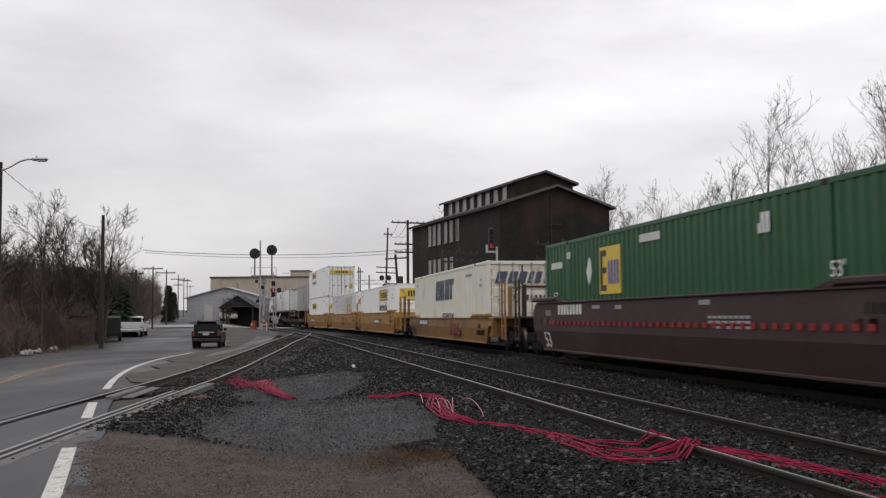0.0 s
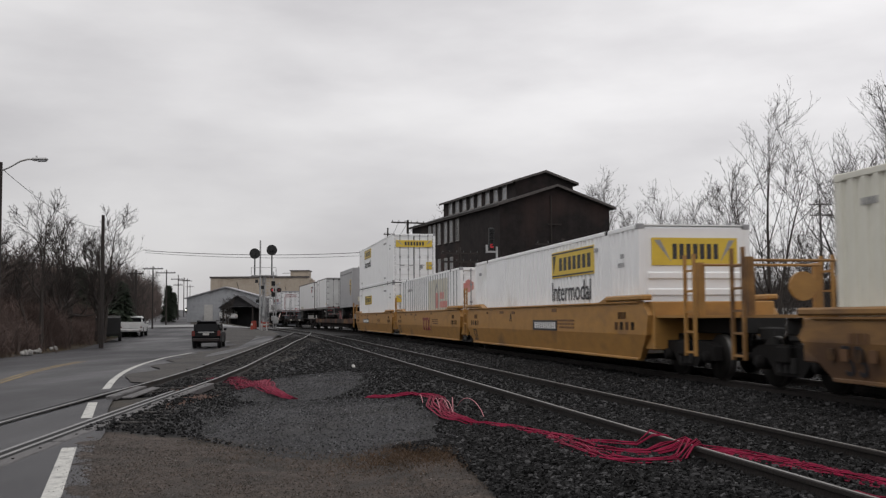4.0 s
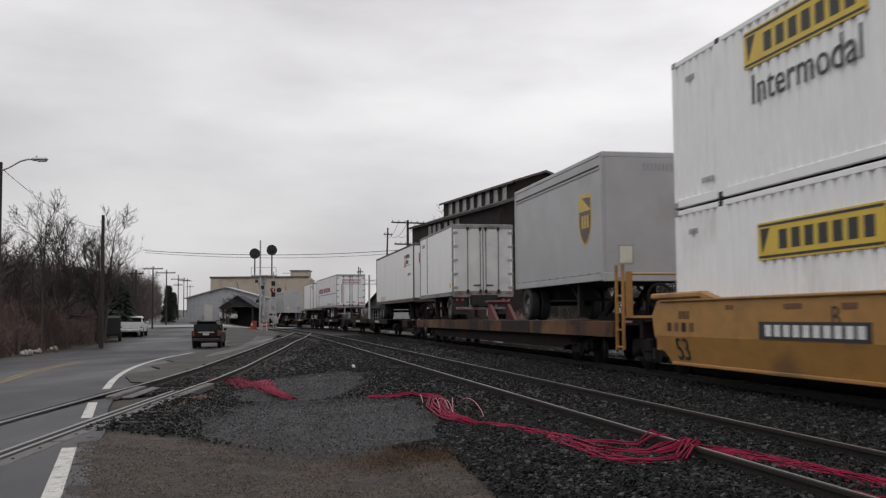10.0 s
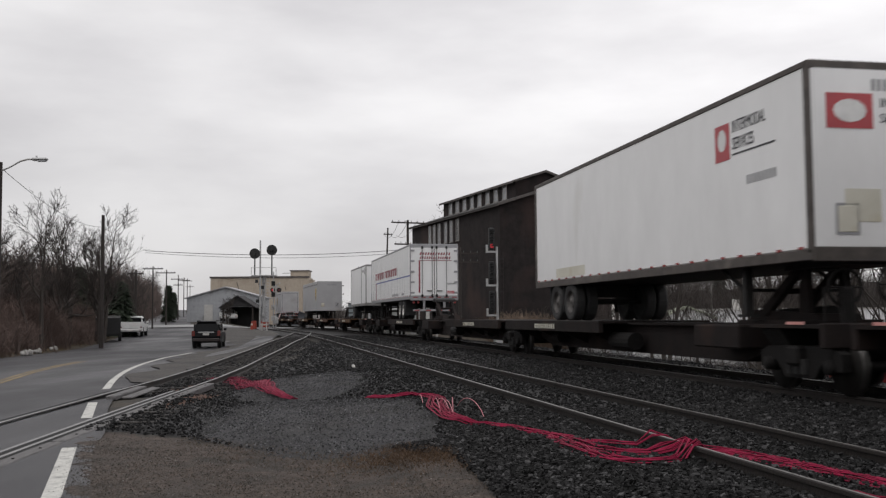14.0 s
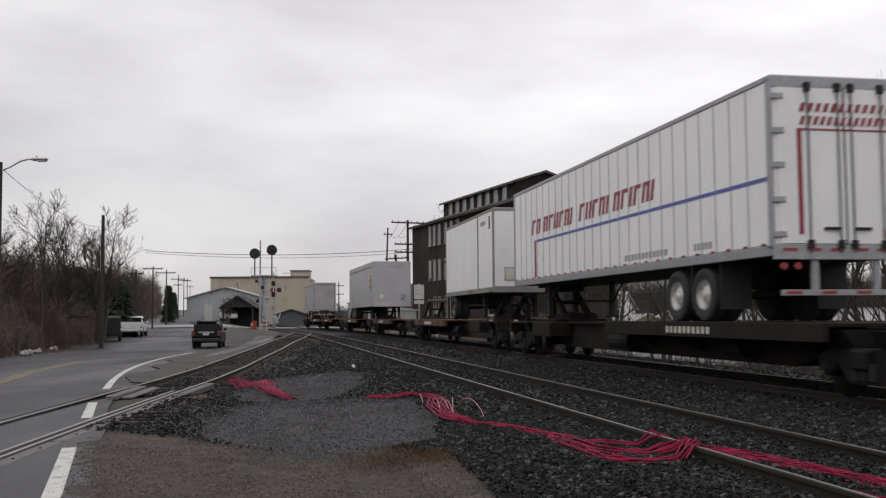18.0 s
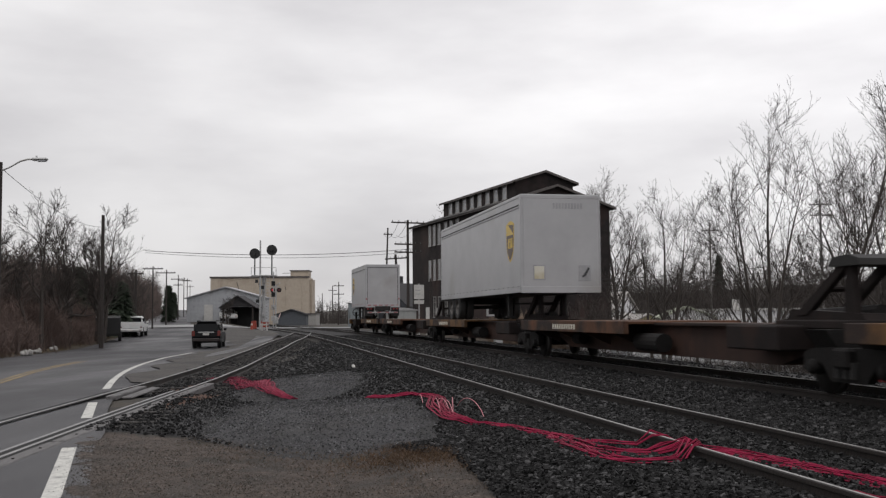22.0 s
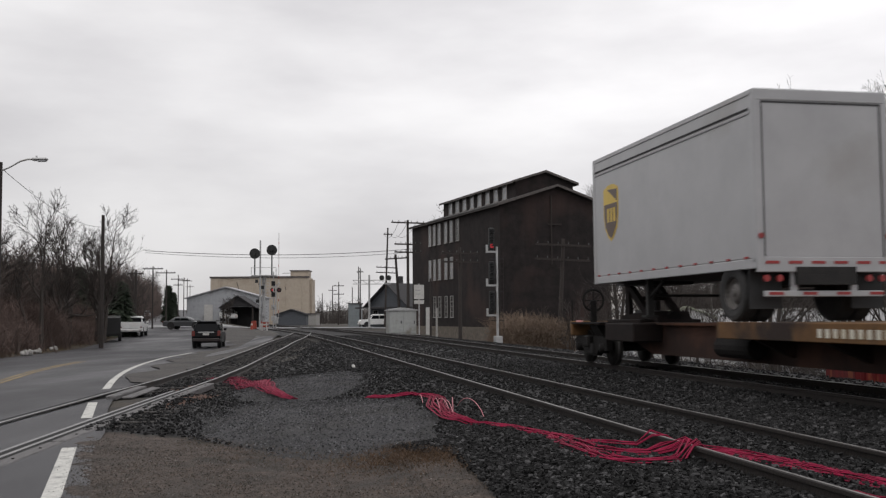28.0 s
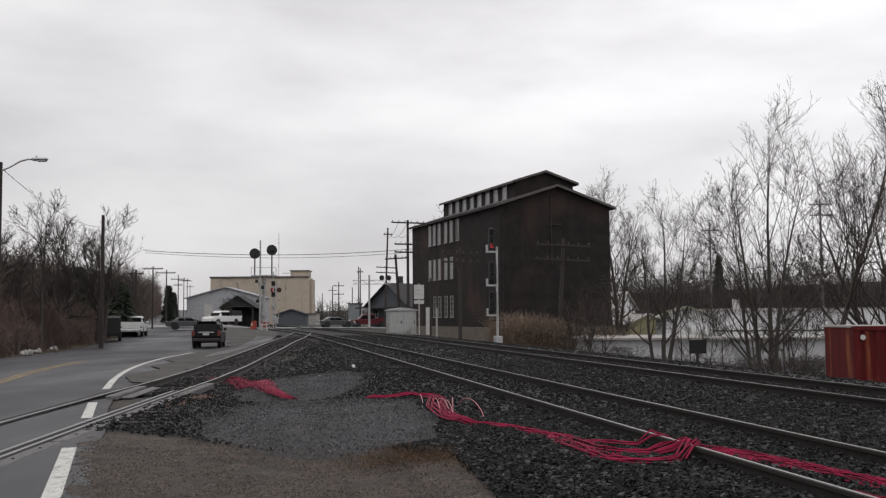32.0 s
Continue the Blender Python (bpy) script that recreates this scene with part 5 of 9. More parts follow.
        for k in range(4):
            part("hose_coupling", R((hw - 0.6 + 0.06 * k, y - 0.05, z0 + 0.5 + 0.07 * k), (hw - 0.5 + 0.03 * k, y - 0.03, z0 + 0.56 + 0.07 * k), 0.03), M_ink, t)
        part("number_marking", end_bars(bmesh.new(), -0.25, 0.75, z1 - 0.45, z1 - 0.27, 10, y - 0.014, gap=0.35), M_grey_ink, t)
    # running gear
    for wv in wheels:
        yw = rear * (hl - wv)
        ax = part("axle", R((-0.9, yw, deck + 0.5), (0.9, yw, deck + 0.5), 0.07), M_dark, t)
        for sx in (-1, 1):
            for dx in (0.16, 0.49):
                w = shared("wheel", (wheel_set or WHEEL_DARK)[0], t, pose(sx * (hw - dx), yw, deck + 0.5, rz=0 if sx < 0 else 180))
                if dx < 0.2:
                    shared("rim", (wheel_set or WHEEL_DARK)[1], w)
        for sx in (-1, 1):
            part("mud_flap", B(sx * 0.95 - 0.3, sx * 0.95 + 0.3, yw + rear * 0.66 - 0.012, yw + rear * 0.66 + 0.012, deck + 0.22, z0), M_seal, t)
    part("slider_frame", B(-0.55, 0.55, *sorted((rear * (hl - wheels[0] - 1.0), rear * (hl - wheels[-1] + 1.0))), deck + 0.62, z0 + 0.03), M_dark, t)
    if landing:
        yl = -rear * (hl - 2.7)
        for sx in (-0.95, 0.95):
            lg = part("landing_leg", B(sx - 0.07, sx + 0.07, yl - 0.07, yl + 0.07, deck + 0.12, z0 + 0.02, bevel=0.01), M_dark, t)
            part("foot", B(sx - 0.14, sx + 0.14, yl - 0.14, yl + 0.14, deck + 0.08, deck + 0.13), M_dark, lg)
            part("brace", R((sx, yl, deck + 0.5), (sx, yl + rear * 0.9, z0 + 0.02), 0.035), M_dark, lg)
        part("leg_crossbar", R((-0.95, yl, deck + 0.55), (0.95, yl, deck + 0.55), 0.03), M_dark, t)
    part("kingpin_plate", B(-0.6, 0.6, *sorted((-rear * (hl - 0.25), -rear * (hl - 1.6))), z0 - 0.05, z0 + 0.02), M_dark, t)
    on_train(t, s0 + L / 2)
    return t, hw, hl


# short grey trailer on the flat car
t, hw, hl = trailer("short grey trailer with a brown and gold shield", 117.36, 8.04, 2.05, 5.16, M_pale_grey, rear_near=False, wheels=(1.2,), band=0.38, rail=M_pale_grey, nose=M_pale_grey)
shield(t, -hl + 1.25, 3.62, -hw, 1.35)
# short white trailer with grey doors
t, hw, hl = trailer("short white trailer with dull grey swing doors", 135.6, 8.25, 2.08, 5.08, M_trailer_white, wheels=(0.75,), door_paint=M_door_grey, rivets=False, rail=M_rail_grey)
part("side_joint", B(-hw - 0.014, -hw + 0.01, hl - 2.15, hl - 2.0, 2.3, 5.0), M_rail_grey, t)
part("number_marking", bars(bmesh.new(), hl - 1.4, hl - 0.6, 4.55, 4.7, 8, -hw), M_grey_ink, t)
part("label", B(-hw - 0.006, -hw + 0.01, -hl + 0.4, -hl + 0.7, 2.42, 2.62), M_yellow_sign, t)
# white leased trailer
t, hw, hl = trailer("long white trailer with red badges and a dark roof edge", 146.1, 14.85, 2.02, 5.06, M_trailer_white, rear_near=False, wheels=(1.9, 3.1), rail=M_rail_brown, rivets="red")
bd = part("badge", B(-hw - 0.006, -hw + 0.01, -hl + 2.55, -hl + 3.1, 3.93, 4.58), M_red_ink, t, "red badge with a pale ring")
part("badge_ring", P([(-hl + 2.83 + 0.16 * math.cos(radians(30 * k)), 4.30 + 0.2 * math.sin(radians(30 * k))) for k in range(12)], "x", -hw - 0.01, -hw), M_white_ink, bd)
side_text("side_lettering", "INTERMODAL", 0.3, -hl + 2.45, 4.38, -hw - 0.004, M_ink, t, squeeze=0.62)
side_text("side_lettering", "SERVICES", 0.3, -hl + 2.45, 4.08, -hw - 0.004, M_ink, t, squeeze=0.62)
part("underline", bars(bmesh.new(), -hl + 1.0, -hl + 2.45, 3.98, 4.01, 1, -hw, gap=0.0), M_ink, t)
part("number_marking", bars(bmesh.new(), -hl + 1.0, -hl + 2.0, 3.42, 3.57, 8, -hw), M_grey_ink, t)
part("patch", B(-hw - 0.004, -hw + 0.01, hl - 4.4, hl - 2.0, 2.25, 2.5), M_ivory, t)
bd = part("badge", B(-1.02, -0.24, -hl - 0.024, -hl, 4.02, 4.56), M_red_ink, t, "red badge with a pale oval")
part("badge_ring", P([(-0.63 + 0.28 * math.cos(radians(30 * k)), 4.29 + 0.18 * math.sin(radians(30 * k))) for k in range(12)], "y", -hl - 0.03, -hl), M_white_ink, bd)
end_text("end_lettering", "INTERMODAL", 0.2, -0.12, 4.36, -hl - 0.018, M_ink, t)
end_text("end_lettering", "SERVICES", 0.2, -0.12, 4.12, -hl - 0.018, M_ink, t)
part("patch", B(-0.75, -0.15, -hl - 0.02, -hl, 2.6, 3.1), M_ivory, t)

# long white trailer with maroon lettering
t, hw, hl = trailer("long white ribbed trailer with maroon lettering and blue stripe", 185.1, 16.15, 2.15, 5.1, M_trailer_white, wheels=(2.65, 3.85), ribs=0.62, rail=M_galv, rivets="red", wheel_set=WHEEL_WHITE)
bm = bmesh.new()
yy = hl - 2.05
for k, wd in enumerate((0.36, 0.36, 0.0, 0.4, 0.38, 0.38, 0.38, 0.38, 0.38, 0.0, 0.38, 0.4, 0.38, 0.38, 0.38, 0.38, 0.38, 0.16, 0.38, 0.38, 0.38)):
    if wd:
        z = 3.62
        prism(bm, [(yy, z), (yy - wd * 0.34, z), (yy - wd * 0.34 - 0.12, z + 0.43), (yy - 0.12, z + 0.43)], "x", -hw - 0.012, -hw)
        if k % 3 != 2:
            prism(bm, [(yy - 0.1, z + 0.34), (yy - wd - 0.06, z + 0.34), (yy - wd - 0.1, z + 0.43), (yy - 0.12, z + 0.43)], "x", -hw - 0.011, -hw)
        if k % 2:
            prism(bm, [(yy - wd * 0.66, z), (yy - wd, z), (yy - wd - 0.12, z + 0.43), (yy - wd * 0.66 - 0.12, z + 0.43)], "x", -hw - 0.013, -hw)
        yy -= wd + 0.11
    else:
        yy -= 0.25
part("name_marking", bm, M_maroon, t, "row of slanted maroon strokes")
part("stripe", bars(bmesh.new(), -hl + 0.15, hl - 2.55, 3.38, 3.45, 1, -hw, gap=0.0), M_blue, t)
part("stripe", bars(bmesh.new(), hl - 2.5, hl - 2.3, 2.35, 3.45, 1, -hw, gap=0.0), M_maroon, t)
part("number_marking", bars(bmesh.new(), -hl + 4.2, -hl + 6.6, 2.42, 2.55, 12, -hw), M_grey_ink, t)
part("number_marking", bars(bmesh.new(), -hl + 2.2, -hl + 3.0, 2.42, 2.55, 5, -hw), M_grey_ink, t)
part("name_marking", end_bars(bmesh.new(), -0.80, 0.90, 4.51, 4.65, 12, -hl - 0.03, slant=0.05, gap=0.5), M_maroon, t)
part("name_marking", end_bars(bmesh.new(), -0.80, 0.90, 4.29, 4.43, 14, -hl - 0.03, slant=0.05, gap=0.5), M_maroon, t)
part("stripe", end_bars(bmesh.new(), -0.85, 0.95, 4.2, 4.23, 1, -hl - 0.026, gap=0.0), M_maroon, t)
part("stripe", end_bars(bmesh.new(), -0.85, -0.77, 2.5, 4.2, 1, -hl - 0.026, gap=0.0), M_maroon, t)
end_text("door_lettering", "CAUTION", 0.1, 0.72, 2.95, -hl - 0.028, M_ink, t)
part("number_marking", end_bars(bmesh.new(), 0.65, 1.1, 2.45, 2.6, 6, -hl - 0.026), M_red_ink, t)

# short white trailer
t, hw, hl = trailer("short white trailer with grey posts and a nose hatch", 204.1, 8.7, 2.06, 5.0, M_trailer_white, rear_near=False, wheels=(1.5,), rail=M_rail_grey, rivets=False)
part("side_joint", B(-hw - 0.014, -hw + 0.01, -hl + 2.35, -hl + 2.5, 2.2, 4.95), M_rail_grey, t)
part("number_marking", bars(bmesh.new(), -hl + 1.2, -hl + 2.0, 4.5, 4.65, 8, -hw), M_grey_ink, t)
part("vent", B(-hw - 0.02, -hw + 0.01, -hl + 0.5, -hl + 0.62, 4.3, 4.75), M_dark, t)
# grey trailers with the shield
t, hw, hl = trailer("grey trailer with a brown and gold shield", 238.35, 13.36, 1.95, 5.03, M_pale_grey, rear_near=False, wheels=(2.1, 3.3), band=0.38, rail=M_pale_grey, nose=M_pale_grey)
shield(t, -hl + 1.3, 3.62, -hw, 1.35)
t, hw, hl = trailer("short grey trailer with roll-up door and a brown and gold shield", 280.4, 8.04, 1.98, 5.03, M_pale_grey, W=2.5, wheels=(0.95,), doors="roll", band=0.38, rail=M_pale_grey, rivets="red")
shield(t, hl - 1.2, 3.62, -hw, 1.35)

# ---------------------------------------------------------------- buildings
# the pale base colour stands in for sky mirrored in the glass
M_sky_glass = mat("glass paled by sky reflection", (0.34, 0.35, 0.37), (0.24, 0.25, 0.27), 2, 0.12, 0.0, spec=0.9)
M_dark_glass = mat("dark window glass", (0.02, 0.022, 0.025), None, 2, 0.08, spec=0.9)
M_frame = mat("faded white joinery", (0.55, 0.54, 0.52), (0.4, 0.39, 0.37), 6, 0.7)
M_mill_frame = mat("grey flaking joinery", (0.34, 0.33, 0.315), (0.2, 0.19, 0.18), 6, 0.75)
M_trim = mat("weathered trim", (0.12, 0.105, 0.10), (0.065, 0.058, 0.055), 4, 0.8)
M_found = mat("tan stone footing", (0.17, 0.145, 0.12), (0.08, 0.068, 0.056), 2.5, 0.9, bump=0.6, stain=(0.12, 0.1, 0.08), stain_scale=0.8)
M_shed_roof = mat("pale metal roofing", (0.40, 0.40, 0.42), (0.31, 0.31, 0.33), 2, 0.5, 0.2, stain=(0.25, 0.23, 0.22))
M_dark_roof = mat("dark shingle roof", (0.05, 0.048, 0.05), (0.033, 0.032, 0.034), 6, 0.9, bump=0.4)
# pale siding darkened in its colour for the wall's shadow
M_slate_shaded = mat("shade-darkened blue grey siding", (0.085, 0.092, 0.105), (0.060, 0.066, 0.075), 3, 0.75)
M_teal = mat("teal grey siding", (0.24, 0.27, 0.28), (0.18, 0.20, 0.21), 3, 0.7)
M_pole = mat("dark creosoted pole", (0.045, 0.036, 0.032), (0.025, 0.021, 0.02), 8, 0.9, stretch=(3, 3, 0.5), bump=0.5)
M_silver = mat("silver painted steel", (0.48, 0.48, 0.48), (0.36, 0.36, 0.36), 6, 0.45, 0.4, stain=(0.2, 0.18, 0.16), stain_scale=2)
M_black = mat("matt black paint", (0.014, 0.014, 0.015), (0.009, 0.009, 0.009), 6, 0.6)
M_concrete = mat("pale concrete", (0.36, 0.35, 0.33), (0.27, 0.26, 0.25), 4, 0.85, bump=0.4)
M_cabinet = mat("dull aluminium cabinet", (0.42, 0.43, 0.42), (0.34, 0.35, 0.34), 3, 0.45, 0.4, stain=(0.24, 0.23, 0.2), stain_scale=1)
M_red_lamp = mat("lit red lamp", (0.5, 0.02, 0.02), None, 5, 0.3, glow=(1.0, 0.06, 0.09, 0.28))
M_red_dim = mat("unlit red lamp", (0.09, 0.01, 0.012), None, 5, 0.3)
M_orange = mat("orange plastic", (0.36, 0.055, 0.03), (0.24, 0.04, 0.025), 5, 0.5)
M_rust_red = mat("rusty red container paint", (0.115, 0.008, 0.009), (0.062, 0.006, 0.007), 2.0, 0.7, spec=0.2, stain=(0.24, 0.085, 0.035), stain_scale=1.1, stain_at=0.57, stretch=(2.2, 2.2, 0.35))
M_rust_roof = mat("pale dusty roof", (0.42, 0.40, 0.38), (0.3, 0.28, 0.26), 3, 0.8)


def window(parent, m, w, h, glass, frame=M_frame, bars_n=2):
    """A window in a wall that faces minus y of m: a frame with muntins and a pane."""
    bm = bmesh.new()
    t = 0.07
    box(bm, -w / 2 - t, -w / 2, -0.06, 0.04, -t, h + t)
    box(bm, w / 2, w / 2 + t, -0.06, 0.04, -t, h + t)
    box(bm, -w / 2, w / 2, -0.06, 0.04, h, h + t)
    box(bm, -w / 2 - 0.1, w / 2 + 0.1, -0.1, 0.04, -t - 0.03, 0)
    for k in range(1, bars_n + 1):
        box(bm, -w / 2, w / 2, -0.03, 0.01, h * k / (bars_n + 1) - 0.02, h * k / (bars_n + 1) + 0.02)
    box(bm, -0.02, 0.02, -0.028, 0.012, 0, h)
    f = part("window", bm, frame, parent)
    f.matrix_basis = m
    part("pane", B(-w / 2, w / 2, -0.012, 0.0, 0, h), glass, f)
    return f


def mill():
    t = thing("mill_building", "tall blackened mill with a raised roof monitor and white windows", "building", pose(5.0, 87.0, -0.7, rz=20.0))
    W, L, E, A = 10.8, 24.4, 11.7, 13.45
    # sheathing boards on the two walls in sight, each with its own edge
    part("core", P([(0.06, 0.9), (W - 0.06, 0.9), (W - 0.06, E), (W / 2, A - 0.06), (0.06, E)], "y", 0.06, L - 0.06), M_mill, t)
    part("footing", B(-0.05, W + 0.05, -0.05, L + 0.05, -0.6, 0.95), M_found, t)
    rnd = random.Random(4)
    n = 18
    for i in range(n):
        a, b = i * W / n, (i + 1) * W / n - 0.006
        za, zb = [E + (A - E) * (1 - abs(x - W / 2) / (W / 2)) for x in (a, b)]
        part("gable_board", P([(a, 0.9), (b, 0.9), (b, zb - 0.05), (a, za - 0.05)], "y", -0.02 - rnd.random() * 0.008, 0.08), M_mill, t)
    n = 26
    for i in range(n):
        a, b = i * L / n, (i + 1) * L / n - 0.006
        part("wall_board", B(-0.02 - rnd.random() * 0.008, 0.08, a, b, 0.2, E - 0.05), M_mill, t)
    part("wall", B(W - 0.08, W + 0.02, 0, L, 0.9, E - 0.05), M_mill, t)
    part("wall", P([(0, 0.9), (W, 0.9), (W, E), (W / 2, A), (0, E)], "y", L - 0.08, L + 0.02), M_mill, t)
    for sx in (0, 1):
        e = -0.4 if sx == 0 else W + 0.4
        zz = E - 0.13
        part("roof_slope", P([(e, zz), (W / 2, A), (W / 2, A + 0.16), (e, zz + 0.16)], "y", -0.5, L + 0.4), M_mill_roof, t)
        part("verge_board", P([(e, zz - 0.05), (W / 2, A - 0.05), (W / 2, A + 0.17), (e, zz + 0.17)], "y", -0.56, -0.5), M_trim, t)
        part("eave_board", B(min(e, e + 0.05), max(e, e + 0.05), -0.5, L + 0.4, zz - 0.05, zz + 0.12), M_trim, t)
    # monitor
    y0, y1 = 2.2, 21.2
    mon = part("monitor", P([(2.5, 12.2), (8.3, 12.2), (8.3, 14.15), (5.4, 15.05), (2.5, 14.15)], "y", y0, y1), M_mill, t)
    for e in (2.1, 8.7):
        part("roof_slope", P([(e, 14.0), (5.4, 15.05), (5.4, 15.18), (e, 14.13)], "y", y0 - 0.35, y1 + 0.3), M_mill_roof, mon)
        part("verge_board", P([(e, 13.95), (5.4, 15.0), (5.4, 15.2), (e, 14.15)], "y", y0 - 0.4, y0 - 0.35), M_trim, mon)
        part("eave_board", B(e - 0.03, e + 0.03, y0 - 0.35, y1 + 0.3, 13.92, 14.1), M_trim, mon)
    for k in range(8):
        window(t, pose(2.49, 4.6 + 2.05 * k, 12.75, rz=-90), 0.85, 1.15, M_sky_glass, M_mill_frame)
    # most panes of the upper two rows carry the painted sky reflection
    for z, cols in ((9.3, (10.3, 12.0, 13.6, 15.5, 17.0, 18.4)), (5.7, (12.0, 13.6, 15.5, 17.0, 18.4)), (1.9, (12.0, 13.6, 15.5, 17.0))):
        for y in cols:
            window(t, pose(-0.05, y, z, rz=-90), 0.62, 2.0, M_sky_glass if z > 5 and y > 11 else M_dark_glass, M_mill_frame, bars_n=3)
    part("door", B(-0.09, -0.03, 18.5, 19.8, -0.1, 2.9), M_frame, t, "white painted door")
    part("downpipe", R((4.9, -0.1, 6.5), (4.9, -0.1, 12.6), 0.07), M_pole, t)
    part("pipe_bracket", B(4.6, 5.9, -0.14, -0.06, 10.0, 10.1), M_pole, t)
    return t


mill()


def east(u, d):
    """How far to the east a bearing of the picture plane lies, d metres ahead."""
    return (u - 784) / 1771.0 * d


def gabled(name, label, x, y, w, l, eave, ridge, z0, wall, roof, rz=0.0, over=0.35):
    """A gabled house whose gable faces minus y."""
    t = thing(name, label, "building", pose(x, y, z0, rz=rz))
    part("wall", P([(0, -0.6), (w, -0.6), (w, eave), (w / 2, ridge), (0, eave)], "y", 0, l), wall, t)
    for e in (-over, w + over):
        slope = (ridge - eave) / (w / 2)
        zz = eave - slope * over
        part("roof_slope", P([(e, zz), (w / 2, ridge), (w / 2, ridge + 0.14), (e, zz + 0.14)], "y", -over, l + over), roof, t)
    return t


# beige works behind the railway
t = thing("beige_building", "beige masonry greyed by haze works with flat roof and penthouse", "building", pose(east(372, 205), 205, 0.5))
w = east(546, 205) - east(372, 205)
part("wall", B(0, w, 0, 6, -0.8, 8.9), M_beige, t)
part("side_wing", B(w, w + 0.5, 1.5, 6, -0.8, 8.6), M_beige, t)
part("parapet", B(-0.15, w + 0.15, -0.15, 0.15, 8.9, 9.25), M_trim, t)
part("penthouse", B(w - 3.9, w - 0.2, 1, 5, 8.9, 10.3), M_beige, t)
part("penthouse_roof", B(w - 4.05, w - 0.05, 0.8, 5.2, 10.3, 10.5), M_trim, t)
for k, zz in ((0.28, 7.2), (0.5, 6.9), (0.76, 7.0)):
    part("crack_stain", P([(w * k - 0.3, zz + 0.9), (w * k - 0.16, zz + 0.9), (w * k + 0.22, zz - 0.5), (w * k + 0.12, zz - 0.6)], "y", -0.03, 0.0), M_trim, t)
for k in range(6):
    part("pilaster", B(w * (k + 0.5) / 6 - 0.2, w * (k + 0.5) / 6 + 0.2, -0.1, 0, -0.8, 8.8), M_beige, t)
part("roof_rail", R((w - 5.5, 1.0, 9.9), (w - 3.9, 1.0, 9.9), 0.05), M_trim, t)

# grey shed with porch
t = gabled("grey_shed", "pale grey metal shed with low gabled roof", east(331, 152), 152, 11.6, 5, 3.4, 5.0, 0.9, M_shed, M_shed_roof)
part("door", B(2.6, 3.9, -0.06, 0.0, 0, 2.4), M_frame, t, "white personnel door")
for k in range(20):
    part("siding_rib", B(0.28 + k * 0.55, 0.32 + k * 0.55, -0.035, 0, 0, 3.3), M_shed, t)
t = thing("porch", "open dark porch with gabled roof beside the shed", "porch", pose(east(393, 146), 146, 0.5))
pw = 4.6
for x in (0.15, pw - 0.15):
    for y in (0, 4.5):
        part("post", B(x - 0.1, x + 0.1, y - 0.1, y + 0.1, -0.6, 2.4), M_pole, t)
for e in (-0.4, pw + 0.4):
    part("roof_slope", P([(e, 2.15), (pw / 2, 3.9), (pw / 2, 4.05), (e, 2.3)], "y", -0.5, 5.2), M_dark_roof, t)
part("gable_board", P([(0, 2.4), (pw, 2.4), (pw / 2, 3.85)], "y", 0.0, 0.1), M_dark_roof, t)
part("back_wall", B(0, pw, 4.6, 4.8, -0.6, 2.4), M_black, t)
gabled("lean_to", "small dark outbuilding with sloping roof", east(488, 185), 185, 5.6, 3, 1.5, 2.4, 0.3, M_slate_shaded, M_dark_roof)
t = thing("block_store", "low grey block store beside the works", "building", pose(east(520, 192), 192, 0.2))
part("wall", B(0, 4.2, 0, 6, -0.6, 1.7), M_concrete, t)
part("roof_slab", B(-0.2, 4.4, -0.2, 6.2, 1.7, 1.9), M_trim, t)

# the station house past the crossing, its wall shadow held in the siding colour
t = gabled("station_house", "house with shade-darkened blue grey walls, steep dark roof and chimney", east(655, 142), 140, 7.0, 11, 3.2, 6.0, -0.2, M_slate_shaded, M_dark_roof, rz=-38.0, over=0.7)
part("chimney", B(1.7, 2.3, 4, 4.6, 5.0, 7.2), M_dark_roof, t)
part("porch_roof", B(-1.2, 8.2, -1.6, 0, 2.6, 2.8), M_dark_roof, t)
for x in (1.2, 3.5, 5.6):
    window(t, pose(x, -0.02, 0.9), 0.8, 1.4, M_dark_glass)
t = thing("signal_hut", "teal grey relay hut beside the crossing", "hut", pose(east(616, 150), 150, -0.1))
part("wall", B(0, 1.9, 0, 2.5, -0.3, 3.3), M_teal, t)
part("roof_slab", B(-0.1, 2.0, -0.1, 2.6, 3.3, 3.45), M_dark_roof, t)
t = thing("equipment_cabinet", "silver railway equipment cabinet with low roof", "cabinet", pose(-4.55, 84.5, -0.35, rz=12))
part("body", B(0, 2.3, 0, 1.9, 0.12, 2.1, bevel=0.03), M_cabinet, t)
part("roof", P([(-0.12, 2.1), (2.42, 2.1), (2.42, 2.18), (1.15, 2.36), (-0.12, 2.18)], "y", -0.12, 2.02), M_silver, t)
part("plinth", B(-0.1, 2.4, -0.1, 2.0, -0.3, 0.12), M_concrete, t)
for x in (0.06, 1.18):
    d = part("door", B(x, x + 1.06, -0.03, 0.0, 0.25, 2.0, bevel=0.01), M_cabinet, t)
    part("handle", B(x + 0.9, x + 0.96, -0.07, -0.03, 1.0, 1.25), M_black, d)

# white works on the low ground
t = thing("white_building", "long low white building with dirty walls and metal doors", "building", pose(8.0, 61.0, -2.75, rz=-9.0))
part("wall", B(0, 44, 0, 9, -0.4, 2.5), M_white_wall, t)
part("roof_slab", B(-0.3, 44.3, -0.4, 9.3, 2.5, 2.62), M_rust_roof, t)
for k in range(12):
    part("panel_joint", B(1.6 + 3.5 * k, 1.66 + 3.5 * k, -0.03, 0, -0.4, 2.5), M_trim, t)
for k in (2.2, 9.5, 16.3, 19.5):
    part("door", B(k, k + 1.2, -0.05, 0, -0.2, 2.05), M_shed, t)
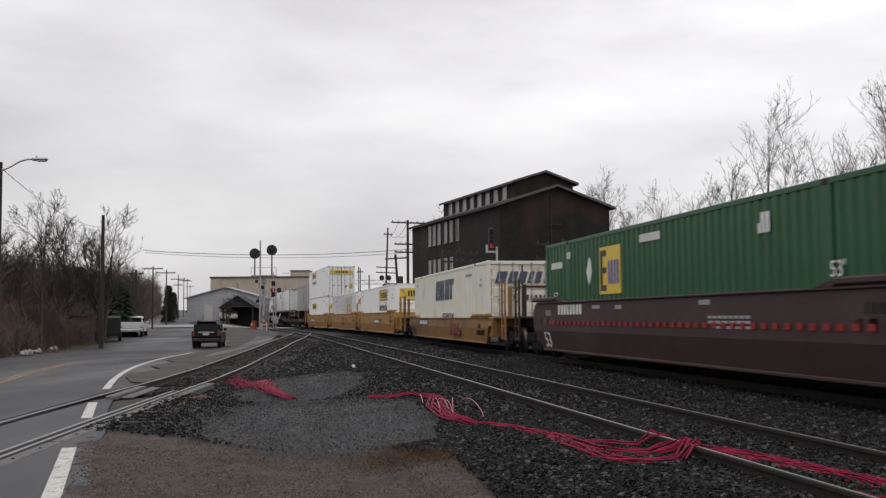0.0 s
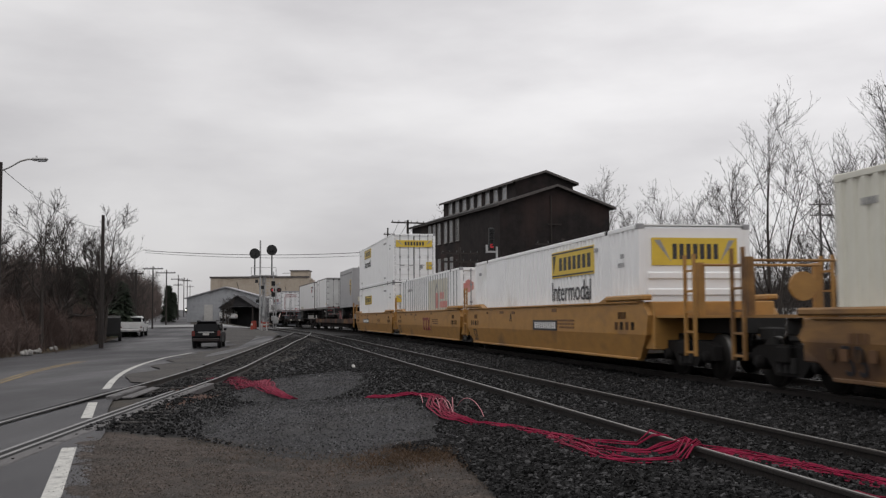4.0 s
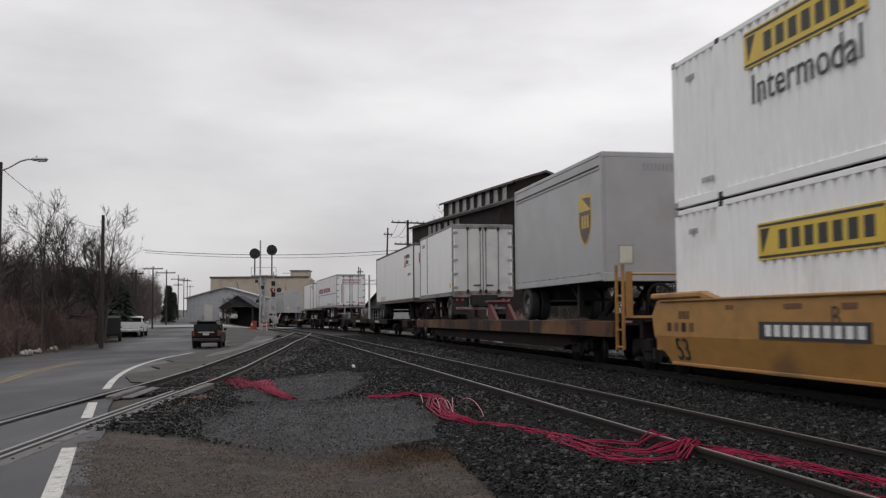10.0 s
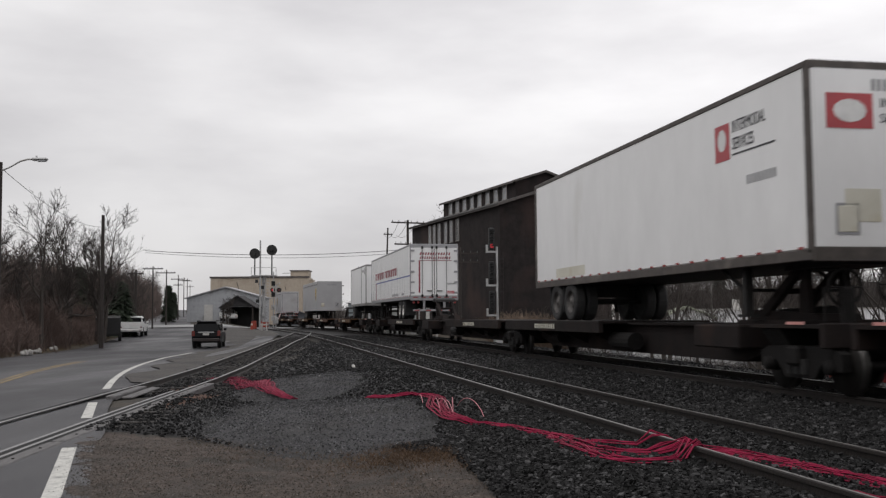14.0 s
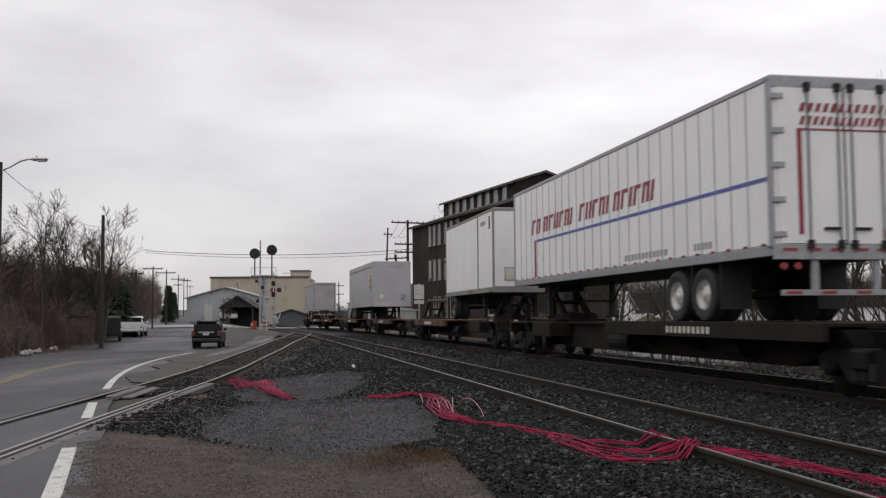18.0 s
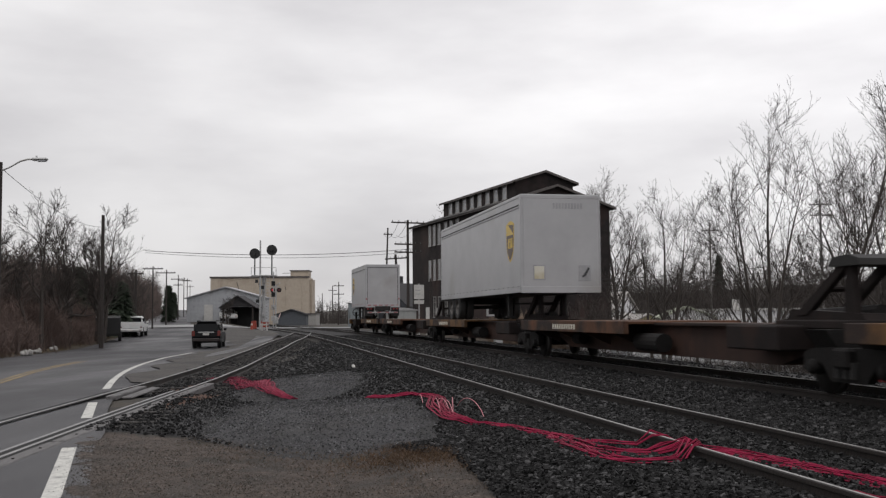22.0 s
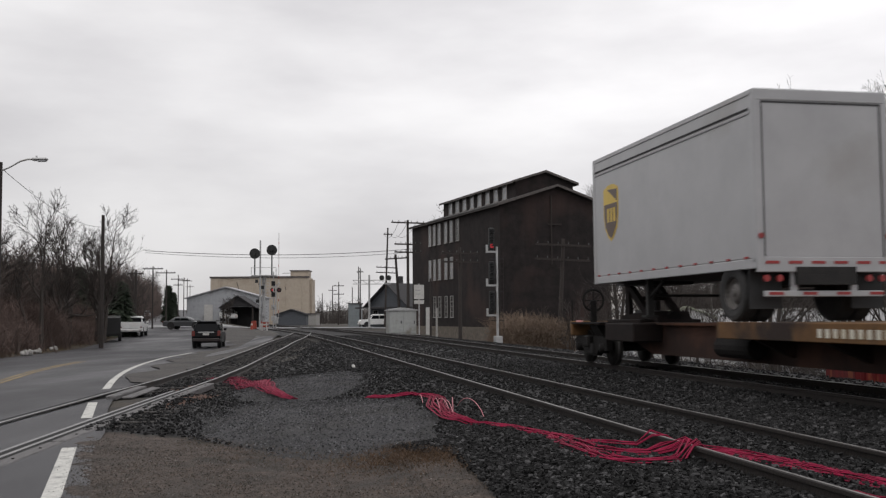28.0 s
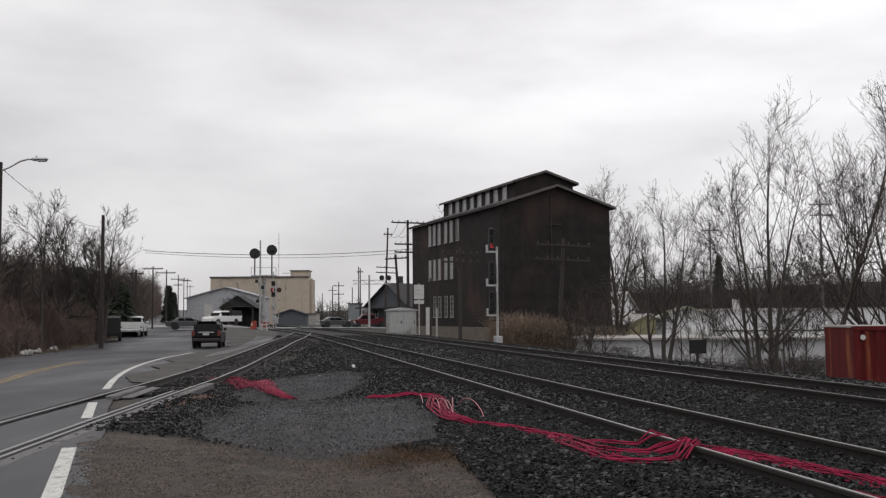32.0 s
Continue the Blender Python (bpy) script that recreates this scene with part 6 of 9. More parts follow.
t = thing("white_warehouse", "white warehouse with flat roof beyond the low building", "building", pose(east(1235, 96), 96, -2.0, rz=-6.0))
part("wall", B(0, 11.5, 0, 14, -0.8, 3.6), M_white_wall, t)
part("roof_slab", B(-0.2, 11.7, -0.2, 14.2, 3.6, 3.8), M_frame, t)
part("vent", B(3.6, 4.2, 2, 2.6, 3.8, 4.7), M_frame, t)
part("wall_band", B(0, 11.5, -0.04, 0, 1.6, 1.75), M_trim, t)
t = gabled("white_store", "white gabled store with pale green roof edge", east(1172, 92), 92, 4.4, 10, 3.0, 3.9, -2.0, M_white_wall, mat("pale green roof", (0.42, 0.45, 0.34), None, 3, 0.7), rz=-8.0)
for x in (0.7, 2.7):
    part("door", B(x, x + 1.1, -0.05, 0, -0.4, 1.6), M_frame, t)
t = gabled("pale_house", "pale house with grey roof among trees", east(1088, 120), 120, 7, 9, 3.6, 5.6, -1.6, M_white_wall, M_rust_roof, rz=60)
for x in (1.0, 3.2, 5.2):
    window(t, pose(x, -0.02, 1.2), 0.9, 1.2, M_dark_glass)
t = gabled("yellow_house", "small house with pale yellow front", east(1112, 108), 108, 4.5, 8, 2.0, 3.0, -1.7, mat("pale yellow siding", (0.42, 0.38, 0.22), None, 3, 0.8), M_rust_roof, rz=10)
for k in range(7):
    u = 1290 + 52 * k
    b = thing("far_building", "pale low industrial building in the distance", "building", pose(east(u, 125 + 6 * (k % 3)), 125 + 6 * (k % 3), -1.6))
    part("wall", B(0, 5.2, 0, 8, -0.5, 3.4 - 0.5 * (k % 2)), M_white_wall, b)
    part("roof_slab", B(-0.2, 5.4, -0.2, 8.2, 3.4 - 0.5 * (k % 2), 3.6 - 0.5 * (k % 2)), M_rust_roof, b)

# rusty red container beside the track
t = thing("rusty_container", "rusty red steel container with pale dusty roof", "container", pose(11.02, 27.0, -1.62, rz=-2.0))
me = mesh_of("side_sheet", corrugated(5.8, 0.16, 2.4, 0.036, 0.28), M_rust_red)
shared("side_sheet", me, t, pose(3.03, 0.02, 0, rz=90))
part("inner_box", B(0.05, 6.0, 0.08, 2.4, 0.05, 2.45), M_rust_red, t)
for x in (0.0, 5.9):
    part("corner_post", B(x, x + 0.16, 0, 0.16, 0, 2.5, bevel=0.01), M_rust_red, t)
part("top_rail", B(0, 6.06, -0.01, 0.08, 2.38, 2.5, bevel=0.01), M_rust_red, t)
part("bottom_rail", B(0, 6.06, 0, 0.08, 0, 0.16, bevel=0.01), M_rust_red, t)
part("roof_sheet", B(0.02, 6.04, 0.02, 2.42, 2.46, 2.515), M_rust_roof, t)
part("label", R((0.25, -0.012, 2.2), (0.25, 0.02, 2.2), 0.07, n=14), M_frame, t)


# ---------------------------------------------------------------- poles, signals, wires
M_insul = mat("dark glass insulator", (0.06, 0.062, 0.062), (0.03, 0.03, 0.03), 6, 0.3)
M_pole_grey = mat("pale grey pole", (0.16, 0.15, 0.145), (0.1, 0.095, 0.09), 8, 0.9, stretch=(3, 3, 0.5))


def pole(x, y, z0, z1, arms=(), label="dark wooden utility pole with crossarms", lean=0.0, rz=0.0, r=0.15, insul=True, wood=None):
    t = thing("utility_pole", label, "utility pole", pose(x, y, z0, 0, lean, rz), group="utility poles")
    h = z1 - z0
    part("shaft", R((0, 0, -0.4), (0, 0, h), r, r * 0.68, n=10), wood or M_pole, t)
    for za, w in arms:
        a = part("crossarm", B(-w / 2, w / 2, -0.17, -0.06, za - z0 - 0.06, za - z0 + 0.06), wood or M_pole, t)
        if insul:
            for k in range(6):
                xx = -w / 2 + 0.12 + (w - 0.24) * k / 5
                part("insulator", R((xx, -0.12, za - z0 + 0.06), (xx, -0.12, za - z0 + 0.2), 0.03, n=6), M_insul, a)
    return t


def wire(name, p, q, sag, label, r=0.012):
    pts = [Vector(p).lerp(Vector(q), k / 14) - Vector((0, 0, sag * 4 * (k / 14) * (1 - k / 14))) for k in range(15)]
    verts, faces = [], []
    for i, p in enumerate(pts):
        d = (pts[min(14, i + 1)] - pts[max(0, i - 1)]).normalized()
        u = d.cross(Vector((0, 0, 1))).normalized()
        v = u.cross(d)
        verts += [tuple(p + (u * math.cos(1.571 * k) + v * math.sin(1.571 * k)) * r) for k in range(4)]
    for i in range(14):
        faces += [(4 * i + k, 4 * i + (k + 1) % 4, 4 * i + 4 + (k + 1) % 4, 4 * i + 4 + k) for k in range(4)]
    me = bpy.data.meshes.new(name)
    me.from_pydata(verts, [], faces)
    me.materials.append(M_black)
    return tagged(new(name, me), label, "wire")


pole(-3.1, 88, -0.5, 9.75, ((9.5, 3.2), (7.6, 2.6), (6.9, 2.6)), rz=25)
pole(-3.9, 92, -0.5, 7.0, ((6.6, 2.2),), rz=25, lean=-4)
pole(-7.9, 135, -0.2, 13.3, ((12.4, 1.2), (7.9, 3.0), (7.2, 3.0)), rz=20, lean=2)
pole(east(637, 150), 150, 0, 8.6, ((8.0, 1.0),), r=0.12)
pole(east(634, 158), 158, 0, 9.2, (), r=0.1)
pole(east(599, 190), 190, 0.2, 8.0, ((7.2, 2.0), (5.6, 2.0)), r=0.12)
pole(east(588, 230), 230, 0.4, 8.5, ((7.4, 2.0),), r=0.14)
pole(east(570, 260), 260, 0.5, 7.5, (), r=0.14)
pole(east(623, 175), 175, 0.1, 6.5, (), r=0.1)
pole(1.25, 75, -0.6, 6.4, ((5.95, 3.0), (5.3, 3.0)), label="old wooden line pole with crossarms before the mill", rz=20)
pole(-1.0, 78, -0.6, 4.2, (), r=0.1, label="short dark wooden post before the mill")
pole(east(987, 62), 62, -1.2, 6.0, ((5.6, 3.4), (4.7, 3.4)), lean=3, label="leaning wooden line pole before the mill")
pole(east(1258, 95), 95, -1.6, 9.8, ((9.2, 1.6),), r=0.1, wood=M_pole_grey, label="pale grey utility pole with one crossarm")
pole(east(1455, 95), 95, -1.6, 12.2, ((11.6, 2.2), (10.6, 2.2)), r=0.13, wood=M_pole_grey, label="pale grey utility pole with short crossarms")
pole(-22.5, 66, -0.7, 8.1, (), label="bare dark wooden pole at the roadside")
pole(-29.2, 95, -0.4, 5.9, ((5.5, 1.6),))
pole(east(270, 118), 118, 0, 7.4, ((7.1, 2.4),), r=0.1)
pole(east(294, 131), 131, 0.3, 7.6, ((7.2, 2.4),), r=0.1)
pole(east(315, 170), 170, 0.8, 8.6, ((7.9, 2.4), (6.9, 1.6)), r=0.1)
pole(east(325, 205), 205, 1.4, 9.6, ((9.0, 2.4),), r=0.1)
pole(east(331, 245), 245, 2.0, 11.0, ((10.4, 2.4),), r=0.1)
pole(east(336, 290), 290, 2.6, 11.0, ((10.4, 2.4),), r=0.1)
wire("overhead_wire", (-31, 104, 8.3), (4, 118, 10.0), 0.9, "thin overhead wire crossing the street", 0.03)
wire("overhead_wire", (-31, 104, 8.1), (4, 118, 9.7), 1.0, "thin overhead wire crossing the street", 0.02)
wire("overhead_wire", (-14.6, 33, 6.2), (-22.5, 66, 7.3), 0.5, "thin drooping wire from the street lamp", 0.012)
for k in range(3):
    wire("overhead_wire", (east(1060, 66), 66, 3.6 - 0.25 * k), (20, 24, 3.9 - 0.3 * k), 0.35, "thin line wire beside the track", 0.014)
for k in range(3):
    wire("overhead_wire", (-3.1 + 0.8 * k - 0.8, 88, 9.6), (-7.9 + 0.8 * k, 135, 12.3), 0.8, "thin line wire between poles", 0.02)

# street lamp
t = thing("street_lamp", "cobra head street lamp on a dark wooden pole", "street lamp", pose(-14.75, 33, -0.7))
part("pole", R((0, 0, -0.3), (0, 0, 7.15), 0.15, 0.12, n=12), M_pole, t)
bm = bmesh.new()
pts = [(0.05, 0, 6.85), (0.35, 0, 6.97), (0.7, 0, 7.17), (0.95, 0, 7.24), (1.15, 0, 7.24)]
for a, b in zip(pts, pts[1:]):
    rod(bm, a, b, 0.03, n=8)
part("arm", bm, M_silver, t)
bm = B(1.1, 1.62, -0.11, 0.11, 7.19, 7.29, bevel=0.04)
head = part("lamp_head", bm, M_silver, t)
part("lens", B(1.3, 1.56, -0.08, 0.08, 7.16, 7.195), M_sky_glass, head)
part("photocell", R((1.25, 0, 7.29), (1.25, 0, 7.36), 0.03), M_silver, head)

# tall colour light signal by the main track
t = thing("railway_signal", "tall silver signal mast with three black light heads", "railway signal", pose(2.8, 52, -0.42, rz=10))
part("base", B(-0.32, 0.32, -0.32, 0.32, -0.3, 0.22, bevel=0.03), M_concrete, t)
part("junction_box", B(-0.18, 0.22, -0.2, 0.2, 0.22, 0.62, bevel=0.02), M_silver, t)
part("mast", R((0, 0, 0.2), (0, 0, 5.25), 0.065, 0.055, n=10), M_silver, t)
for z, lit in ((5.3, True), (3.55, False), (2.0, False)):
    bk = part("bracket", B(-0.55, 0.05, -0.05, 0.05, z - 0.36, z - 0.26), M_silver, t)
    part("bracket_arm", B(-0.58, -0.48, -0.05, 0.05, z - 0.36, z + 0.05), M_silver, bk)
    hd = part("signal_head", B(-0.42, -0.14, -0.08, 0.14, z - 0.22, z + 0.95, bevel=0.05), M_black, t)
    for k in range(3):
        zz = z - 0.02 + 0.36 * k
        on = lit and k == 0
        part("lens", R((-0.28, -0.1, zz), (-0.28, -0.07, zz), 0.10, n=14), M_red_lamp if on else (M_black), hd)
        part("hood", P([(-0.40, zz - 0.02), (-0.16, zz - 0.02), (-0.16, zz + 0.13), (-0.40, zz + 0.13), (-0.40, zz + 0.11), (-0.18, zz + 0.11)], "y", -0.28, -0.08), M_black, hd)
for z in (4.6, 2.9, 1.4):
    part("step", B(-0.35, 0.35, -0.02, 0.02, z, z + 0.04), M_black, t)
bm = bmesh.new()
for dx in (0.14, 0.36):
    box(bm, dx - 0.008, dx + 0.008, 0.1, 0.12, 0.5, 5.0)
for k in range(14):
    box(bm, 0.14, 0.36, 0.1, 0.12, 0.6 + 0.32 * k, 0.612 + 0.32 * k)
part("ladder", bm, M_pole, t)

# two-disc signal mast by the crossing
t = thing("railway_signal", "silver bracket signal mast with two round black discs", "railway signal", pose(-21.3, 117, -0.2))
part("mast", R((-0.1, 0, -0.3), (-0.1, 0, 10.5), 0.13, 0.09, n=10), M_silver, t)
part("mast", R((0.25, 0.4, -0.3), (0.25, 0.4, 6.4), 0.2, 0.2, n=10), M_silver, t)
part("platform", B(-1.1, 1.8, -0.3, 0.9, 6.3, 6.42), M_silver, t)
for x, z in ((-0.75, 8.95), (1.25, 9.35)):
    st = part("signal_post", R((x, 0, 6.3), (x, 0, z - 0.3), 0.08, n=8), M_black, t)
    d = part("disc", R((x, -0.1, z), (x, -0.04, z), 0.62, n=32), M_black, t)
    part("hood", R((x, -0.4, z), (x, -0.1, z), 0.14, n=12), M_black, d)
    part("light_unit", B(x - 0.18, x + 0.18, -0.05, 0.35, z - 0.22, z + 0.22, bevel=0.04), M_black, d)
for sx in (-1.1, 1.8):
    part("railing", R((sx, -0.3, 6.4), (sx, -0.3, 7.3), 0.03), M_silver, t)
part("railing", R((-1.1, -0.3, 7.3), (1.8, -0.3, 7.3), 0.03), M_silver, t)
bm = bmesh.new()
for dx in (0.6, 0.95):
    box(bm, dx - 0.02, dx + 0.02, 0.0, 0.04, 0, 6.3)
for k in range(17):
    box(bm, 0.6, 0.95, 0.0, 0.04, 0.3 + 0.35 * k, 0.34 + 0.35 * k)
part("ladder", bm, M_silver, t)
for z, dx in ((1.6, 0.3), (3.2, -0.4), (4.8, 0.2), (5.5, -0.5)):
    part("cable_box", B(dx - 0.16, dx + 0.16, -0.2, 0.1, z, z + 0.4, bevel=0.03), M_black if z > 3 else M_silver, t)

# crossing flashers and gate
xing = thing("crossing_signal", "level crossing signal with red flashers and raised gate", "crossing signal", pose(-20.4, 122, -0.1, rz=8))
part("post", R((0, 0, -0.3), (0, 0, 5.2), 0.09, n=10), M_silver, xing)
for sx in (-0.38, 0.38):
    d = part("flasher_disc", R((sx, -0.16, 4.7), (sx, -0.12, 4.7), 0.29, n=20), M_black, xing)
    part("flasher_lens", R((sx, -0.2, 4.7), (sx, -0.165, 4.7), 0.15, n=16), M_red_lamp if sx < 0 else M_red_dim, d)
    part("flasher_hood", R((sx, -0.12, 4.7), (sx, 0.1, 4.7), 0.14, n=12), M_black, d)
part("flasher_arm", B(-0.4, 0.4, -0.1, -0.04, 4.66, 4.74), M_silver, xing)
part("crossbuck", P([(-0.55, 4.95), (-0.45, 4.85), (0.55, 5.55), (0.45, 5.65)], "y", 0.1, 0.13), M_silver, xing)
part("crossbuck", P([(0.55, 4.95), (0.45, 4.85), (-0.55, 5.55), (-0.45, 5.65)], "y", 0.14, 0.17), M_silver, xing)
part("gate_machine", B(-0.3, 0.3, -0.3, 0.3, 0.6, 1.4, bevel=0.04), M_silver, xing)
bm = bmesh.new()
for k in range(15):
    box(bm, 0.30, 0.36, 0.7 * k, 0.7 * k + 0.69, -0.05, 0.05)
gate_arm = part("gate_arm", bm, M_frame, xing, "slim white gate arm")
for k in range(1, 15, 2):
    part("gate_band", B(0.296, 0.364, 0.7 * k, 0.7 * k + 0.35, -0.054, 0.054), M_orange, gate_arm)
gate_arm.matrix_basis = pose(0, 0, 1.2, 90)

# silver cantilever mast past the crossing
t = thing("signal_cantilever", "silver cantilever mast with lattice arm beside the tracks", "railway signal", pose(east(653, 128), 128, -0.3, rz=8))
part("mast", R((0, 0, -0.3), (0, 0, 6.9), 0.14, 0.12, n=10), M_silver, t)
part("base", B(-0.35, 0.35, -0.35, 0.35, -0.3, 0.3, bevel=0.03), M_concrete, t)
for z in (5.75, 6.25):
    part("arm_chord", R((-2.1, 0, z), (2.8, 0, z), 0.045), M_silver, t)
for k in range(8):
    xa = -2.1 + 0.61 * k
    part("lattice_bar", R((xa, 0, 5.75 if k % 2 else 6.25), (xa + 0.61, 0, 6.25 if k % 2 else 5.75), 0.03), M_silver, t)
for xa in (1.6, 2.5):
    part("signal_head", R((xa, -0.2, 6.55), (xa, -0.1, 6.55), 0.32, n=18), M_black, t)
    part("head_post", R((xa, 0, 6.2), (xa, 0, 6.6), 0.05), M_silver, t)
# second mast and instrument cases by the crossing
t = thing("relay_post", "grey post with relay cases by the crossing", "post", pose(-20.1, 118.5, -0.2))
part("post", R((0, 0, -0.3), (0, 0, 6.9), 0.07, n=8), M_silver, t)
for z in (1.1, 2.4, 3.9, 5.2):
    part("relay_case", B(-0.22, 0.22, -0.25, 0.05, z, z + 0.55, bevel=0.03), M_silver if z < 3 else M_black, t)
# orange barrels round the works by the crossing
for x, y in ((-22.6, 120.0), (-22.0, 121.5)):
    t = thing("traffic_barrel", "orange and white traffic barrel on the gravel", "traffic barrel", pose(x, y, ground_z(x, y) + 0.05), group="barrels by the crossing")
    part("drum", R((0, 0, 0.0), (0, 0, 1.0), 0.28, 0.24, n=16), M_orange, t)
    part("base", R((0, 0, 0.0), (0, 0, 0.08), 0.36, 0.34, n=16), M_seal, t)
    for z in (0.35, 0.7):
        part("reflective_band", R((0, 0, z), (0, 0, z + 0.14), 0.278 - 0.04 * z, 0.272 - 0.04 * z, n=16), M_frame, t)

# cones and small signs
for x, y in ((-21.6, 113),):
    t = thing("traffic_cone", "orange traffic cone with white collar on asphalt", "traffic cone", pose(x, y, ground_z(x, y) + 0.02), group="cones by the crossing")
    part("base", B(-0.22, 0.22, -0.22, 0.22, 0, 0.05), M_orange, t)
    part("cone", R((0, 0, 0.04), (0, 0, 0.95), 0.17, 0.04, n=14), M_orange, t)
    part("collar", R((0, 0, 0.5), (0, 0, 0.7), 0.115, 0.085, n=14), M_frame, t)
t = thing("road_barrier", "striped barrier board by the crossing", "barrier", pose(-18.9, 106, ground_z(-18.9, 106)))
for x in (-0.25, 0.25):
    part("leg", B(x - 0.05, x + 0.05, -0.3, 0.3, 0, 0.9), M_frame, t)
part("board", B(-0.4, 0.4, -0.06, 0.0, 0.4, 0.95), M_orange, t)
part("board_stripe", B(-0.4, 0.4, -0.066, 0.0, 0.6, 0.75), M_frame, t)
t = thing("pole_sign", "white notice board on a post by the track", "sign", pose(east(741, 84), 84, -0.4))
part("post", B(-0.05, 0.05, 0, 0.08, 0, 4.4), M_silver, t)
part("board", B(-0.42, 0.42, -0.05, 0.0, 3.1, 4.3), M_frame, t)
part("text_bars", end_bars(bmesh.new(), -0.3, 0.3, 3.5, 3.56, 1, -0.05), M_grey_ink, t)
part("text_bars", end_bars(bmesh.new(), -0.3, 0.3, 3.8, 3.86, 1, -0.05), M_grey_ink, t)
part("lower_board", B(-0.42, 0.42, -0.05, 0.0, 2.7, 3.0), M_frame, t)
t = thing("track_sign", "dark square board on a post beside the track", "sign", pose(10.1, 40, -1.4))
part("post", B(-0.05, 0.05, 0, 0.08, -0.3, 1.5), M_pole, t)
part("board", B(-0.34, 0.34, -0.06, -0.01, 1.08, 1.62), M_black, t)
t = thing("marker_post", "short pale concrete post beside the track", "post", pose(east(772, 88), 88, -0.4))
part("shaft", B(-0.09, 0.09, -0.09, 0.09, -0.2, 2.4), M_concrete, t)


# ---------------------------------------------------------------- road vehicles
M_car_black = mat("glossy black car paint", (0.006, 0.006, 0.007), (0.004, 0.004, 0.005), 3, 0.35, spec=0.12)
M_car_white = mat("white truck paint", (0.72, 0.72, 0.71), (0.62, 0.62, 0.61), 3, 0.3)
M_car_grey = mat("grey car paint", (0.09, 0.093, 0.097), (0.07, 0.073, 0.077), 3, 0.28, 0.3)
M_car_red = mat("dark red truck paint", (0.10, 0.012, 0.016), (0.08, 0.011, 0.014), 3, 0.28)
M_car_trim = mat("dull red brown bumper", (0.017, 0.010, 0.0095), None, 4, 0.5)
M_car_glass = mat("tinted car glass", (0.010, 0.011, 0.012), None, 2, 0.2, spec=0.12)
M_tail = mat("tail lamp plastic", (0.13, 0.02, 0.016), None, 4, 0.25)
M_tail_clear = mat("pale lamp plastic", (0.65, 0.55, 0.5), None, 4, 0.25)
M_headlamp = mat("lit headlamp", (0.8, 0.8, 0.75), None, 4, 0.2, glow=(1.0, 0.93, 0.8, 5.0))
WHEEL_CAR = (mesh_of("tyre", lathe([(0.2, -0.1), (0.3, -0.12), (0.35, -0.09), (0.35, 0.09), (0.3, 0.12), (0.2, 0.1)], 22), M_tyre), mesh_of("rim", lathe([(0.21, -0.11), (0.19, -0.05), (0.08, -0.07), (0.01, -0.08)], 18), M_silver))


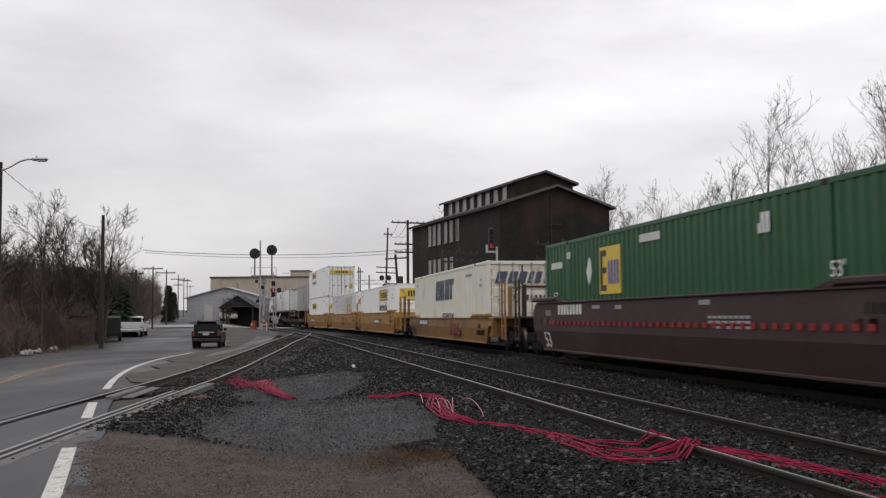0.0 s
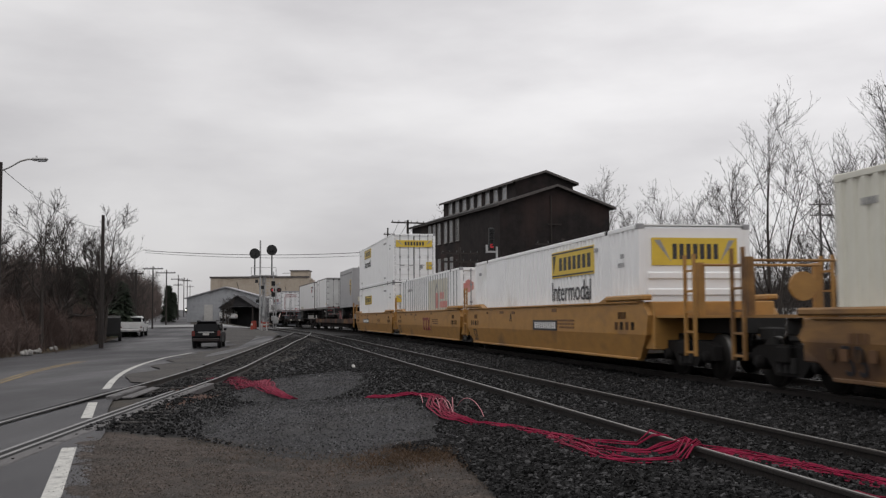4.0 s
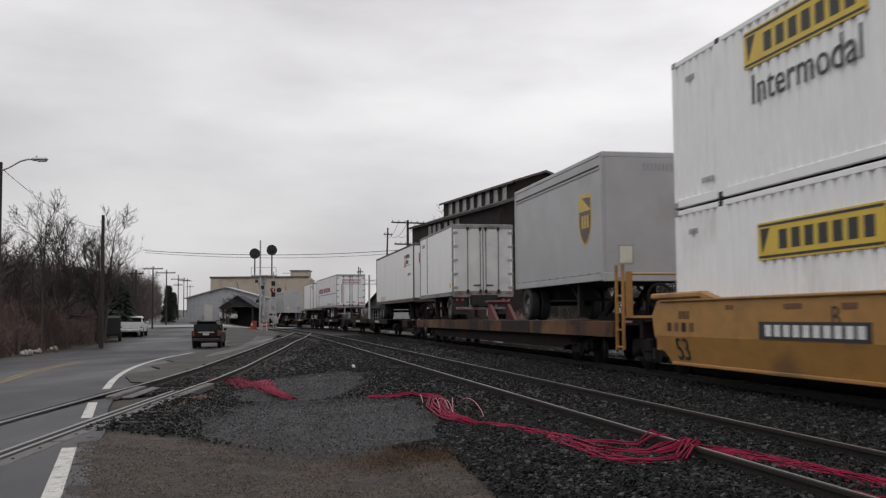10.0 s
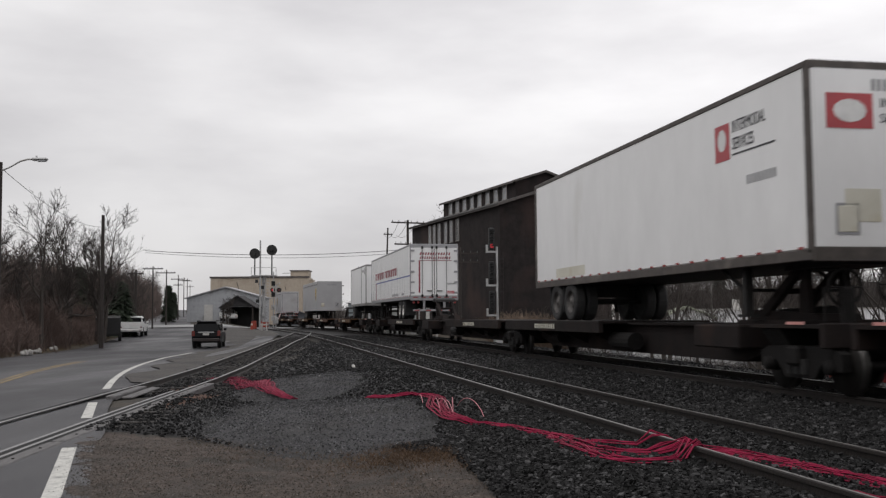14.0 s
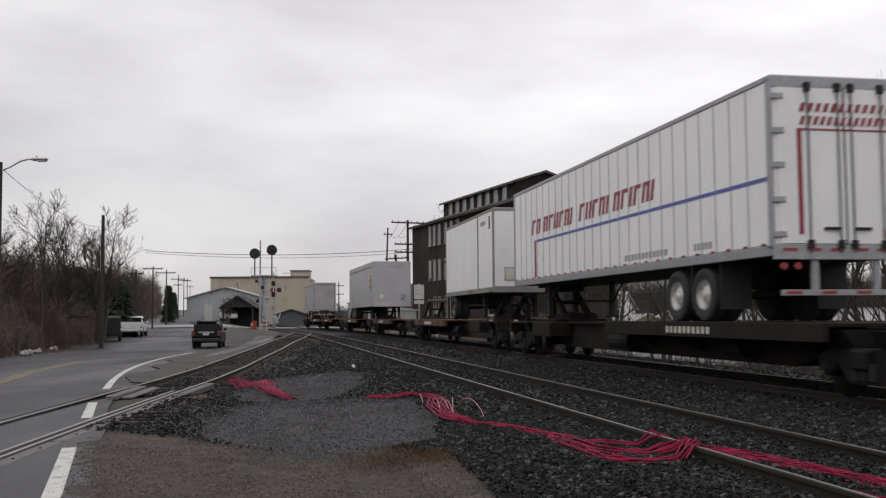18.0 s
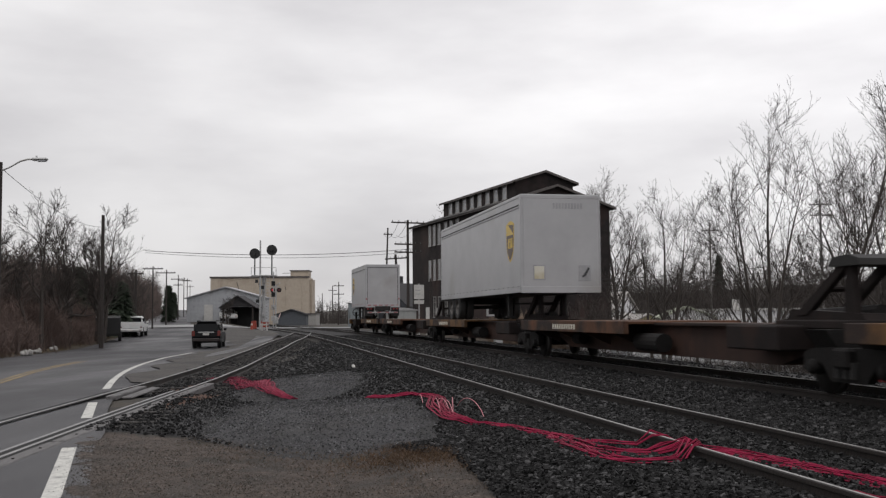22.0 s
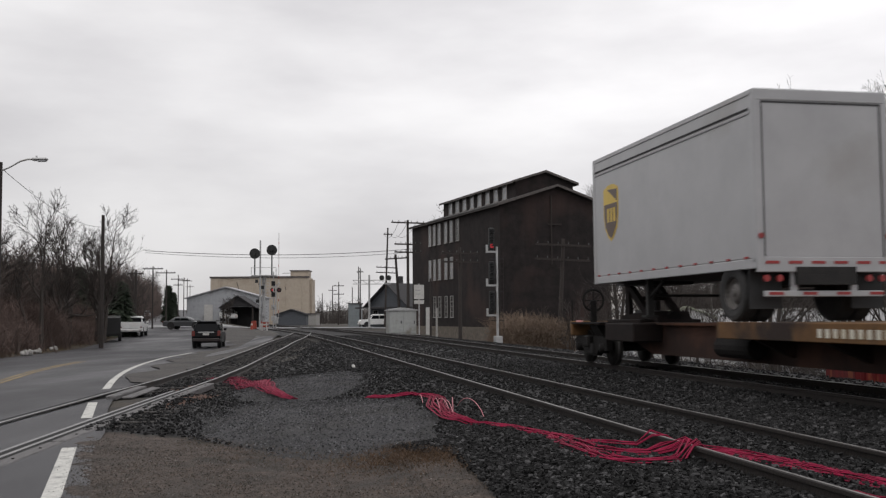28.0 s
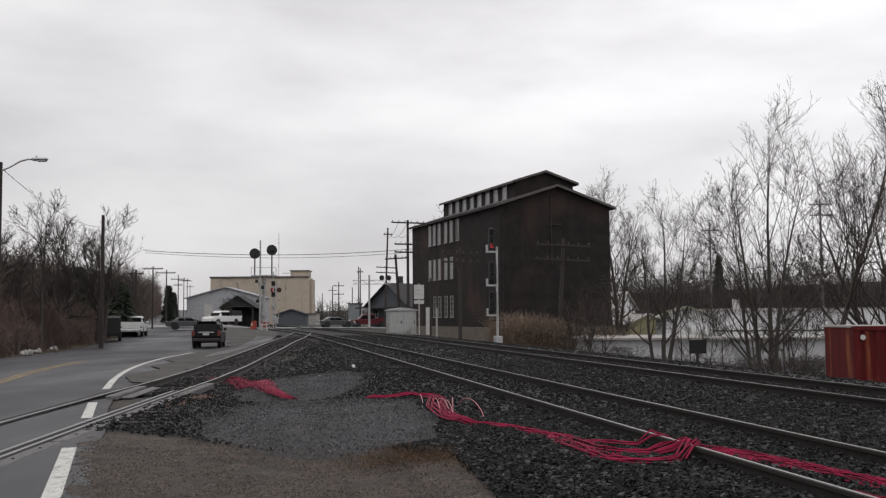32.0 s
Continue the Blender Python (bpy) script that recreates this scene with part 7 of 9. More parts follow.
def vehicle(name, label, kind, paint, m, bed=None, lit=False, group=""):
    """A road vehicle that points along plus y; x is its width."""
    t = thing(name, label, kind, m, group=group)
    if name == "suv":
        hw, L = 0.90, 4.5
        low = [(-2.2, 0.45), (-2.25, 0.75), (-2.2, 1.02), (1.0, 1.05), (2.05, 0.92), (2.22, 0.7), (2.2, 0.42), (1.9, 0.34), (-1.9, 0.34)]
        cab = [(-2.15, 1.0), (-1.95, 1.62), (-1.7, 1.70), (0.1, 1.70), (0.4, 1.62), (1.05, 1.03)]
    elif name == "sedan":
        hw, L = 0.88, 4.8
        low = [(-2.35, 0.45), (-2.4, 0.72), (-2.3, 0.92), (-1.5, 0.95), (1.1, 0.93), (2.2, 0.78), (2.38, 0.6), (2.34, 0.36), (-2.2, 0.34)]
        cab = [(-1.75, 0.92), (-1.1, 1.36), (-0.7, 1.42), (0.1, 1.42), (0.4, 1.36), (1.15, 0.92)]
    else:
        hw, L = 0.96, 5.6
        low = [(-2.8, 0.55), (-2.82, 1.12), (1.2, 1.14), (2.6, 1.08), (2.78, 0.85), (2.78, 0.5), (2.5, 0.42), (-2.5, 0.45)]
        cab = [(-0.75, 1.1), (-0.68, 1.75), (-0.5, 1.84), (0.75, 1.84), (0.95, 1.76), (1.5, 1.12)]
    bm = P(low, "x", -hw, hw)
    bmesh.ops.bevel(bm, geom=bm.edges[:], offset=0.07, segments=3, affect="EDGES", profile=0.6)
    body = part("body", bm, paint, t, smooth=False)
    bm = P(cab, "x", -hw + 0.1, hw - 0.1)
    for v in bm.verts:
        if v.co.z > cab[0][1] + 0.3:
            v.co.x *= 0.80
    bmesh.ops.bevel(bm, geom=bm.edges[:], offset=0.085, segments=3, affect="EDGES", profile=0.5)
    part("cabin", bm, paint, t, smooth=True)
    z0, z1 = cab[0][1] + 0.08, cab[1][1] - 0.06
    yb0, yb1 = cab[0][0], cab[1][0]
    # rear and front glass, side glass
    part("rear_window", P([(yb0 + (yb1 - yb0) * 0.12 - 0.03, z0), (yb1 - 0.035, z1), (yb1 + 0.06, z1), (yb0 + 0.14, z0)], "x", -hw * 0.72, hw * 0.72), M_car_glass, t)
    yf0, yf1 = cab[-1][0], cab[-2][0]
    part("windscreen", P([(yf0 - (yf0 - yf1) * 0.08 + 0.03, z0), (yf1 + 0.05, z1), (yf1 - 0.06, z1), (yf0 - 0.16, z0)], "x", -hw * 0.72, hw * 0.72), M_car_glass, t)
    for sx in (-1, 1):
        a, b = sorted((sx * (hw - 0.22), sx * (hw - 0.085)))
        mid = (cab[1][0] + cab[-2][0]) / 2
        for q0, q1 in ((cab[1][0] + 0.1, mid - 0.05), (mid + 0.05, cab[-2][0] + 0.05)):
            part("side_window", P([(q0, z0), (q1 + (0.25 if q1 > mid + 0.1 else 0), z0), (q1, z1 - 0.04), (q0 + 0.02, z1 - 0.04)], "x", a, b), M_car_glass, t)
        part("mirror", B(min(sx * (hw - 0.02), sx * (hw + 0.16)), max(sx * (hw - 0.02), sx * (hw + 0.16)), yf1 + 0.3, yf1 + 0.42, z0 + 0.02, z0 + 0.18, bevel=0.03), paint, t)
        part("tail_lamp", B(min(sx * (hw - 0.2), sx * (hw + 0.004)), max(sx * (hw - 0.2), sx * (hw + 0.004)), low[1][0] - 0.012, low[1][0] + 0.14, 0.78, 1.12 if name == "suv" else 0.9, bevel=0.02), M_tail, t)
        part("headlamp", B(min(sx * (hw - 0.34), sx * (hw - 0.02)), max(sx * (hw - 0.34), sx * (hw - 0.02)), L / 2 - 0.2, L / 2 - 0.01 if name != "pickup_truck" else 2.795, 0.66, 0.84, bevel=0.02), M_headlamp if lit else M_tail_clear, t)
    part("rear_bumper", B(-hw + 0.02, hw - 0.02, low[0][0] - 0.12, low[0][0] + 0.1, 0.42, 0.64, bevel=0.04), M_car_trim if name == "suv" else M_silver, t)
    part("front_bumper", B(-hw + 0.02, hw - 0.02, L / 2 - 0.12, L / 2 + 0.08, 0.4, 0.62, bevel=0.04), M_silver if name != "suv" else paint, t)
    pl = part("plate", B(-0.2, 0.2, low[1][0] - 0.07 if name == "suv" else low[0][0] - 0.135, low[1][0] - 0.02 if name == "suv" else low[0][0] - 0.1, 0.84 if name == "suv" else 0.48, 0.98 if name == "suv" else 0.6), M_frame, t)
    wb = {"suv": (-1.35, 1.35), "sedan": (-1.4, 1.45), "pickup_truck": (-1.65, 1.85)}[name]
    for y in wb:
        for sx in (-1, 1):
            w = shared("wheel", WHEEL_CAR[0], t, pose(sx * (hw - 0.1), y, 0.35, rz=0 if sx < 0 else 180))
            shared("rim", WHEEL_CAR[1], w)
            part("wheel_arch", R((sx * (hw - 0.24), y, 0.42), (sx * (hw + 0.006), y, 0.42), 0.42, n=20), M_black, t)
    if name == "suv":
        for sx in (-0.6, 0.6):
            part("roof_rail", B(sx - 0.025, sx + 0.025, -1.7, 0.1, 1.72, 1.78), M_black, t)
        part("spoiler", B(-0.62, 0.62, -2.05, -1.75, 1.66, 1.72, bevel=0.02), paint, t)
        part("badge_row", B(-0.5, 0.5, -2.27, -2.2, 1.0, 1.06), M_silver, t)
    if name == "pickup_truck":
        part("bed_floor", B(-hw + 0.06, hw - 0.06, -2.76, -0.8, 1.12, 1.16), M_black, t)
        for sx in (-1, 1):
            a, b = sorted((sx * (hw - 0.07), sx * hw))
            part("bed_side", B(a, b, -2.8, -0.78, 1.1, 1.32 if not bed else 1.2, bevel=0.015), paint, t)
        part("tailgate", B(-hw, hw, -2.83, -2.76, 0.75, 1.3, bevel=0.015), paint, t)
        if bed:
            part("rack", B(-hw, hw, -2.8, -0.85, 1.2, 1.85, bevel=0.03), bed, t)
    return t


def on_ground(x, y, rz, lift=0.02):
    return pose(x, y, ground_z(x, y) + lift, rz=rz)


vehicle("suv", "black sport utility vehicle with red brown bumper waiting on asphalt", "suv", M_car_black, on_ground(-15.45, 66.2, 8.0))
vehicle("pickup_truck", "white pickup truck parked at the roadside", "pickup truck", M_car_white, on_ground(-28.5, 92.5, 11.0))
t = thing("utility_trailer", "dark box trailer parked beside the pickup", "trailer", on_ground(-26.9, 80.5, 18.0))
part("box", B(-0.95, 0.95, -1.6, 1.6, 0.55, 1.85, bevel=0.03), M_black, t)
part("ladder_rack", B(-0.9, 0.9, -1.5, 1.5, 1.95, 2.0), M_silver, t)
for y in (-1.3, 1.3):
    part("rack_leg", B(-0.9, 0.9, y - 0.03, y + 0.03, 1.85, 1.95), M_silver, t)
part("chassis", B(-0.8, 0.8, -1.6, 1.9, 0.42, 0.55), M_dark, t)
for sx in (-1, 1):
    w = shared("wheel", WHEEL_CAR[0], t, pose(sx * 0.9, -0.3, 0.35, rz=0 if sx < 0 else 180))
    shared("rim", WHEEL_CAR[1], w)
vehicle("pickup_truck", "pale parked pickup under the porch roof", "pickup truck", M_car_white, pose(east(404, 149), 149, ground_z(east(404, 149), 149) + 0.1, rz=200))
# those that drive
sedan_1 = vehicle("sedan", "grey sedan driving over the level crossing", "car", M_car_grey, pose(-60, 160, 1.0))
sedan_2 = vehicle("sedan", "grey sedan turning in from the street", "car", M_car_grey, pose(-60, 165, 1.0))
truck_white = vehicle("pickup_truck", "white pickup truck with dark rack driving over the crossing", "pickup truck", M_car_white, pose(20, 140, 0), bed=M_black)
truck_red = vehicle("pickup_truck", "dark red pickup truck waiting at the crossing", "pickup truck", M_car_red, pose(26, 142, 0))
car_far = vehicle("sedan", "dark car with lit headlamps coming down the street", "car", M_car_black, pose(-90, 330, 3.5), lit=True)

# ---------------------------------------------------------------- trees and brush
M_twig = mat("grey brown twigs", (0.050, 0.040, 0.035), (0.028, 0.023, 0.021), 6, 0.9)
M_brush = mat("reddish brown brush", (0.155, 0.108, 0.092), (0.088, 0.063, 0.056), 1.2, 0.95, rnd=0.3)
M_pine = mat("dark evergreen needles", (0.028, 0.04, 0.022), (0.014, 0.022, 0.012), 3, 0.9, rnd=0.3)
M_weed = mat("dry straw grass", (0.17, 0.125, 0.07), (0.09, 0.066, 0.04), 2, 0.95, rnd=0.35)
M_woods = mat("bare winter woods", (0.062, 0.052, 0.047), (0.036, 0.031, 0.029), 1.0, 0.95, rnd=0.35)


def grow(rnd, base, height, r0, stems, levels, upright=0.5, spread=0.75, kids=(4, 6), gap=0.25, wiggle=0.16, flare=0.28):
    """Branch segments (p, q, r, r2) of a bare tree."""
    segs = []

    def limb(p, d, length, r, level):
        n = max(3, int(5 - level * 0.5))
        q, dd = p, d
        pts = [(p, r)]
        for k in range(n):
            dd = (dd + Vector((rnd.gauss(0, wiggle), rnd.gauss(0, wiggle), rnd.gauss(0, wiggle) + upright * 0.10))).normalized()
            q2 = q + dd * (length / n)
            ra, rb = r * (1 - 0.62 * k / n), r * (1 - 0.62 * (k + 1) / n)
            segs.append((q, q2, ra, rb, level))
            q = q2
            pts.append((q, rb))
        if level >= levels:
            return
        for _ in range(rnd.randint(*kids)):
            f = gap + (1 - gap) * rnd.random() ** 0.8
            i = min(n - 1, int(f * n))
            a, b = pts[i][0], pts[i + 1][0]
            o = a.lerp(b, f * n - i)
            side = Vector((rnd.gauss(0, 1), rnd.gauss(0, 1), rnd.gauss(0.1, 0.5))).normalized()
            nd = (dd * (1 - spread * 0.55) + side * spread + Vector((0, 0, upright * 0.35))).normalized()
            limb(o, nd, length * rnd.uniform(0.36, 0.6), max(0.0045, pts[i][1] * rnd.uniform(0.42, 0.62)), level + 1)

    for s in range(stems):
        a = 2 * math.pi * s / max(1, stems) + rnd.random()
        d = Vector((math.cos(a) * flare * (stems > 1), math.sin(a) * flare * (stems > 1), 1)).normalized()
        limb(Vector(base) + Vector((math.cos(a), math.sin(a), 0)) * 0.15 * (stems > 1), d, height * rnd.uniform(0.75, 1.0) * 0.6, r0 * rnd.uniform(0.8, 1), 0)
    return segs


def tube_mesh(name, segs, material, fine=False):
    """Tapered tubes, three-sided where fine."""
    verts, faces = [], []
    for p, q, ra, rb, lv in segs:
        n = 3 if (fine or ra < 0.03) else 6
        d = (q - p)
        if d.length < 1e-5:
            continue
        d.normalize()
        u = d.orthogonal().normalized()
        v = d.cross(u)
        b = len(verts)
        for c, r in ((p, ra), (q, rb)):
            for k in range(n):
                a = 2 * math.pi * k / n
                verts.append(c + (u * math.cos(a) + v * math.sin(a)) * r)
        for k in range(n):
            faces.append((b + k, b + (k + 1) % n, b + n + (k + 1) % n, b + n + k))
    me = bpy.data.meshes.new(name)
    me.from_pydata([tuple(v) for v in verts], [], faces)
    me.materials.append(material)
    return me


def tree(label, seed, x, y, z, height, r0=0.16, stems=1, levels=4, rz=0, group="", **kw):
    rnd = random.Random(seed)
    segs = grow(rnd, (0, 0, -0.3), height, r0, stems, levels, **kw)
    t = thing("tree", label, "tree", pose(x, y, z, rz=rz), group=group)
    main = [s for s in segs if s[4] == 0]
    for k in range(0, len(main), 5):
        shared("trunk", tube_mesh("trunk", main[k:k + 5], M_bark), t)
    shared("crown", tube_mesh("crown", [s for s in segs if s[4] > 0], M_twig), t)
    return t


def winter_tree(label, seed, u, d, h, r0, stems=1, limbs=13, reach=0.52, low=0.14, lean=(0.0, 0.0), sink=0.1, group=""):
    """A bare tree: stems that lean out and rise, limbs that leave them and curve upwards, branches, twigs and twiglets."""
    rnd = random.Random(seed)
    x = east(u, d)
    t = thing("tree", label, "tree", pose(x, d, ground_z(x, d) - sink), group=group)
    thick = 1.12 if d < 55 else 1.8
    segs = {0: [], 1: [], 2: []}
    limb_parts = [0]

    def run(p, dr, length, r, level, n, rise, wig):
        pts, q, dd = [(p, r)], p, dr
        for k in range(n):
            dd = (dd + Vector((rnd.gauss(0, wig), rnd.gauss(0, wig), rnd.gauss(0, wig) * 0.5 + rise))).normalized()
            q2 = q + dd * (length / n)
            ra, rb = r * (1 - 0.94 * k / n), r * (1 - 0.94 * (k + 1) / n)
            segs[min(level, 2)].append((q, q2, max(ra, 0.0045 * thick), max(rb, 0.0035 * thick), level))
            q = q2
            pts.append((q, rb, dd))
        return pts

    def offshoot(pts, f, ang):
        n = len(pts) - 1
        i = min(n - 1, int(f * n))
        o = pts[i][0].lerp(pts[i + 1][0], f * n - i)
        along_d = pts[i + 1][2]
        a = rnd.random() * 6.283
        u1 = along_d.orthogonal().normalized()
        v1 = along_d.cross(u1)
        return o, (along_d * math.cos(ang) + (u1 * math.cos(a) + v1 * math.sin(a)) * math.sin(ang)).normalized(), pts[i][1]

    for s in range(stems):
        a = 6.283 * s / stems + rnd.random()
        out = 0.16 if stems > 1 else 0.0
        hs = h * (1.0 if s == 0 else rnd.uniform(0.7, 0.95))
        start = Vector((math.cos(a) * 0.2 * (stems > 1), math.sin(a) * 0.2 * (stems > 1), -0.3))
        trunk = run(start, Vector((math.cos(a) * out * (s > 0) + lean[0], math.sin(a) * out * (s > 0) + lean[1], 1)).normalized(), hs, r0 * rnd.uniform(0.8, 1.0), 0, 12, 0.03 + abs(lean[0]) * 0.12, 0.04)
        for k in range(limbs):
            f = low + (0.95 - low) * (k + rnd.random()) / limbs
            o, dr, r = offshoot(trunk, f, rnd.uniform(0.55, 0.95))
            L1 = hs * reach * (1.12 - 0.72 * f) * rnd.uniform(0.75, 1.15)
            limb = run(o, dr, L1, max(0.014 * thick, r * 0.5), 1, 7, 0.11, 0.045)
            limb_parts.append(len(segs[1]))
            for b in range(rnd.randint(6, 9)):
                fb = 0.18 + 0.8 * rnd.random()
                o2, d2, r2 = offshoot(limb, fb, rnd.uniform(0.5, 0.9))
                L2 = L1 * (0.62 - 0.35 * fb) * rnd.uniform(0.7, 1.3)
                br = run(o2, d2, L2, max(0.010 * thick, r2 * 0.55), 2, 4, 0.12, 0.055)
                for c in range(rnd.randint(3, 5)):
                    o3, d3, r3 = offshoot(br, 0.15 + 0.82 * rnd.random(), rnd.uniform(0.45, 0.85))
                    tw = run(o3, d3, L2 * rnd.uniform(0.3, 0.6), max(0.0065 * thick, r3 * 0.6), 3, 3, 0.10, 0.07)
                    for e in range(2):
                        o4, d4, r4 = offshoot(tw, 0.2 + 0.75 * rnd.random(), rnd.uniform(0.4, 0.8))
                        run(o4, d4, L2 * rnd.uniform(0.12, 0.28), 0.005, 4, 2, 0.08, 0.08)
    per = len(segs[0]) // stems
    for s in range(stems):
        shared("trunk", tube_mesh("trunk", segs[0][s * per:(s + 1) * per], M_bark), t)
    for a, b in zip(limb_parts, limb_parts[1:]):
        shared("limb", tube_mesh("limb", segs[1][a:b], M_bark), t)
    shared("crown", tube_mesh("crown", segs[2], M_twig), t)
    return t


# by the main track
winter_tree("bare multi-stemmed tree behind the main track", 11, 1350, 38, 10.9, 0.13, 4, 9, 0.55, 0.14)
winter_tree("bare forked tree behind the main track", 23, 1168, 50, 9.5, 0.14, 3, 9, 0.5, 0.26)
winter_tree("tall bare tree leaning over the bank", 35, 1444, 35.5, 10.9, 0.15, 1, 17, 0.5, 0.38, lean=(0.12, 0.05))
winter_tree("bare spreading tree behind the rusty container", 48, 1594, 36, 10.4, 0.2, 3, 13, 0.6, 0.22)
winter_tree("bare tree at the end of the mill", 59, 1088, 104, 16.8, 0.24, 3, 14, 0.44, 0.22)
winter_tree("bare tree behind the mill", 61, 778, 128, 14.5, 0.2, 1, 15, 0.5, 0.3)
for seed, u, d, h, st in ((63, 1120, 66, 7.0, 2), (64, 1265, 62, 7.8, 2), (65, 1415, 56, 7.6, 3), (69, 1212, 57, 6.6, 2), (70, 1382, 58, 8.0, 2), (80, 1240, 47, 4.2, 2), (82, 1395, 43, 4.6, 2)):
    winter_tree("bare young tree by the embankment", seed, u, d, h, 0.055, st, 7, 0.55, 0.15, group="young trees on the bank")
for seed, u, d, h in ((66, 1022, 58, 4.6), (67, 1060, 56, 5.6), (68, 905, 66, 3.4), (85, 1040, 62, 5.0), (86, 958, 64, 4.0)):
    winter_tree("thin bare sapling before the mill", seed, u, d, h, 0.05, 2, 6, 0.5, 0.15, group="saplings before the mill")
# along the street
winter_tree("tall bare tree above the roadside brush", 71, 66, 62, 8.9, 0.19, 2, 14, 0.52, 0.38)
tree("broken old bare tree in the roadside brush", 72, east(95, 66), 66, ground_z(east(95, 66), 66) - 0.1, 7.6, 0.3, 1, 4, kids=(5, 7), spread=0.75)
winter_tree("spreading bare tree in the roadside brush", 73, 122, 72, 8.9, 0.2, 3, 14, 0.48, 0.26)
winter_tree("tall bare roadside tree with fine twigs", 74, 180, 76, 9.9, 0.22, 3, 17, 0.42, 0.22)
winter_tree("bare tree in the roadside brush", 75, 26, 70, 7.4, 0.14, 2, 9, 0.5, 0.3)
winter_tree("bare tree further up the street", 76, 228, 100, 6.8, 0.16, 3, 11, 0.42, 0.2)
winter_tree("bare tree further up the street", 77, 250, 120, 6.6, 0.15, 2, 11, 0.55, 0.2)
winter_tree("small bare tree before the grey shed", 79, 404, 140, 3.9, 0.09, 3, 9, 0.5, 0.2)
winter_tree("bare tree at the roadside", 78, -25, 60, 7.4, 0.16, 1, 11, 0.55, 0.3)


def conifer(x, y, z, h, seed, wide=0.17):
    rnd = random.Random(seed)
    t = thing("conifer", "dark evergreen conifer at the roadside", "tree", pose(x, y, z))
    part("trunk", R((0, 0, -0.3), (0, 0, h * 0.95), 0.14, 0.03), M_bark, t)
    verts, faces = [], []
    for i in range(1500):
        f = rnd.random() ** 0.8
        zz = h * (0.08 + 0.92 * f)
        rr = (1 - f) * h * wide * math.sqrt(rnd.random()) + 0.05
        a = rnd.random() * 6.283
        c = Vector((rr * math.cos(a), rr * math.sin(a), zz - rr * 0.35))
        s = 0.35 + 0.35 * rnd.random()
        out = Vector((math.cos(a), math.sin(a), -0.4)) * s
        sd = Vector((-math.sin(a), math.cos(a), rnd.uniform(-0.4, 0.4))) * s * 0.45
        b = len(verts)
        verts += [tuple(c - sd), tuple(c + sd), tuple(c + out)]
        faces.append((b, b + 1, b + 2))
    me = bpy.data.meshes.new("needles")
    me.from_pydata(verts, [], faces)
    me.materials.append(M_pine)
    shared("needles", me, t)


conifer(east(298, 150), 150, 0.6, 5.6, 5, 0.15)
conifer(east(214, 92), 92, -0.5, 5.2, 6, 0.34)
conifer(east(188, 96), 96, -0.5, 5.0, 7, 0.34)
conifer(east(140, 86), 86, -0.5, 6.2, 10, 0.22)
conifer(east(307, 190), 190, 1.2, 5.0, 8)
conifer(east(1272, 190), 190, 3.0, 9.5, 9)


# roadside brush: a few clumps, copied
def brush(seed, h, n, material, name="brush_clump", label="reddish brown leafless brush beside the street", twig=0.014):
    rnd = random.Random(seed)
    t = thing(name, label, "bush", group="roadside brush")
    for k, share in enumerate(("growth", "undergrowth")):
        segs = []
        for i in range(n if k == 0 else n * 9):
            a, rr = rnd.random() * 6.283, 1.5 * math.sqrt(rnd.random())
            p = Vector((rr * math.cos(a), rr * math.sin(a), -0.2 if k == 0 else h * rnd.random() * 0.8))
            ln = h * rnd.uniform(0.5, 1.05) if k == 0 else h * rnd.uniform(0.15, 0.4)
            d = Vector((rnd.gauss(0, 0.3), rnd.gauss(0, 0.3), 1 if k == 0 else rnd.uniform(0.1, 1))).normalized() * ln
            m = p + d * 0.5 + Vector((rnd.gauss(0, 0.1), rnd.gauss(0, 0.1), 0))
            q = p + d + Vector((rnd.gauss(0, 0.2), rnd.gauss(0, 0.2), -0.1))
            segs += [(p, m, twig, twig * 0.8, 3), (m, q, twig * 0.8, twig * 0.4, 3)]
        shared(share, tube_mesh(share, segs, material, True), t)
    return t


protos = [brush(101, 2.5, 150, M_brush, twig=0.010), brush(102, 1.9, 150, M_brush, twig=0.010), brush(103, 3.2, 160, M_brush, twig=0.010)]
rnd = random.Random(8)
spots = []
for i in range(88):
    y = 40 + 78 * (i / 87) ** 1.1
    x = lerp_table(y, ROAD_L) - 1.8 - rnd.random() ** 1.3 * 11
    spots.append((x, y, rnd.choice((0, 1, 1, 2)), rnd.random() * 360))
for i, (x, y, k, a) in enumerate(spots):
    m = pose(x, y, ground_z(x, y) - 0.05, rz=a)
    if i < 3:
        protos[i].matrix_basis = m
    else:
        copy_thing(protos[k], m)
# dry brush along the right bank and before the mill
M_tan = mat("tan dead stalks", (0.23, 0.17, 0.125), (0.12, 0.088, 0.066), 2, 0.95, rnd=0.35)
dry = brush(104, 1.7, 70, M_woods, label="grey leafless scrub along the railway bank", twig=0.009)
tan = brush(105, 2.8, 240, M_tan, "tan_brush", "tall tan dead weeds before the mill", 0.011)
for i in range(16):
    u, d = 1080 + 32 * i * rnd.uniform(0.9, 1.1), rnd.uniform(42, 57)
    m = pose(east(u, d), d, ground_z(east(u, d), d), rz=rnd.random() * 360)
    if i == 0:
        dry.matrix_basis = m
    else:
        copy_thing(dry, m)
for i in range(16):
    u, d = 905 + 11 * i, rnd.uniform(60, 76)
    m = pose(east(u, d), d, ground_z(east(u, d), d) + (0.2 if i < 8 else -0.3), rz=rnd.random() * 360)
    if i == 0:
        tan.matrix_basis = m
    else:
        copy_thing(tan, m)


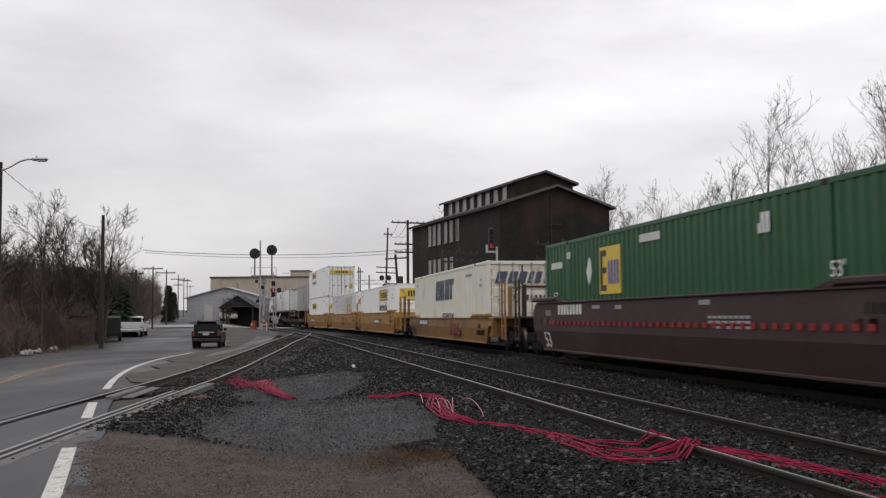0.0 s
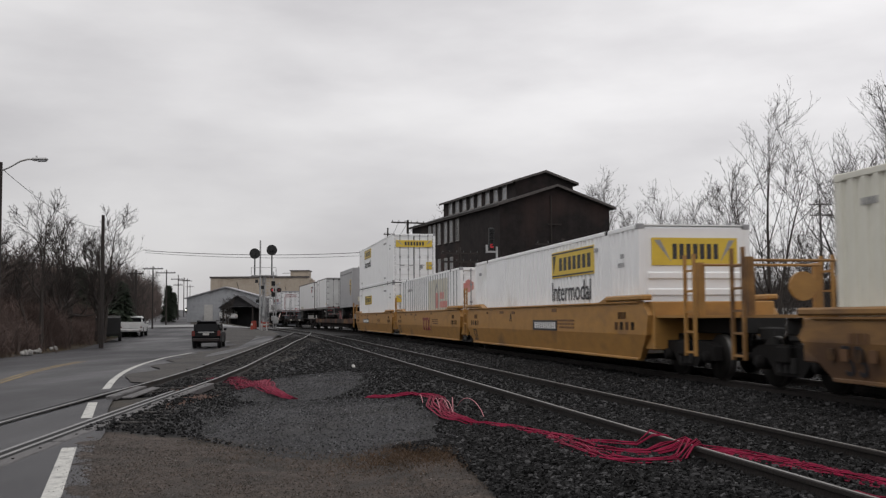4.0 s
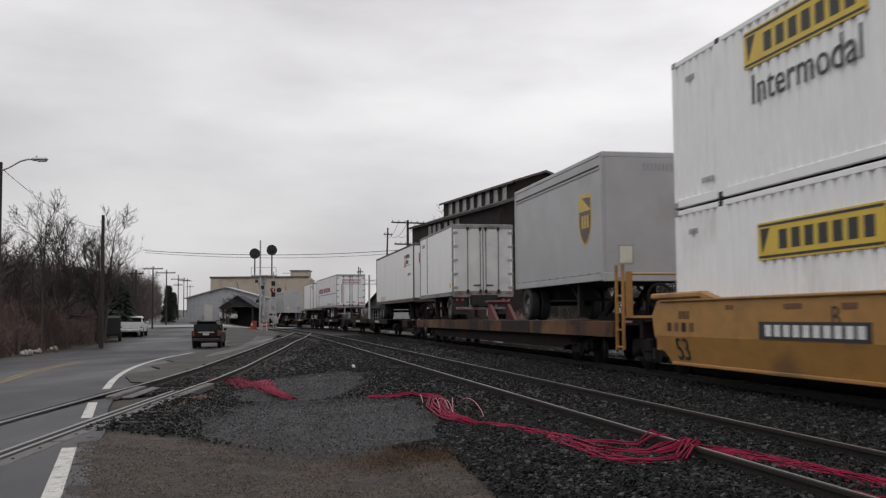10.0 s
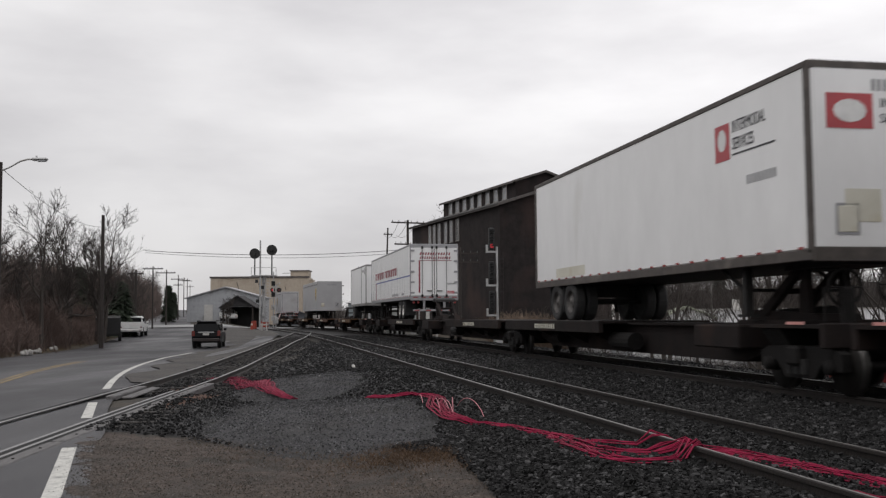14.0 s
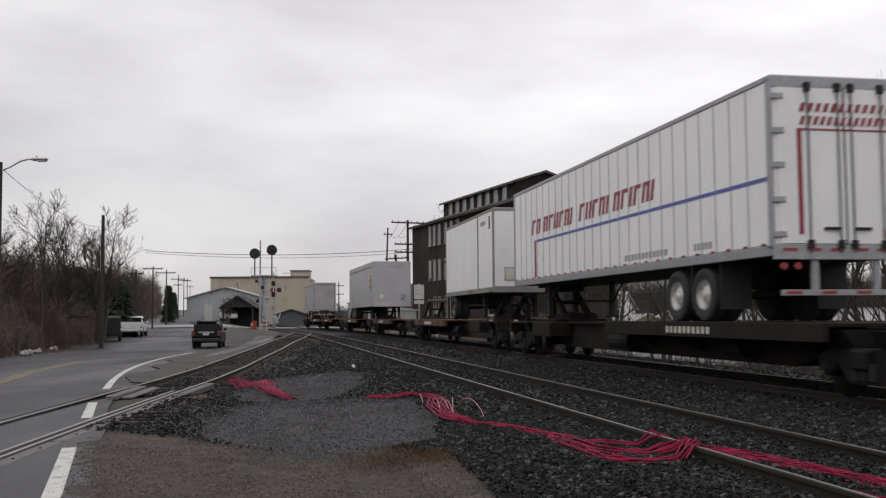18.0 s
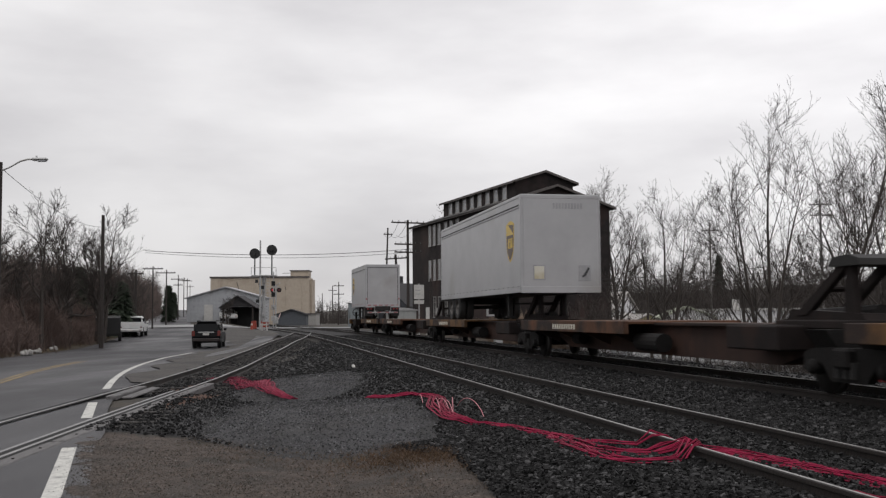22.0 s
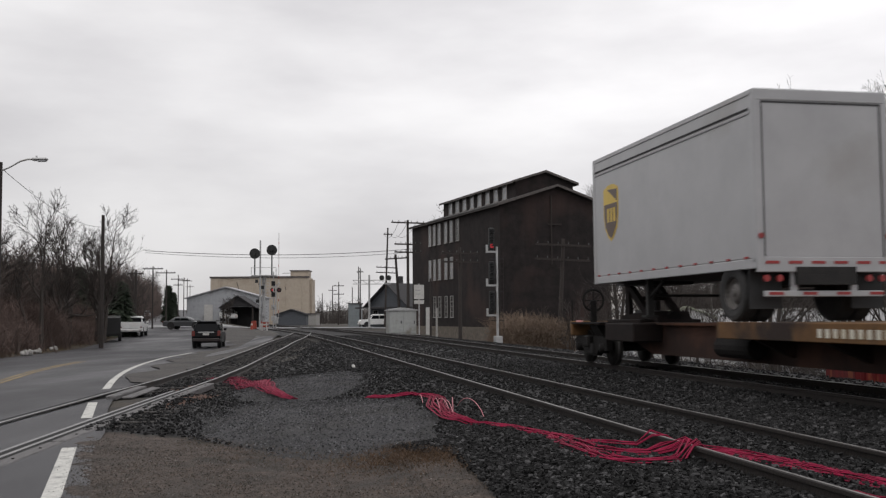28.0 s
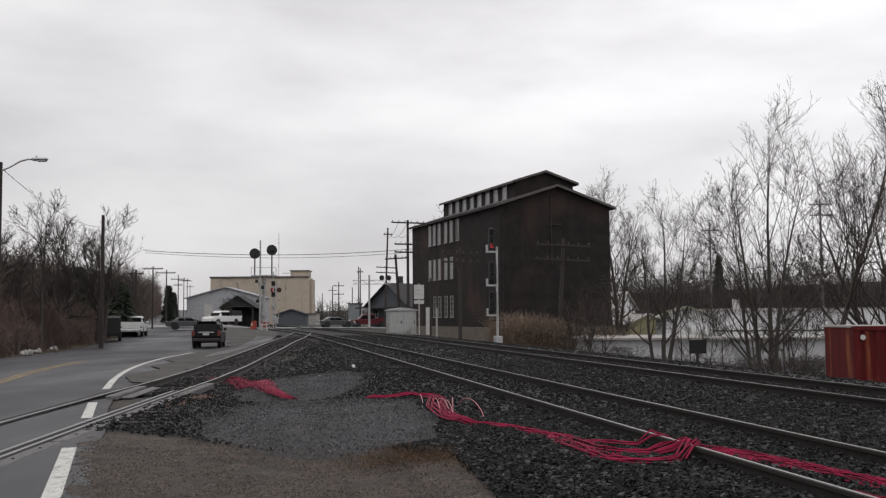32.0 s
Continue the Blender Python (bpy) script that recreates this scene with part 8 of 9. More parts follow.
# woods that close the distance, one sheet of thin stems and twig fans
def woods(name, label, count, place, hmin, hmax, material):
    rnd = random.Random(len(name) + count)
    verts, faces = [], []

    def tri(p, q, w):
        b = len(verts)
        s = Vector((w, 0, 0))
        verts.extend((tuple(p - s), tuple(p + s), tuple(q)))
        faces.append((b, b + 1, b + 2))

    for i in range(count):
        x, y = place(rnd)
        z = ground_z(x, y)
        h = rnd.uniform(hmin, hmax)
        p = Vector((x, y, z - 0.3))
        top = p + Vector((rnd.gauss(0, 0.5), 0, h))
        tri(p, top, 0.07 + 0.06 * rnd.random())
        for k in range(16):
            f = rnd.uniform(0.2, 0.95)
            o = p.lerp(top, f)
            tri(o, o + Vector((rnd.gauss(0, 1), rnd.gauss(0, 0.5), rnd.uniform(0.3, 1.3))) * h * 0.2, 0.035)
        for k in range(5):
            o = p + Vector((rnd.gauss(0, 1.2), rnd.gauss(0, 1), 0))
            tri(o, o + Vector((rnd.gauss(0, 0.5), 0, rnd.uniform(0.8, 2.6))), 0.05)
    me = bpy.data.meshes.new(name)
    me.from_pydata(verts, [], faces)
    me.materials.append(material)
    tagged(new(name, me), label, "woods", kind="stuff")


woods("hill_woods", "grey brown bare woods on the far hillside", 4200, lambda r: (lambda y, u: (east(u, y), y))(r.uniform(150, 420), r.uniform(1040, 1700)), 7, 13, M_woods)
woods("street_woods", "brown bare woods behind the roadside brush", 4200, lambda r: (lambda y: (lerp_table(y, ROAD_L) - 7 - 45 * r.random(), y))(44 + 200 * r.random() ** 1.3), 4.0, 8.5, M_brush)
M_thicket = mat("grey brown thicket", (0.118, 0.090, 0.080), (0.07, 0.055, 0.050), 1.0, 0.95, rnd=0.35)
woods("roadside_thicket", "dense bare thicket behind the roadside brush", 7600, lambda r: (lambda y: (lerp_table(y, ROAD_L) - (6 if y < 98 else 1.8) - 24 * r.random(), y))(r.uniform(64, 165)), 3.6, 7.0, M_thicket)
woods("near_thicket", "brown bare thicket close behind the roadside brush", 2600, lambda r: (lambda y: (lerp_table(y, ROAD_L) - 3.5 - 14 * r.random(), y))(r.uniform(46, 84)), 3.6, 6.6, M_thicket)
woods("street_end_trees", "bare trees at the far end of the street", 1500, lambda r: (lambda y: (lerp_table(y, ROAD_L) - 1.2 - 14 * r.random() ** 1.6, y))(r.uniform(115, 330)), 4.5, 9.0, M_thicket)
woods("town_trees", "bare trees and scrub beyond the level crossing", 380, lambda r: (lambda y, u: (east(u, y), y))(r.uniform(230, 420), r.uniform(552, 735)), 3, 7, M_woods)

# ---------------------------------------------------------------- the foreground
M_gravel = mat("fine grey crushed stone", (0.070, 0.069, 0.073), (0.024, 0.0235, 0.025), 55, 0.9, bump=1.0, bump_scale=60, stain=(0.033, 0.031, 0.031), stain_scale=0.9, stain_at=0.46)
M_stone = speckle("broken ballast stone", ((0.0, (0.0045, 0.0044, 0.0045)), (1.0, (0.105, 0.103, 0.105)), (0.5, (0.0085, 0.0083, 0.0086)), (0.84, (0.021, 0.0204, 0.021))))
M_stone_far = speckle("dusty ballast stone", ((0.0, (0.008, 0.0078, 0.008)), (1.0, (0.085, 0.083, 0.084)), (0.5, (0.017, 0.0165, 0.017)), (0.84, (0.032, 0.031, 0.032))))
M_soil = mat("trodden brown soil with grit", (0.092, 0.069, 0.056), (0.024, 0.019, 0.016), 9, 0.95, bump=1.0, bump_scale=30, stain=(0.034, 0.028, 0.024), stain_scale=1.6, stain_at=0.50)
M_pale_stone = speckle("pale crushed stone", ((0.0, (0.036, 0.036, 0.038)), (1.0, (0.26, 0.26, 0.27)), (0.5, (0.072, 0.071, 0.075)), (0.85, (0.125, 0.125, 0.132))))
M_grit = speckle("soil grit", ((0.0, (0.045, 0.038, 0.032)), (1.0, (0.30, 0.28, 0.26)), (0.5, (0.085, 0.073, 0.063)), (0.85, (0.14, 0.125, 0.112))))
M_pink = mat("crimson cable sheath", (0.29, 0.010, 0.050), (0.15, 0.006, 0.027), 5, 0.65, rnd=0.4, spec=0.2)
M_pink_pale = mat("pale crimson cable sheath", (0.55, 0.22, 0.25), (0.45, 0.15, 0.18), 5, 0.5)
M_rust_dirt = mat("rusty dirt", (0.11, 0.05, 0.03), (0.05, 0.03, 0.022), 6, 0.95, bump=0.8)


def patch(name, inside, x0, x1, y0, y1, step, material, lift, label, bulge=None):
    """An irregular thin sheet of ground cover, kept where inside(x, y) is above zero."""
    nx, ny = int((x1 - x0) / step), int((y1 - y0) / step)
    verts, faces, idx = [], [], {}

    def vid(i, j):
        if (i, j) not in idx:
            x, y = x0 + i * step, y0 + j * step
            f = min(1.0, max(0.0, inside(x, y)))
            z = ground_z(x, y) + lift * f - 0.03 * (1 - f) + (bulge(x, y) if bulge else 0) * f
            z += 0.012 * noise.noise((x * 2.3, y * 2.3, 1.0)) + 0.006 * noise.noise((x * 8, y * 8, 3.0))
            idx[(i, j)] = len(verts)
            verts.append((x, y, z))
        return idx[(i, j)]

    for i in range(nx):
        for j in range(ny):
            if inside(x0 + (i + 0.5) * step, y0 + (j + 0.5) * step) > -0.1:
                faces.append((vid(i, j), vid(i + 1, j), vid(i + 1, j + 1), vid(i, j + 1)))
    me = bpy.data.meshes.new(name)
    me.from_pydata(verts, [], faces)
    me.materials.append(material)
    for p in me.polygons:
        p.use_smooth = True
    return tagged(new(name, me), label, "ground", kind="structure")


def wob(x, y, f, a):
    return a * noise.noise((x * f, y * f, 7.0)) + a * 0.5 * noise.noise((x * f * 3, y * f * 3, 2.0))


SOIL_EDGE = [(-6.0, 14.4), (-4.6, 14.2), (-3.86, 13.6), (-3.2, 13.1), (-2.1, 12.0), (-1.2, 11.5), (-0.5, 11.5), (0.08, 10.7), (0.3, 9.0), (0.45, 8.0), (0.6, 6.0), (0.9, 1.0)]


def bed_inside(x, y):
    s, w = track_coords(x, y)
    edge = -16.6 + 9.0 * sm(95, 130, s)
    side = 1.25 * sm(20.5, 22.5, y) - 0.9 * (1 - sm(20.5, 22.5, y))
    near_siding = (x - lerp_table(y, SIDING_X) + side) * 1.2
    return min(y - lerp_table(x, SOIL_EDGE), (w - edge) * 1.2, (4.6 - w) * 1.2, near_siding) + wob(x, y, 0.5, 0.35)


patch("ballast_bed", lambda x, y: bed_inside(x, y), -9, 9, 2.4, 34, 0.3, M_ballast, 0.012, "dark broken stone ballast under and beside the tracks")
rows = []
for s in [30 + 1.5 * k for k in range(80)] + [150 + 20 * k for k in range(12)]:
    rows.append((path(s, lerp_table(s, [(30, -10.9), (40, -9.9), (50, -8.9), (60, -7.9), (75, -6.9), (900, -6.9)])), path(s, 4.4)))
far_bed = strip("ballast_bed", rows, ground_z, M_ballast, 0.012, 44)
tagged(far_bed, "dark stone ballast under the tracks further off", "ground", kind="structure")
rows = [(path(s, -7.0), path(s, 4.4)) for s in [-330 + 30 * k for k in range(11)] + [-8, 2, 8]]
tagged(strip("ballast_bed", rows, ground_z, M_ballast, 0.012), "dark stone ballast behind the camera", "ground", kind="structure")


def heap_far(x, y):
    return 1 - ((x + 3.1 + 0.06 * (y - 22)) / 1.4) ** 2 - ((y - 22.3) / 4.0) ** 2


def heap_near(x, y):
    return 1 - ((x + 1.9 + 0.2 * (y - 15)) / 1.7) ** 2 - ((y - 14.9) / 3.8) ** 2


def heap(x, y):
    return max(heap_far(x, y), heap_near(x, y)) * 1.4 + wob(x, y, 0.7, 0.6)


def heap_rise(x, y):
    return 0.13 * max(0, heap_far(x, y)) + 0.12 * max(0, heap_near(x, y)) + 0.025 * noise.noise((x * 1.4, y * 1.1, 4.0))


patch("gravel_heap", heap, -5.4, 1.4, 10, 28, 0.16, M_gravel, 0.04, "low heaps of fine grey crushed stone", heap_rise)


def scatter(name, label, count, place, smin, smax, material, seed, flat=0.7):
    """Many loose angular stones in one mesh, each a skewed block."""
    rg = np.random.RandomState(seed)
    pts = np.array([place(rg) for _ in range(count)])
    keep = np.array([p[2] > -50 for p in pts])
    pts = pts[keep]
    n = len(pts)
    cube = np.array([[-1, -1, -1], [1, -1, -1], [1, 1, -1], [-1, 1, -1], [-1, -1, 1], [1, -1, 1], [1, 1, 1], [-1, 1, 1]], float)
    v = cube[None] * (1 + rg.uniform(-0.75, 0.2, (n, 8, 3)))
    size = rg.uniform(smin, smax, (n, 1, 1)) * 0.5 * np.stack([rg.uniform(0.7, 1.3, n), rg.uniform(0.6, 1.1, n), rg.uniform(0.45, flat, n)], 1)[:, None, :]
    v = v * size
    a, b = rg.uniform(0, 6.283, n), rg.normal(0, 0.9, n)
    ca, sa, cb, sb = np.cos(a), np.sin(a), np.cos(b), np.sin(b)
    y1 = v[:, :, 1] * cb[:, None] - v[:, :, 2] * sb[:, None]
    z1 = v[:, :, 1] * sb[:, None] + v[:, :, 2] * cb[:, None]
    x2 = v[:, :, 0] * ca[:, None] - y1 * sa[:, None]
    y2 = v[:, :, 0] * sa[:, None] + y1 * ca[:, None]
    v = np.stack([x2, y2, z1], 2) + pts[:, None, :]
    quads = np.array([[0, 3, 2, 1], [4, 5, 6, 7], [0, 1, 5, 4], [1, 2, 6, 5], [2, 3, 7, 6], [3, 0, 4, 7]])
    f = (quads[None] + (np.arange(n) * 8)[:, None, None]).reshape(-1)
    me = bpy.data.meshes.new(name)
    me.vertices.add(n * 8)
    me.vertices.foreach_set("co", v.reshape(-1))
    me.loops.add(len(f))
    me.loops.foreach_set("vertex_index", f)
    me.polygons.add(n * 6)
    me.polygons.foreach_set("loop_start", np.arange(0, n * 24, 4))
    me.update(calc_edges=True)
    me.materials.append(material)
    me.shade_flat()
    return tagged(new(name, me), label, "stones", kind="stuff")


def bed_place(smin, smax, power, wl, wr):
    def f(rg):
        s = smin + (smax - smin) * rg.rand() ** power
        w = rg.uniform(wl, wr)
        x, y = path(s, w)
        if bed_inside(x, y) < 0 or heap(x, y) > 0.1:
            return (x, y, -99.0)
        return (x, y, ground_z(x, y) + 0.012 + 0.025 * rg.rand())
    return f


scatter("ballast_stones", "loose dark angular ballast stones", 44000, bed_place(4.5, 14, 1.0, -8.3, -1.8), 0.022, 0.062, M_stone, 1)
scatter("ballast_stones", "loose dark angular ballast stones", 40000, bed_place(11, 30, 1.2, -14.5, 1.8), 0.028, 0.07, M_stone, 2)
scatter("ballast_stones", "loose dark angular ballast stones", 22000, bed_place(26, 75, 1.3, -12.0, 3.6), 0.05, 0.10, M_stone_far, 3)


scatter("ballast_stones", "dusty grey ballast stones between the tracks", 7000, bed_place(8, 30, 1.0, -3.7, 3.4), 0.03, 0.075, M_stone_far, 6)


def heap_place(rg):
    x, y = rg.uniform(-5.2, 1.2), rg.uniform(10.5, 27)
    if heap(x, y) < rg.uniform(-0.7, 0.6):
        return (x, y, -99.0)
    return (x, y, ground_z(x, y) + 0.045 + heap_rise(x, y))


scatter("crushed_stones", "fine pale crushed stones on the heap", 42000, heap_place, 0.010, 0.026, M_pale_stone, 4)


def soil_inside(x, y):
    r = (x - lerp_table(y, ROAD_R) + 0.55) * 2.5
    return min(r, (16.6 - y) * 0.8, 0.25 - bed_inside(x, y), 0.35 - heap(x, y) * 0.7) + wob(x, y, 1.1, 0.3) + 0.25 * noise.noise((x * 7, y * 7, 5.0))


patch("bare_soil", soil_inside, -5.2, 4.2, 2.4, 17, 0.09, M_soil, 0.022, "trodden brown soil with grit at the roadside")


def soil_place(rg):
    x, y = rg.uniform(-4.6, 1.2), rg.uniform(5.5, 16)
    if bed_inside(x, y) > 0.1 or heap(x, y) > 0.2 or soil_inside(x, y) < rg.uniform(0.35, 1.6):
        return (x, y, -99.0)
    return (x, y, ground_z(x, y) + (0.026 if soil_inside(x, y) > 0.5 else 0.022))


scatter("soil_stones", "small stones trodden into the soil", 52000, soil_place, 0.005, 0.015, M_grit, 5)


M_dull_grass = mat("dull trampled grass", (0.105, 0.076, 0.052), (0.05, 0.038, 0.028), 4, 0.95, rnd=0.3)
M_rust_grass = mat("rusty dead grass", (0.13, 0.075, 0.040), (0.06, 0.038, 0.023), 4, 0.95, rnd=0.4)


def blades(name, label, count, place, h, material, seed):
    rg = random.Random(seed)
    verts, faces = [], []
    for _ in range(count):
        x, y = place(rg)
        if bed_inside(x, y) > 0.3 or heap(x, y) > 0.6:
            continue
        p = Vector((x, y, ground_z(x, y) + 0.012))
        a = rg.random() * 6.283
        d = Vector((math.cos(a), math.sin(a), 0)) * 0.0035
        lean = Vector((rg.gauss(0, 0.7), rg.gauss(0, 0.7), rg.uniform(0.15, 1.0))) * h * rg.uniform(0.4, 1.2)
        b = len(verts)
        verts += [tuple(p - d), tuple(p + d), tuple(p + lean)]
        faces.append((b, b + 1, b + 2))
    me = bpy.data.meshes.new(name)
    me.from_pydata(verts, [], faces)
    me.materials.append(material)
    tagged(new(name, me), label, "grass", kind="stuff")


blades("dead_grass", "short trampled dead grass on the soil", 26000, lambda r: (r.uniform(-3.4, 1.4), 6 + 7.5 * r.random()), 0.04, M_dull_grass, 3)
blades("dead_grass", "taller rusty dead grass beside the ballast", 9000, lambda r: (r.gauss(-0.25, 0.38), r.gauss(10.95, 0.6)), 0.07, M_rust_grass, 4)
blades("verge_grass", "dead grass along the street verge", 9000, lambda r: (lambda y: (lerp_table(y, ROAD_L) - 2.2 * r.random(), y))(r.uniform(36, 110)), 0.35, M_weed, 5)

# ---------------------------------------------------------------- crimson cables
def cable_z(x, y):
    s, w = track_coords(x, y)
    z = ground_z(x, y) + 0.035
    if heap(x, y) > -0.5:
        z += 0.05 + max(0.0, heap_rise(x, y))
    for c in (-5.37, -3.93):
        z = max(z, 0.015 - 1.1 * max(0.0, abs(w - c) - 0.04))
    return z


def strand(name, pts, r, material, parent):
    verts, faces = [], []
    n = 5
    for i, p in enumerate(pts):
        a, b = pts[max(0, i - 1)], pts[min(len(pts) - 1, i + 1)]
        d = (b - a).normalized()
        u = d.cross(Vector((0, 0, 1))).normalized()
        v = u.cross(d)
        for k in range(n):
            t = 2 * math.pi * k / n
            verts.append(tuple(p + (u * math.cos(t) + v * math.sin(t)) * r))
    for i in range(len(pts) - 1):
        for k in range(n):
            faces.append((i * n + k, i * n + (k + 1) % n, (i + 1) * n + (k + 1) % n, (i + 1) * n + k))
    me = bpy.data.meshes.new(name)
    me.from_pydata(verts, [], faces)
    me.materials.append(material)
    for p in me.polygons:
        p.use_smooth = True
    return shared(name, me, parent)


def smooth_path(ctrl, step=0.12):
    out = []
    for i in range(len(ctrl) - 1):
        p0, p1, p2, p3 = [Vector(ctrl[min(len(ctrl) - 1, max(0, i + k))]) for k in (-1, 0, 1, 2)]
        n = max(2, int((p2 - p1).length / step))
        for k in range(n):
            t = k / n
            out.append(0.5 * ((2 * p1) + (p2 - p0) * t + (2 * p0 - 5 * p1 + 4 * p2 - p3) * t * t + (3 * p1 - p0 - 3 * p2 + p3) * t ** 3))
    return out + [Vector(ctrl[-1])]


def bundle(label, ctrl, count, widths, seed):
    rnd = random.Random(seed)
    t = thing("cable_bundle", label, "cable", group="crimson cables on the ballast")
    for c in range(count):
        ph, am = rnd.random() * 6.28, rnd.uniform(-1, 1)
        line = smooth_path([(x, y) for x, y in ctrl])
        pts = []
        for i, p in enumerate(line):
            f = i / (len(line) - 1)
            w = lerp_table(f, widths)
            a, b = line[max(0, i - 1)], line[min(len(line) - 1, i + 1)]
            d = (b - a).normalized()
            off = 0.72 * w * (am * 0.8 + 0.35 * math.sin(ph + f * 11 * (1 + 0.3 * am)))
            x, y = p.x - d.y * off, p.y + d.x * off
            z = cable_z(x, y) + 0.035 * rnd.random() * (1 - abs(am)) + 0.012 * math.sin(ph + 9 * f)
            pts.append(Vector((x, y, z)))
        strand("strand", pts, 0.0065, M_pink, t)
    return t


bundle("bundle of crimson cables beside the siding", [(-6.5, 29.0), (-5.96, 28.0), (-4.67, 24.4), (-3.67, 20.7), (-3.12, 19.1), (-2.75, 18.4)], 36, [(0, 0.75), (0.35, 0.6), (0.75, 0.3), (1, 0.12)], 31)
MAIN_RUN = [(-1.27, 17.3), (-0.85, 17.0), (-0.4, 17.3), (-0.13, 16.7), (-0.12, 15.0), (0.03, 13.6), (0.24, 12.85), (0.52, 12.65), (0.78, 12.32), (1.07, 11.7), (1.29, 11.29), (1.44, 10.62), (1.61, 10.16), (1.85, 9.93), (2.19, 9.95), (2.54, 9.95), (2.79, 9.85), (2.95, 9.5), (3.11, 9.08), (3.29, 8.6), (3.5, 7.95), (3.9, 6.6)]
bundle("long bundle of crimson cables lying across the rail", MAIN_RUN, 16, [(0, 0.2), (0.3, 0.18), (0.5, 0.14), (0.62, 0.22), (0.75, 0.30), (0.85, 0.26), (1, 0.3)], 32)
bundle("loose crimson cables sagging beside the rail", [(1.2, 11.3), (1.37, 10.15), (1.51, 9.62), (1.75, 9.32), (2.06, 9.42), (2.46, 9.74), (2.8, 9.7), (3.1, 9.1)], 9, [(0, 0.1), (0.4, 0.24), (0.7, 0.18), (1, 0.2)], 33)
bundle("crimson cables rising over the rail", [(1.25, 11.4), (1.54, 10.85), (1.85, 10.55), (2.15, 10.5), (2.45, 10.45), (2.7, 10.15), (2.9, 9.8)], 5, [(0, 0.1), (0.5, 0.18), (1, 0.15)], 35)
bundle("crimson cables lying inside the rail", [(3.0, 7.6), (3.3, 7.1), (3.7, 6.6), (4.3, 6.0)], 6, [(0, 0.08), (1, 0.2)], 34)
t = thing("cable_loops", "loose upright loops of pale crimson cable", "cable", group="crimson cables on the ballast")
for a, b, h in (((-0.16, 15.9), (-0.05, 13.9), 0.10), ((-0.1, 15.6), (0.08, 13.8), 0.12), ((0.12, 15.2), (0.12, 13.6), 0.16), ((0.2, 14.9), (0.52, 13.3), 0.17), ((-0.42, 16.9), (-0.33, 15.6), 0.06), ((0.0, 15.3), (0.12, 13.7), 0.10)):
    pts = []
    for k in range(15):
        f = k / 14
        x, y = a[0] + (b[0] - a[0]) * f, a[1] + (b[1] - a[1]) * f
        pts.append(Vector((x, y, ground_z(x, y) + 0.06 + h * math.sin(math.pi * f) ** 0.7)))
    strand("loop", pts, 0.0055, M_pink_pale, t)

patch("rusty_soil", lambda x, y: max(1 - ((x + 6.3) / 0.7) ** 2 - ((y - 25.0) / 2.5) ** 2, 1 - ((x + 4.9) / 0.5) ** 2 - ((y - 20.3) / 2.4) ** 2) + wob(x, y, 1.5, 0.6), -7.5, -4, 17, 28, 0.16, M_rust_dirt, 0.03, "rusty reddish soil and leaves beside the siding")
# ---------------------------------------------------------------- crossing boards, litter
M_plank = mat("bleached crossing timber", (0.17, 0.165, 0.165), (0.085, 0.08, 0.08), 4, 0.8, stretch=(6, 0.6, 6), bump=0.4, stain=(0.05, 0.045, 0.043), stain_scale=1.2, stain_at=0.55)
t = thing("timber_boards", "weathered loose timbers beside the far siding rail", "timbers", pose(-6.72, 21.6, -0.34, rz=5))
for k in range(2):
    part("timber", B(-0.16 + 0.24 * k, 0.06 + 0.24 * k, -1.5 + 0.3 * k, 1.4 + 0.3 * k, -0.06, 0.03 - 0.05 * k, bevel=0.015), M_plank, t)
for y0, y1 in ((8.0, 12.9), (13.0, 18.4), (18.5, 24.3)):
    xa, xb = [lerp_table(y, SIDING_X) + 0.7175 + 0.20 for y in (y0, y1)]
    t = thing("crossing_timber", "bleached grey timber laid along the siding rail", "timber", pose((xa + xb) / 2, (y0 + y1) / 2, -0.335, rz=math.degrees(math.atan2(xa - xb, y1 - y0))), group="timbers along the siding rail")
    part("beam", B(-0.10, 0.10, -(y1 - y0) / 2, (y1 - y0) / 2, -0.14, -0.004, bevel=0.014), M_plank, t)
    for k in range(5):
        yk = (k - 2) * (y1 - y0) / 5.4
        part("spike_head", R((0.02, yk, -0.006), (0.02, yk, 0.006), 0.018, n=8), M_rail_side, t)
for x, y, sz in ((-3.0, 24.2, 0.1), (-2.4, 26.6, 0.14)):
    t = thing("litter", "small pale scrap of litter on the ballast", "litter", pose(x, y, ground_z(x, y) + 0.1))
    bm = bmesh.new()
    bmesh.ops.create_icosphere(bm, subdivisions=1, radius=sz * 0.6)
    for v in bm.verts:
        v.co *= 0.7 + 0.6 * noise.noise(v.co * 9)
    part("scrap", bm, M_frame, t)
for x, y, s in ((-21.2, 50.5, 0.5), (-22.0, 54.0, 0.35), (-23.5, 60.0, 0.4), (-20.6, 49.0, 0.3)):
    t = thing("rubble", "pale broken concrete rubble beside the street", "rubble", on_ground(x, y, 30))
    for k in range(3):
        bm = bmesh.new()
        bmesh.ops.create_icosphere(bm, subdivisions=1, radius=s * (0.6 + 0.2 * k) * 0.6)
        for v in bm.verts:
            v.co *= 0.75 + 0.5 * noise.noise(v.co * 4 + Vector((k, 0, 0)))
        bmesh.ops.translate(bm, verts=bm.verts[:], vec=(0.4 * k * s, 0.2 * k, 0.15))
        part("chunk", bm, M_concrete, t)

# ---------------------------------------------------------------- ties, last
tie_me = mesh_of("tie", B(-1.3, 1.3, -0.11, 0.11, -0.34, -0.150, bevel=0.012), M_tie)
plate_me = mesh_of("tie_plate", B(-0.17, 0.17, -0.1, 0.1, -0.155, -0.140), M_rail_side)


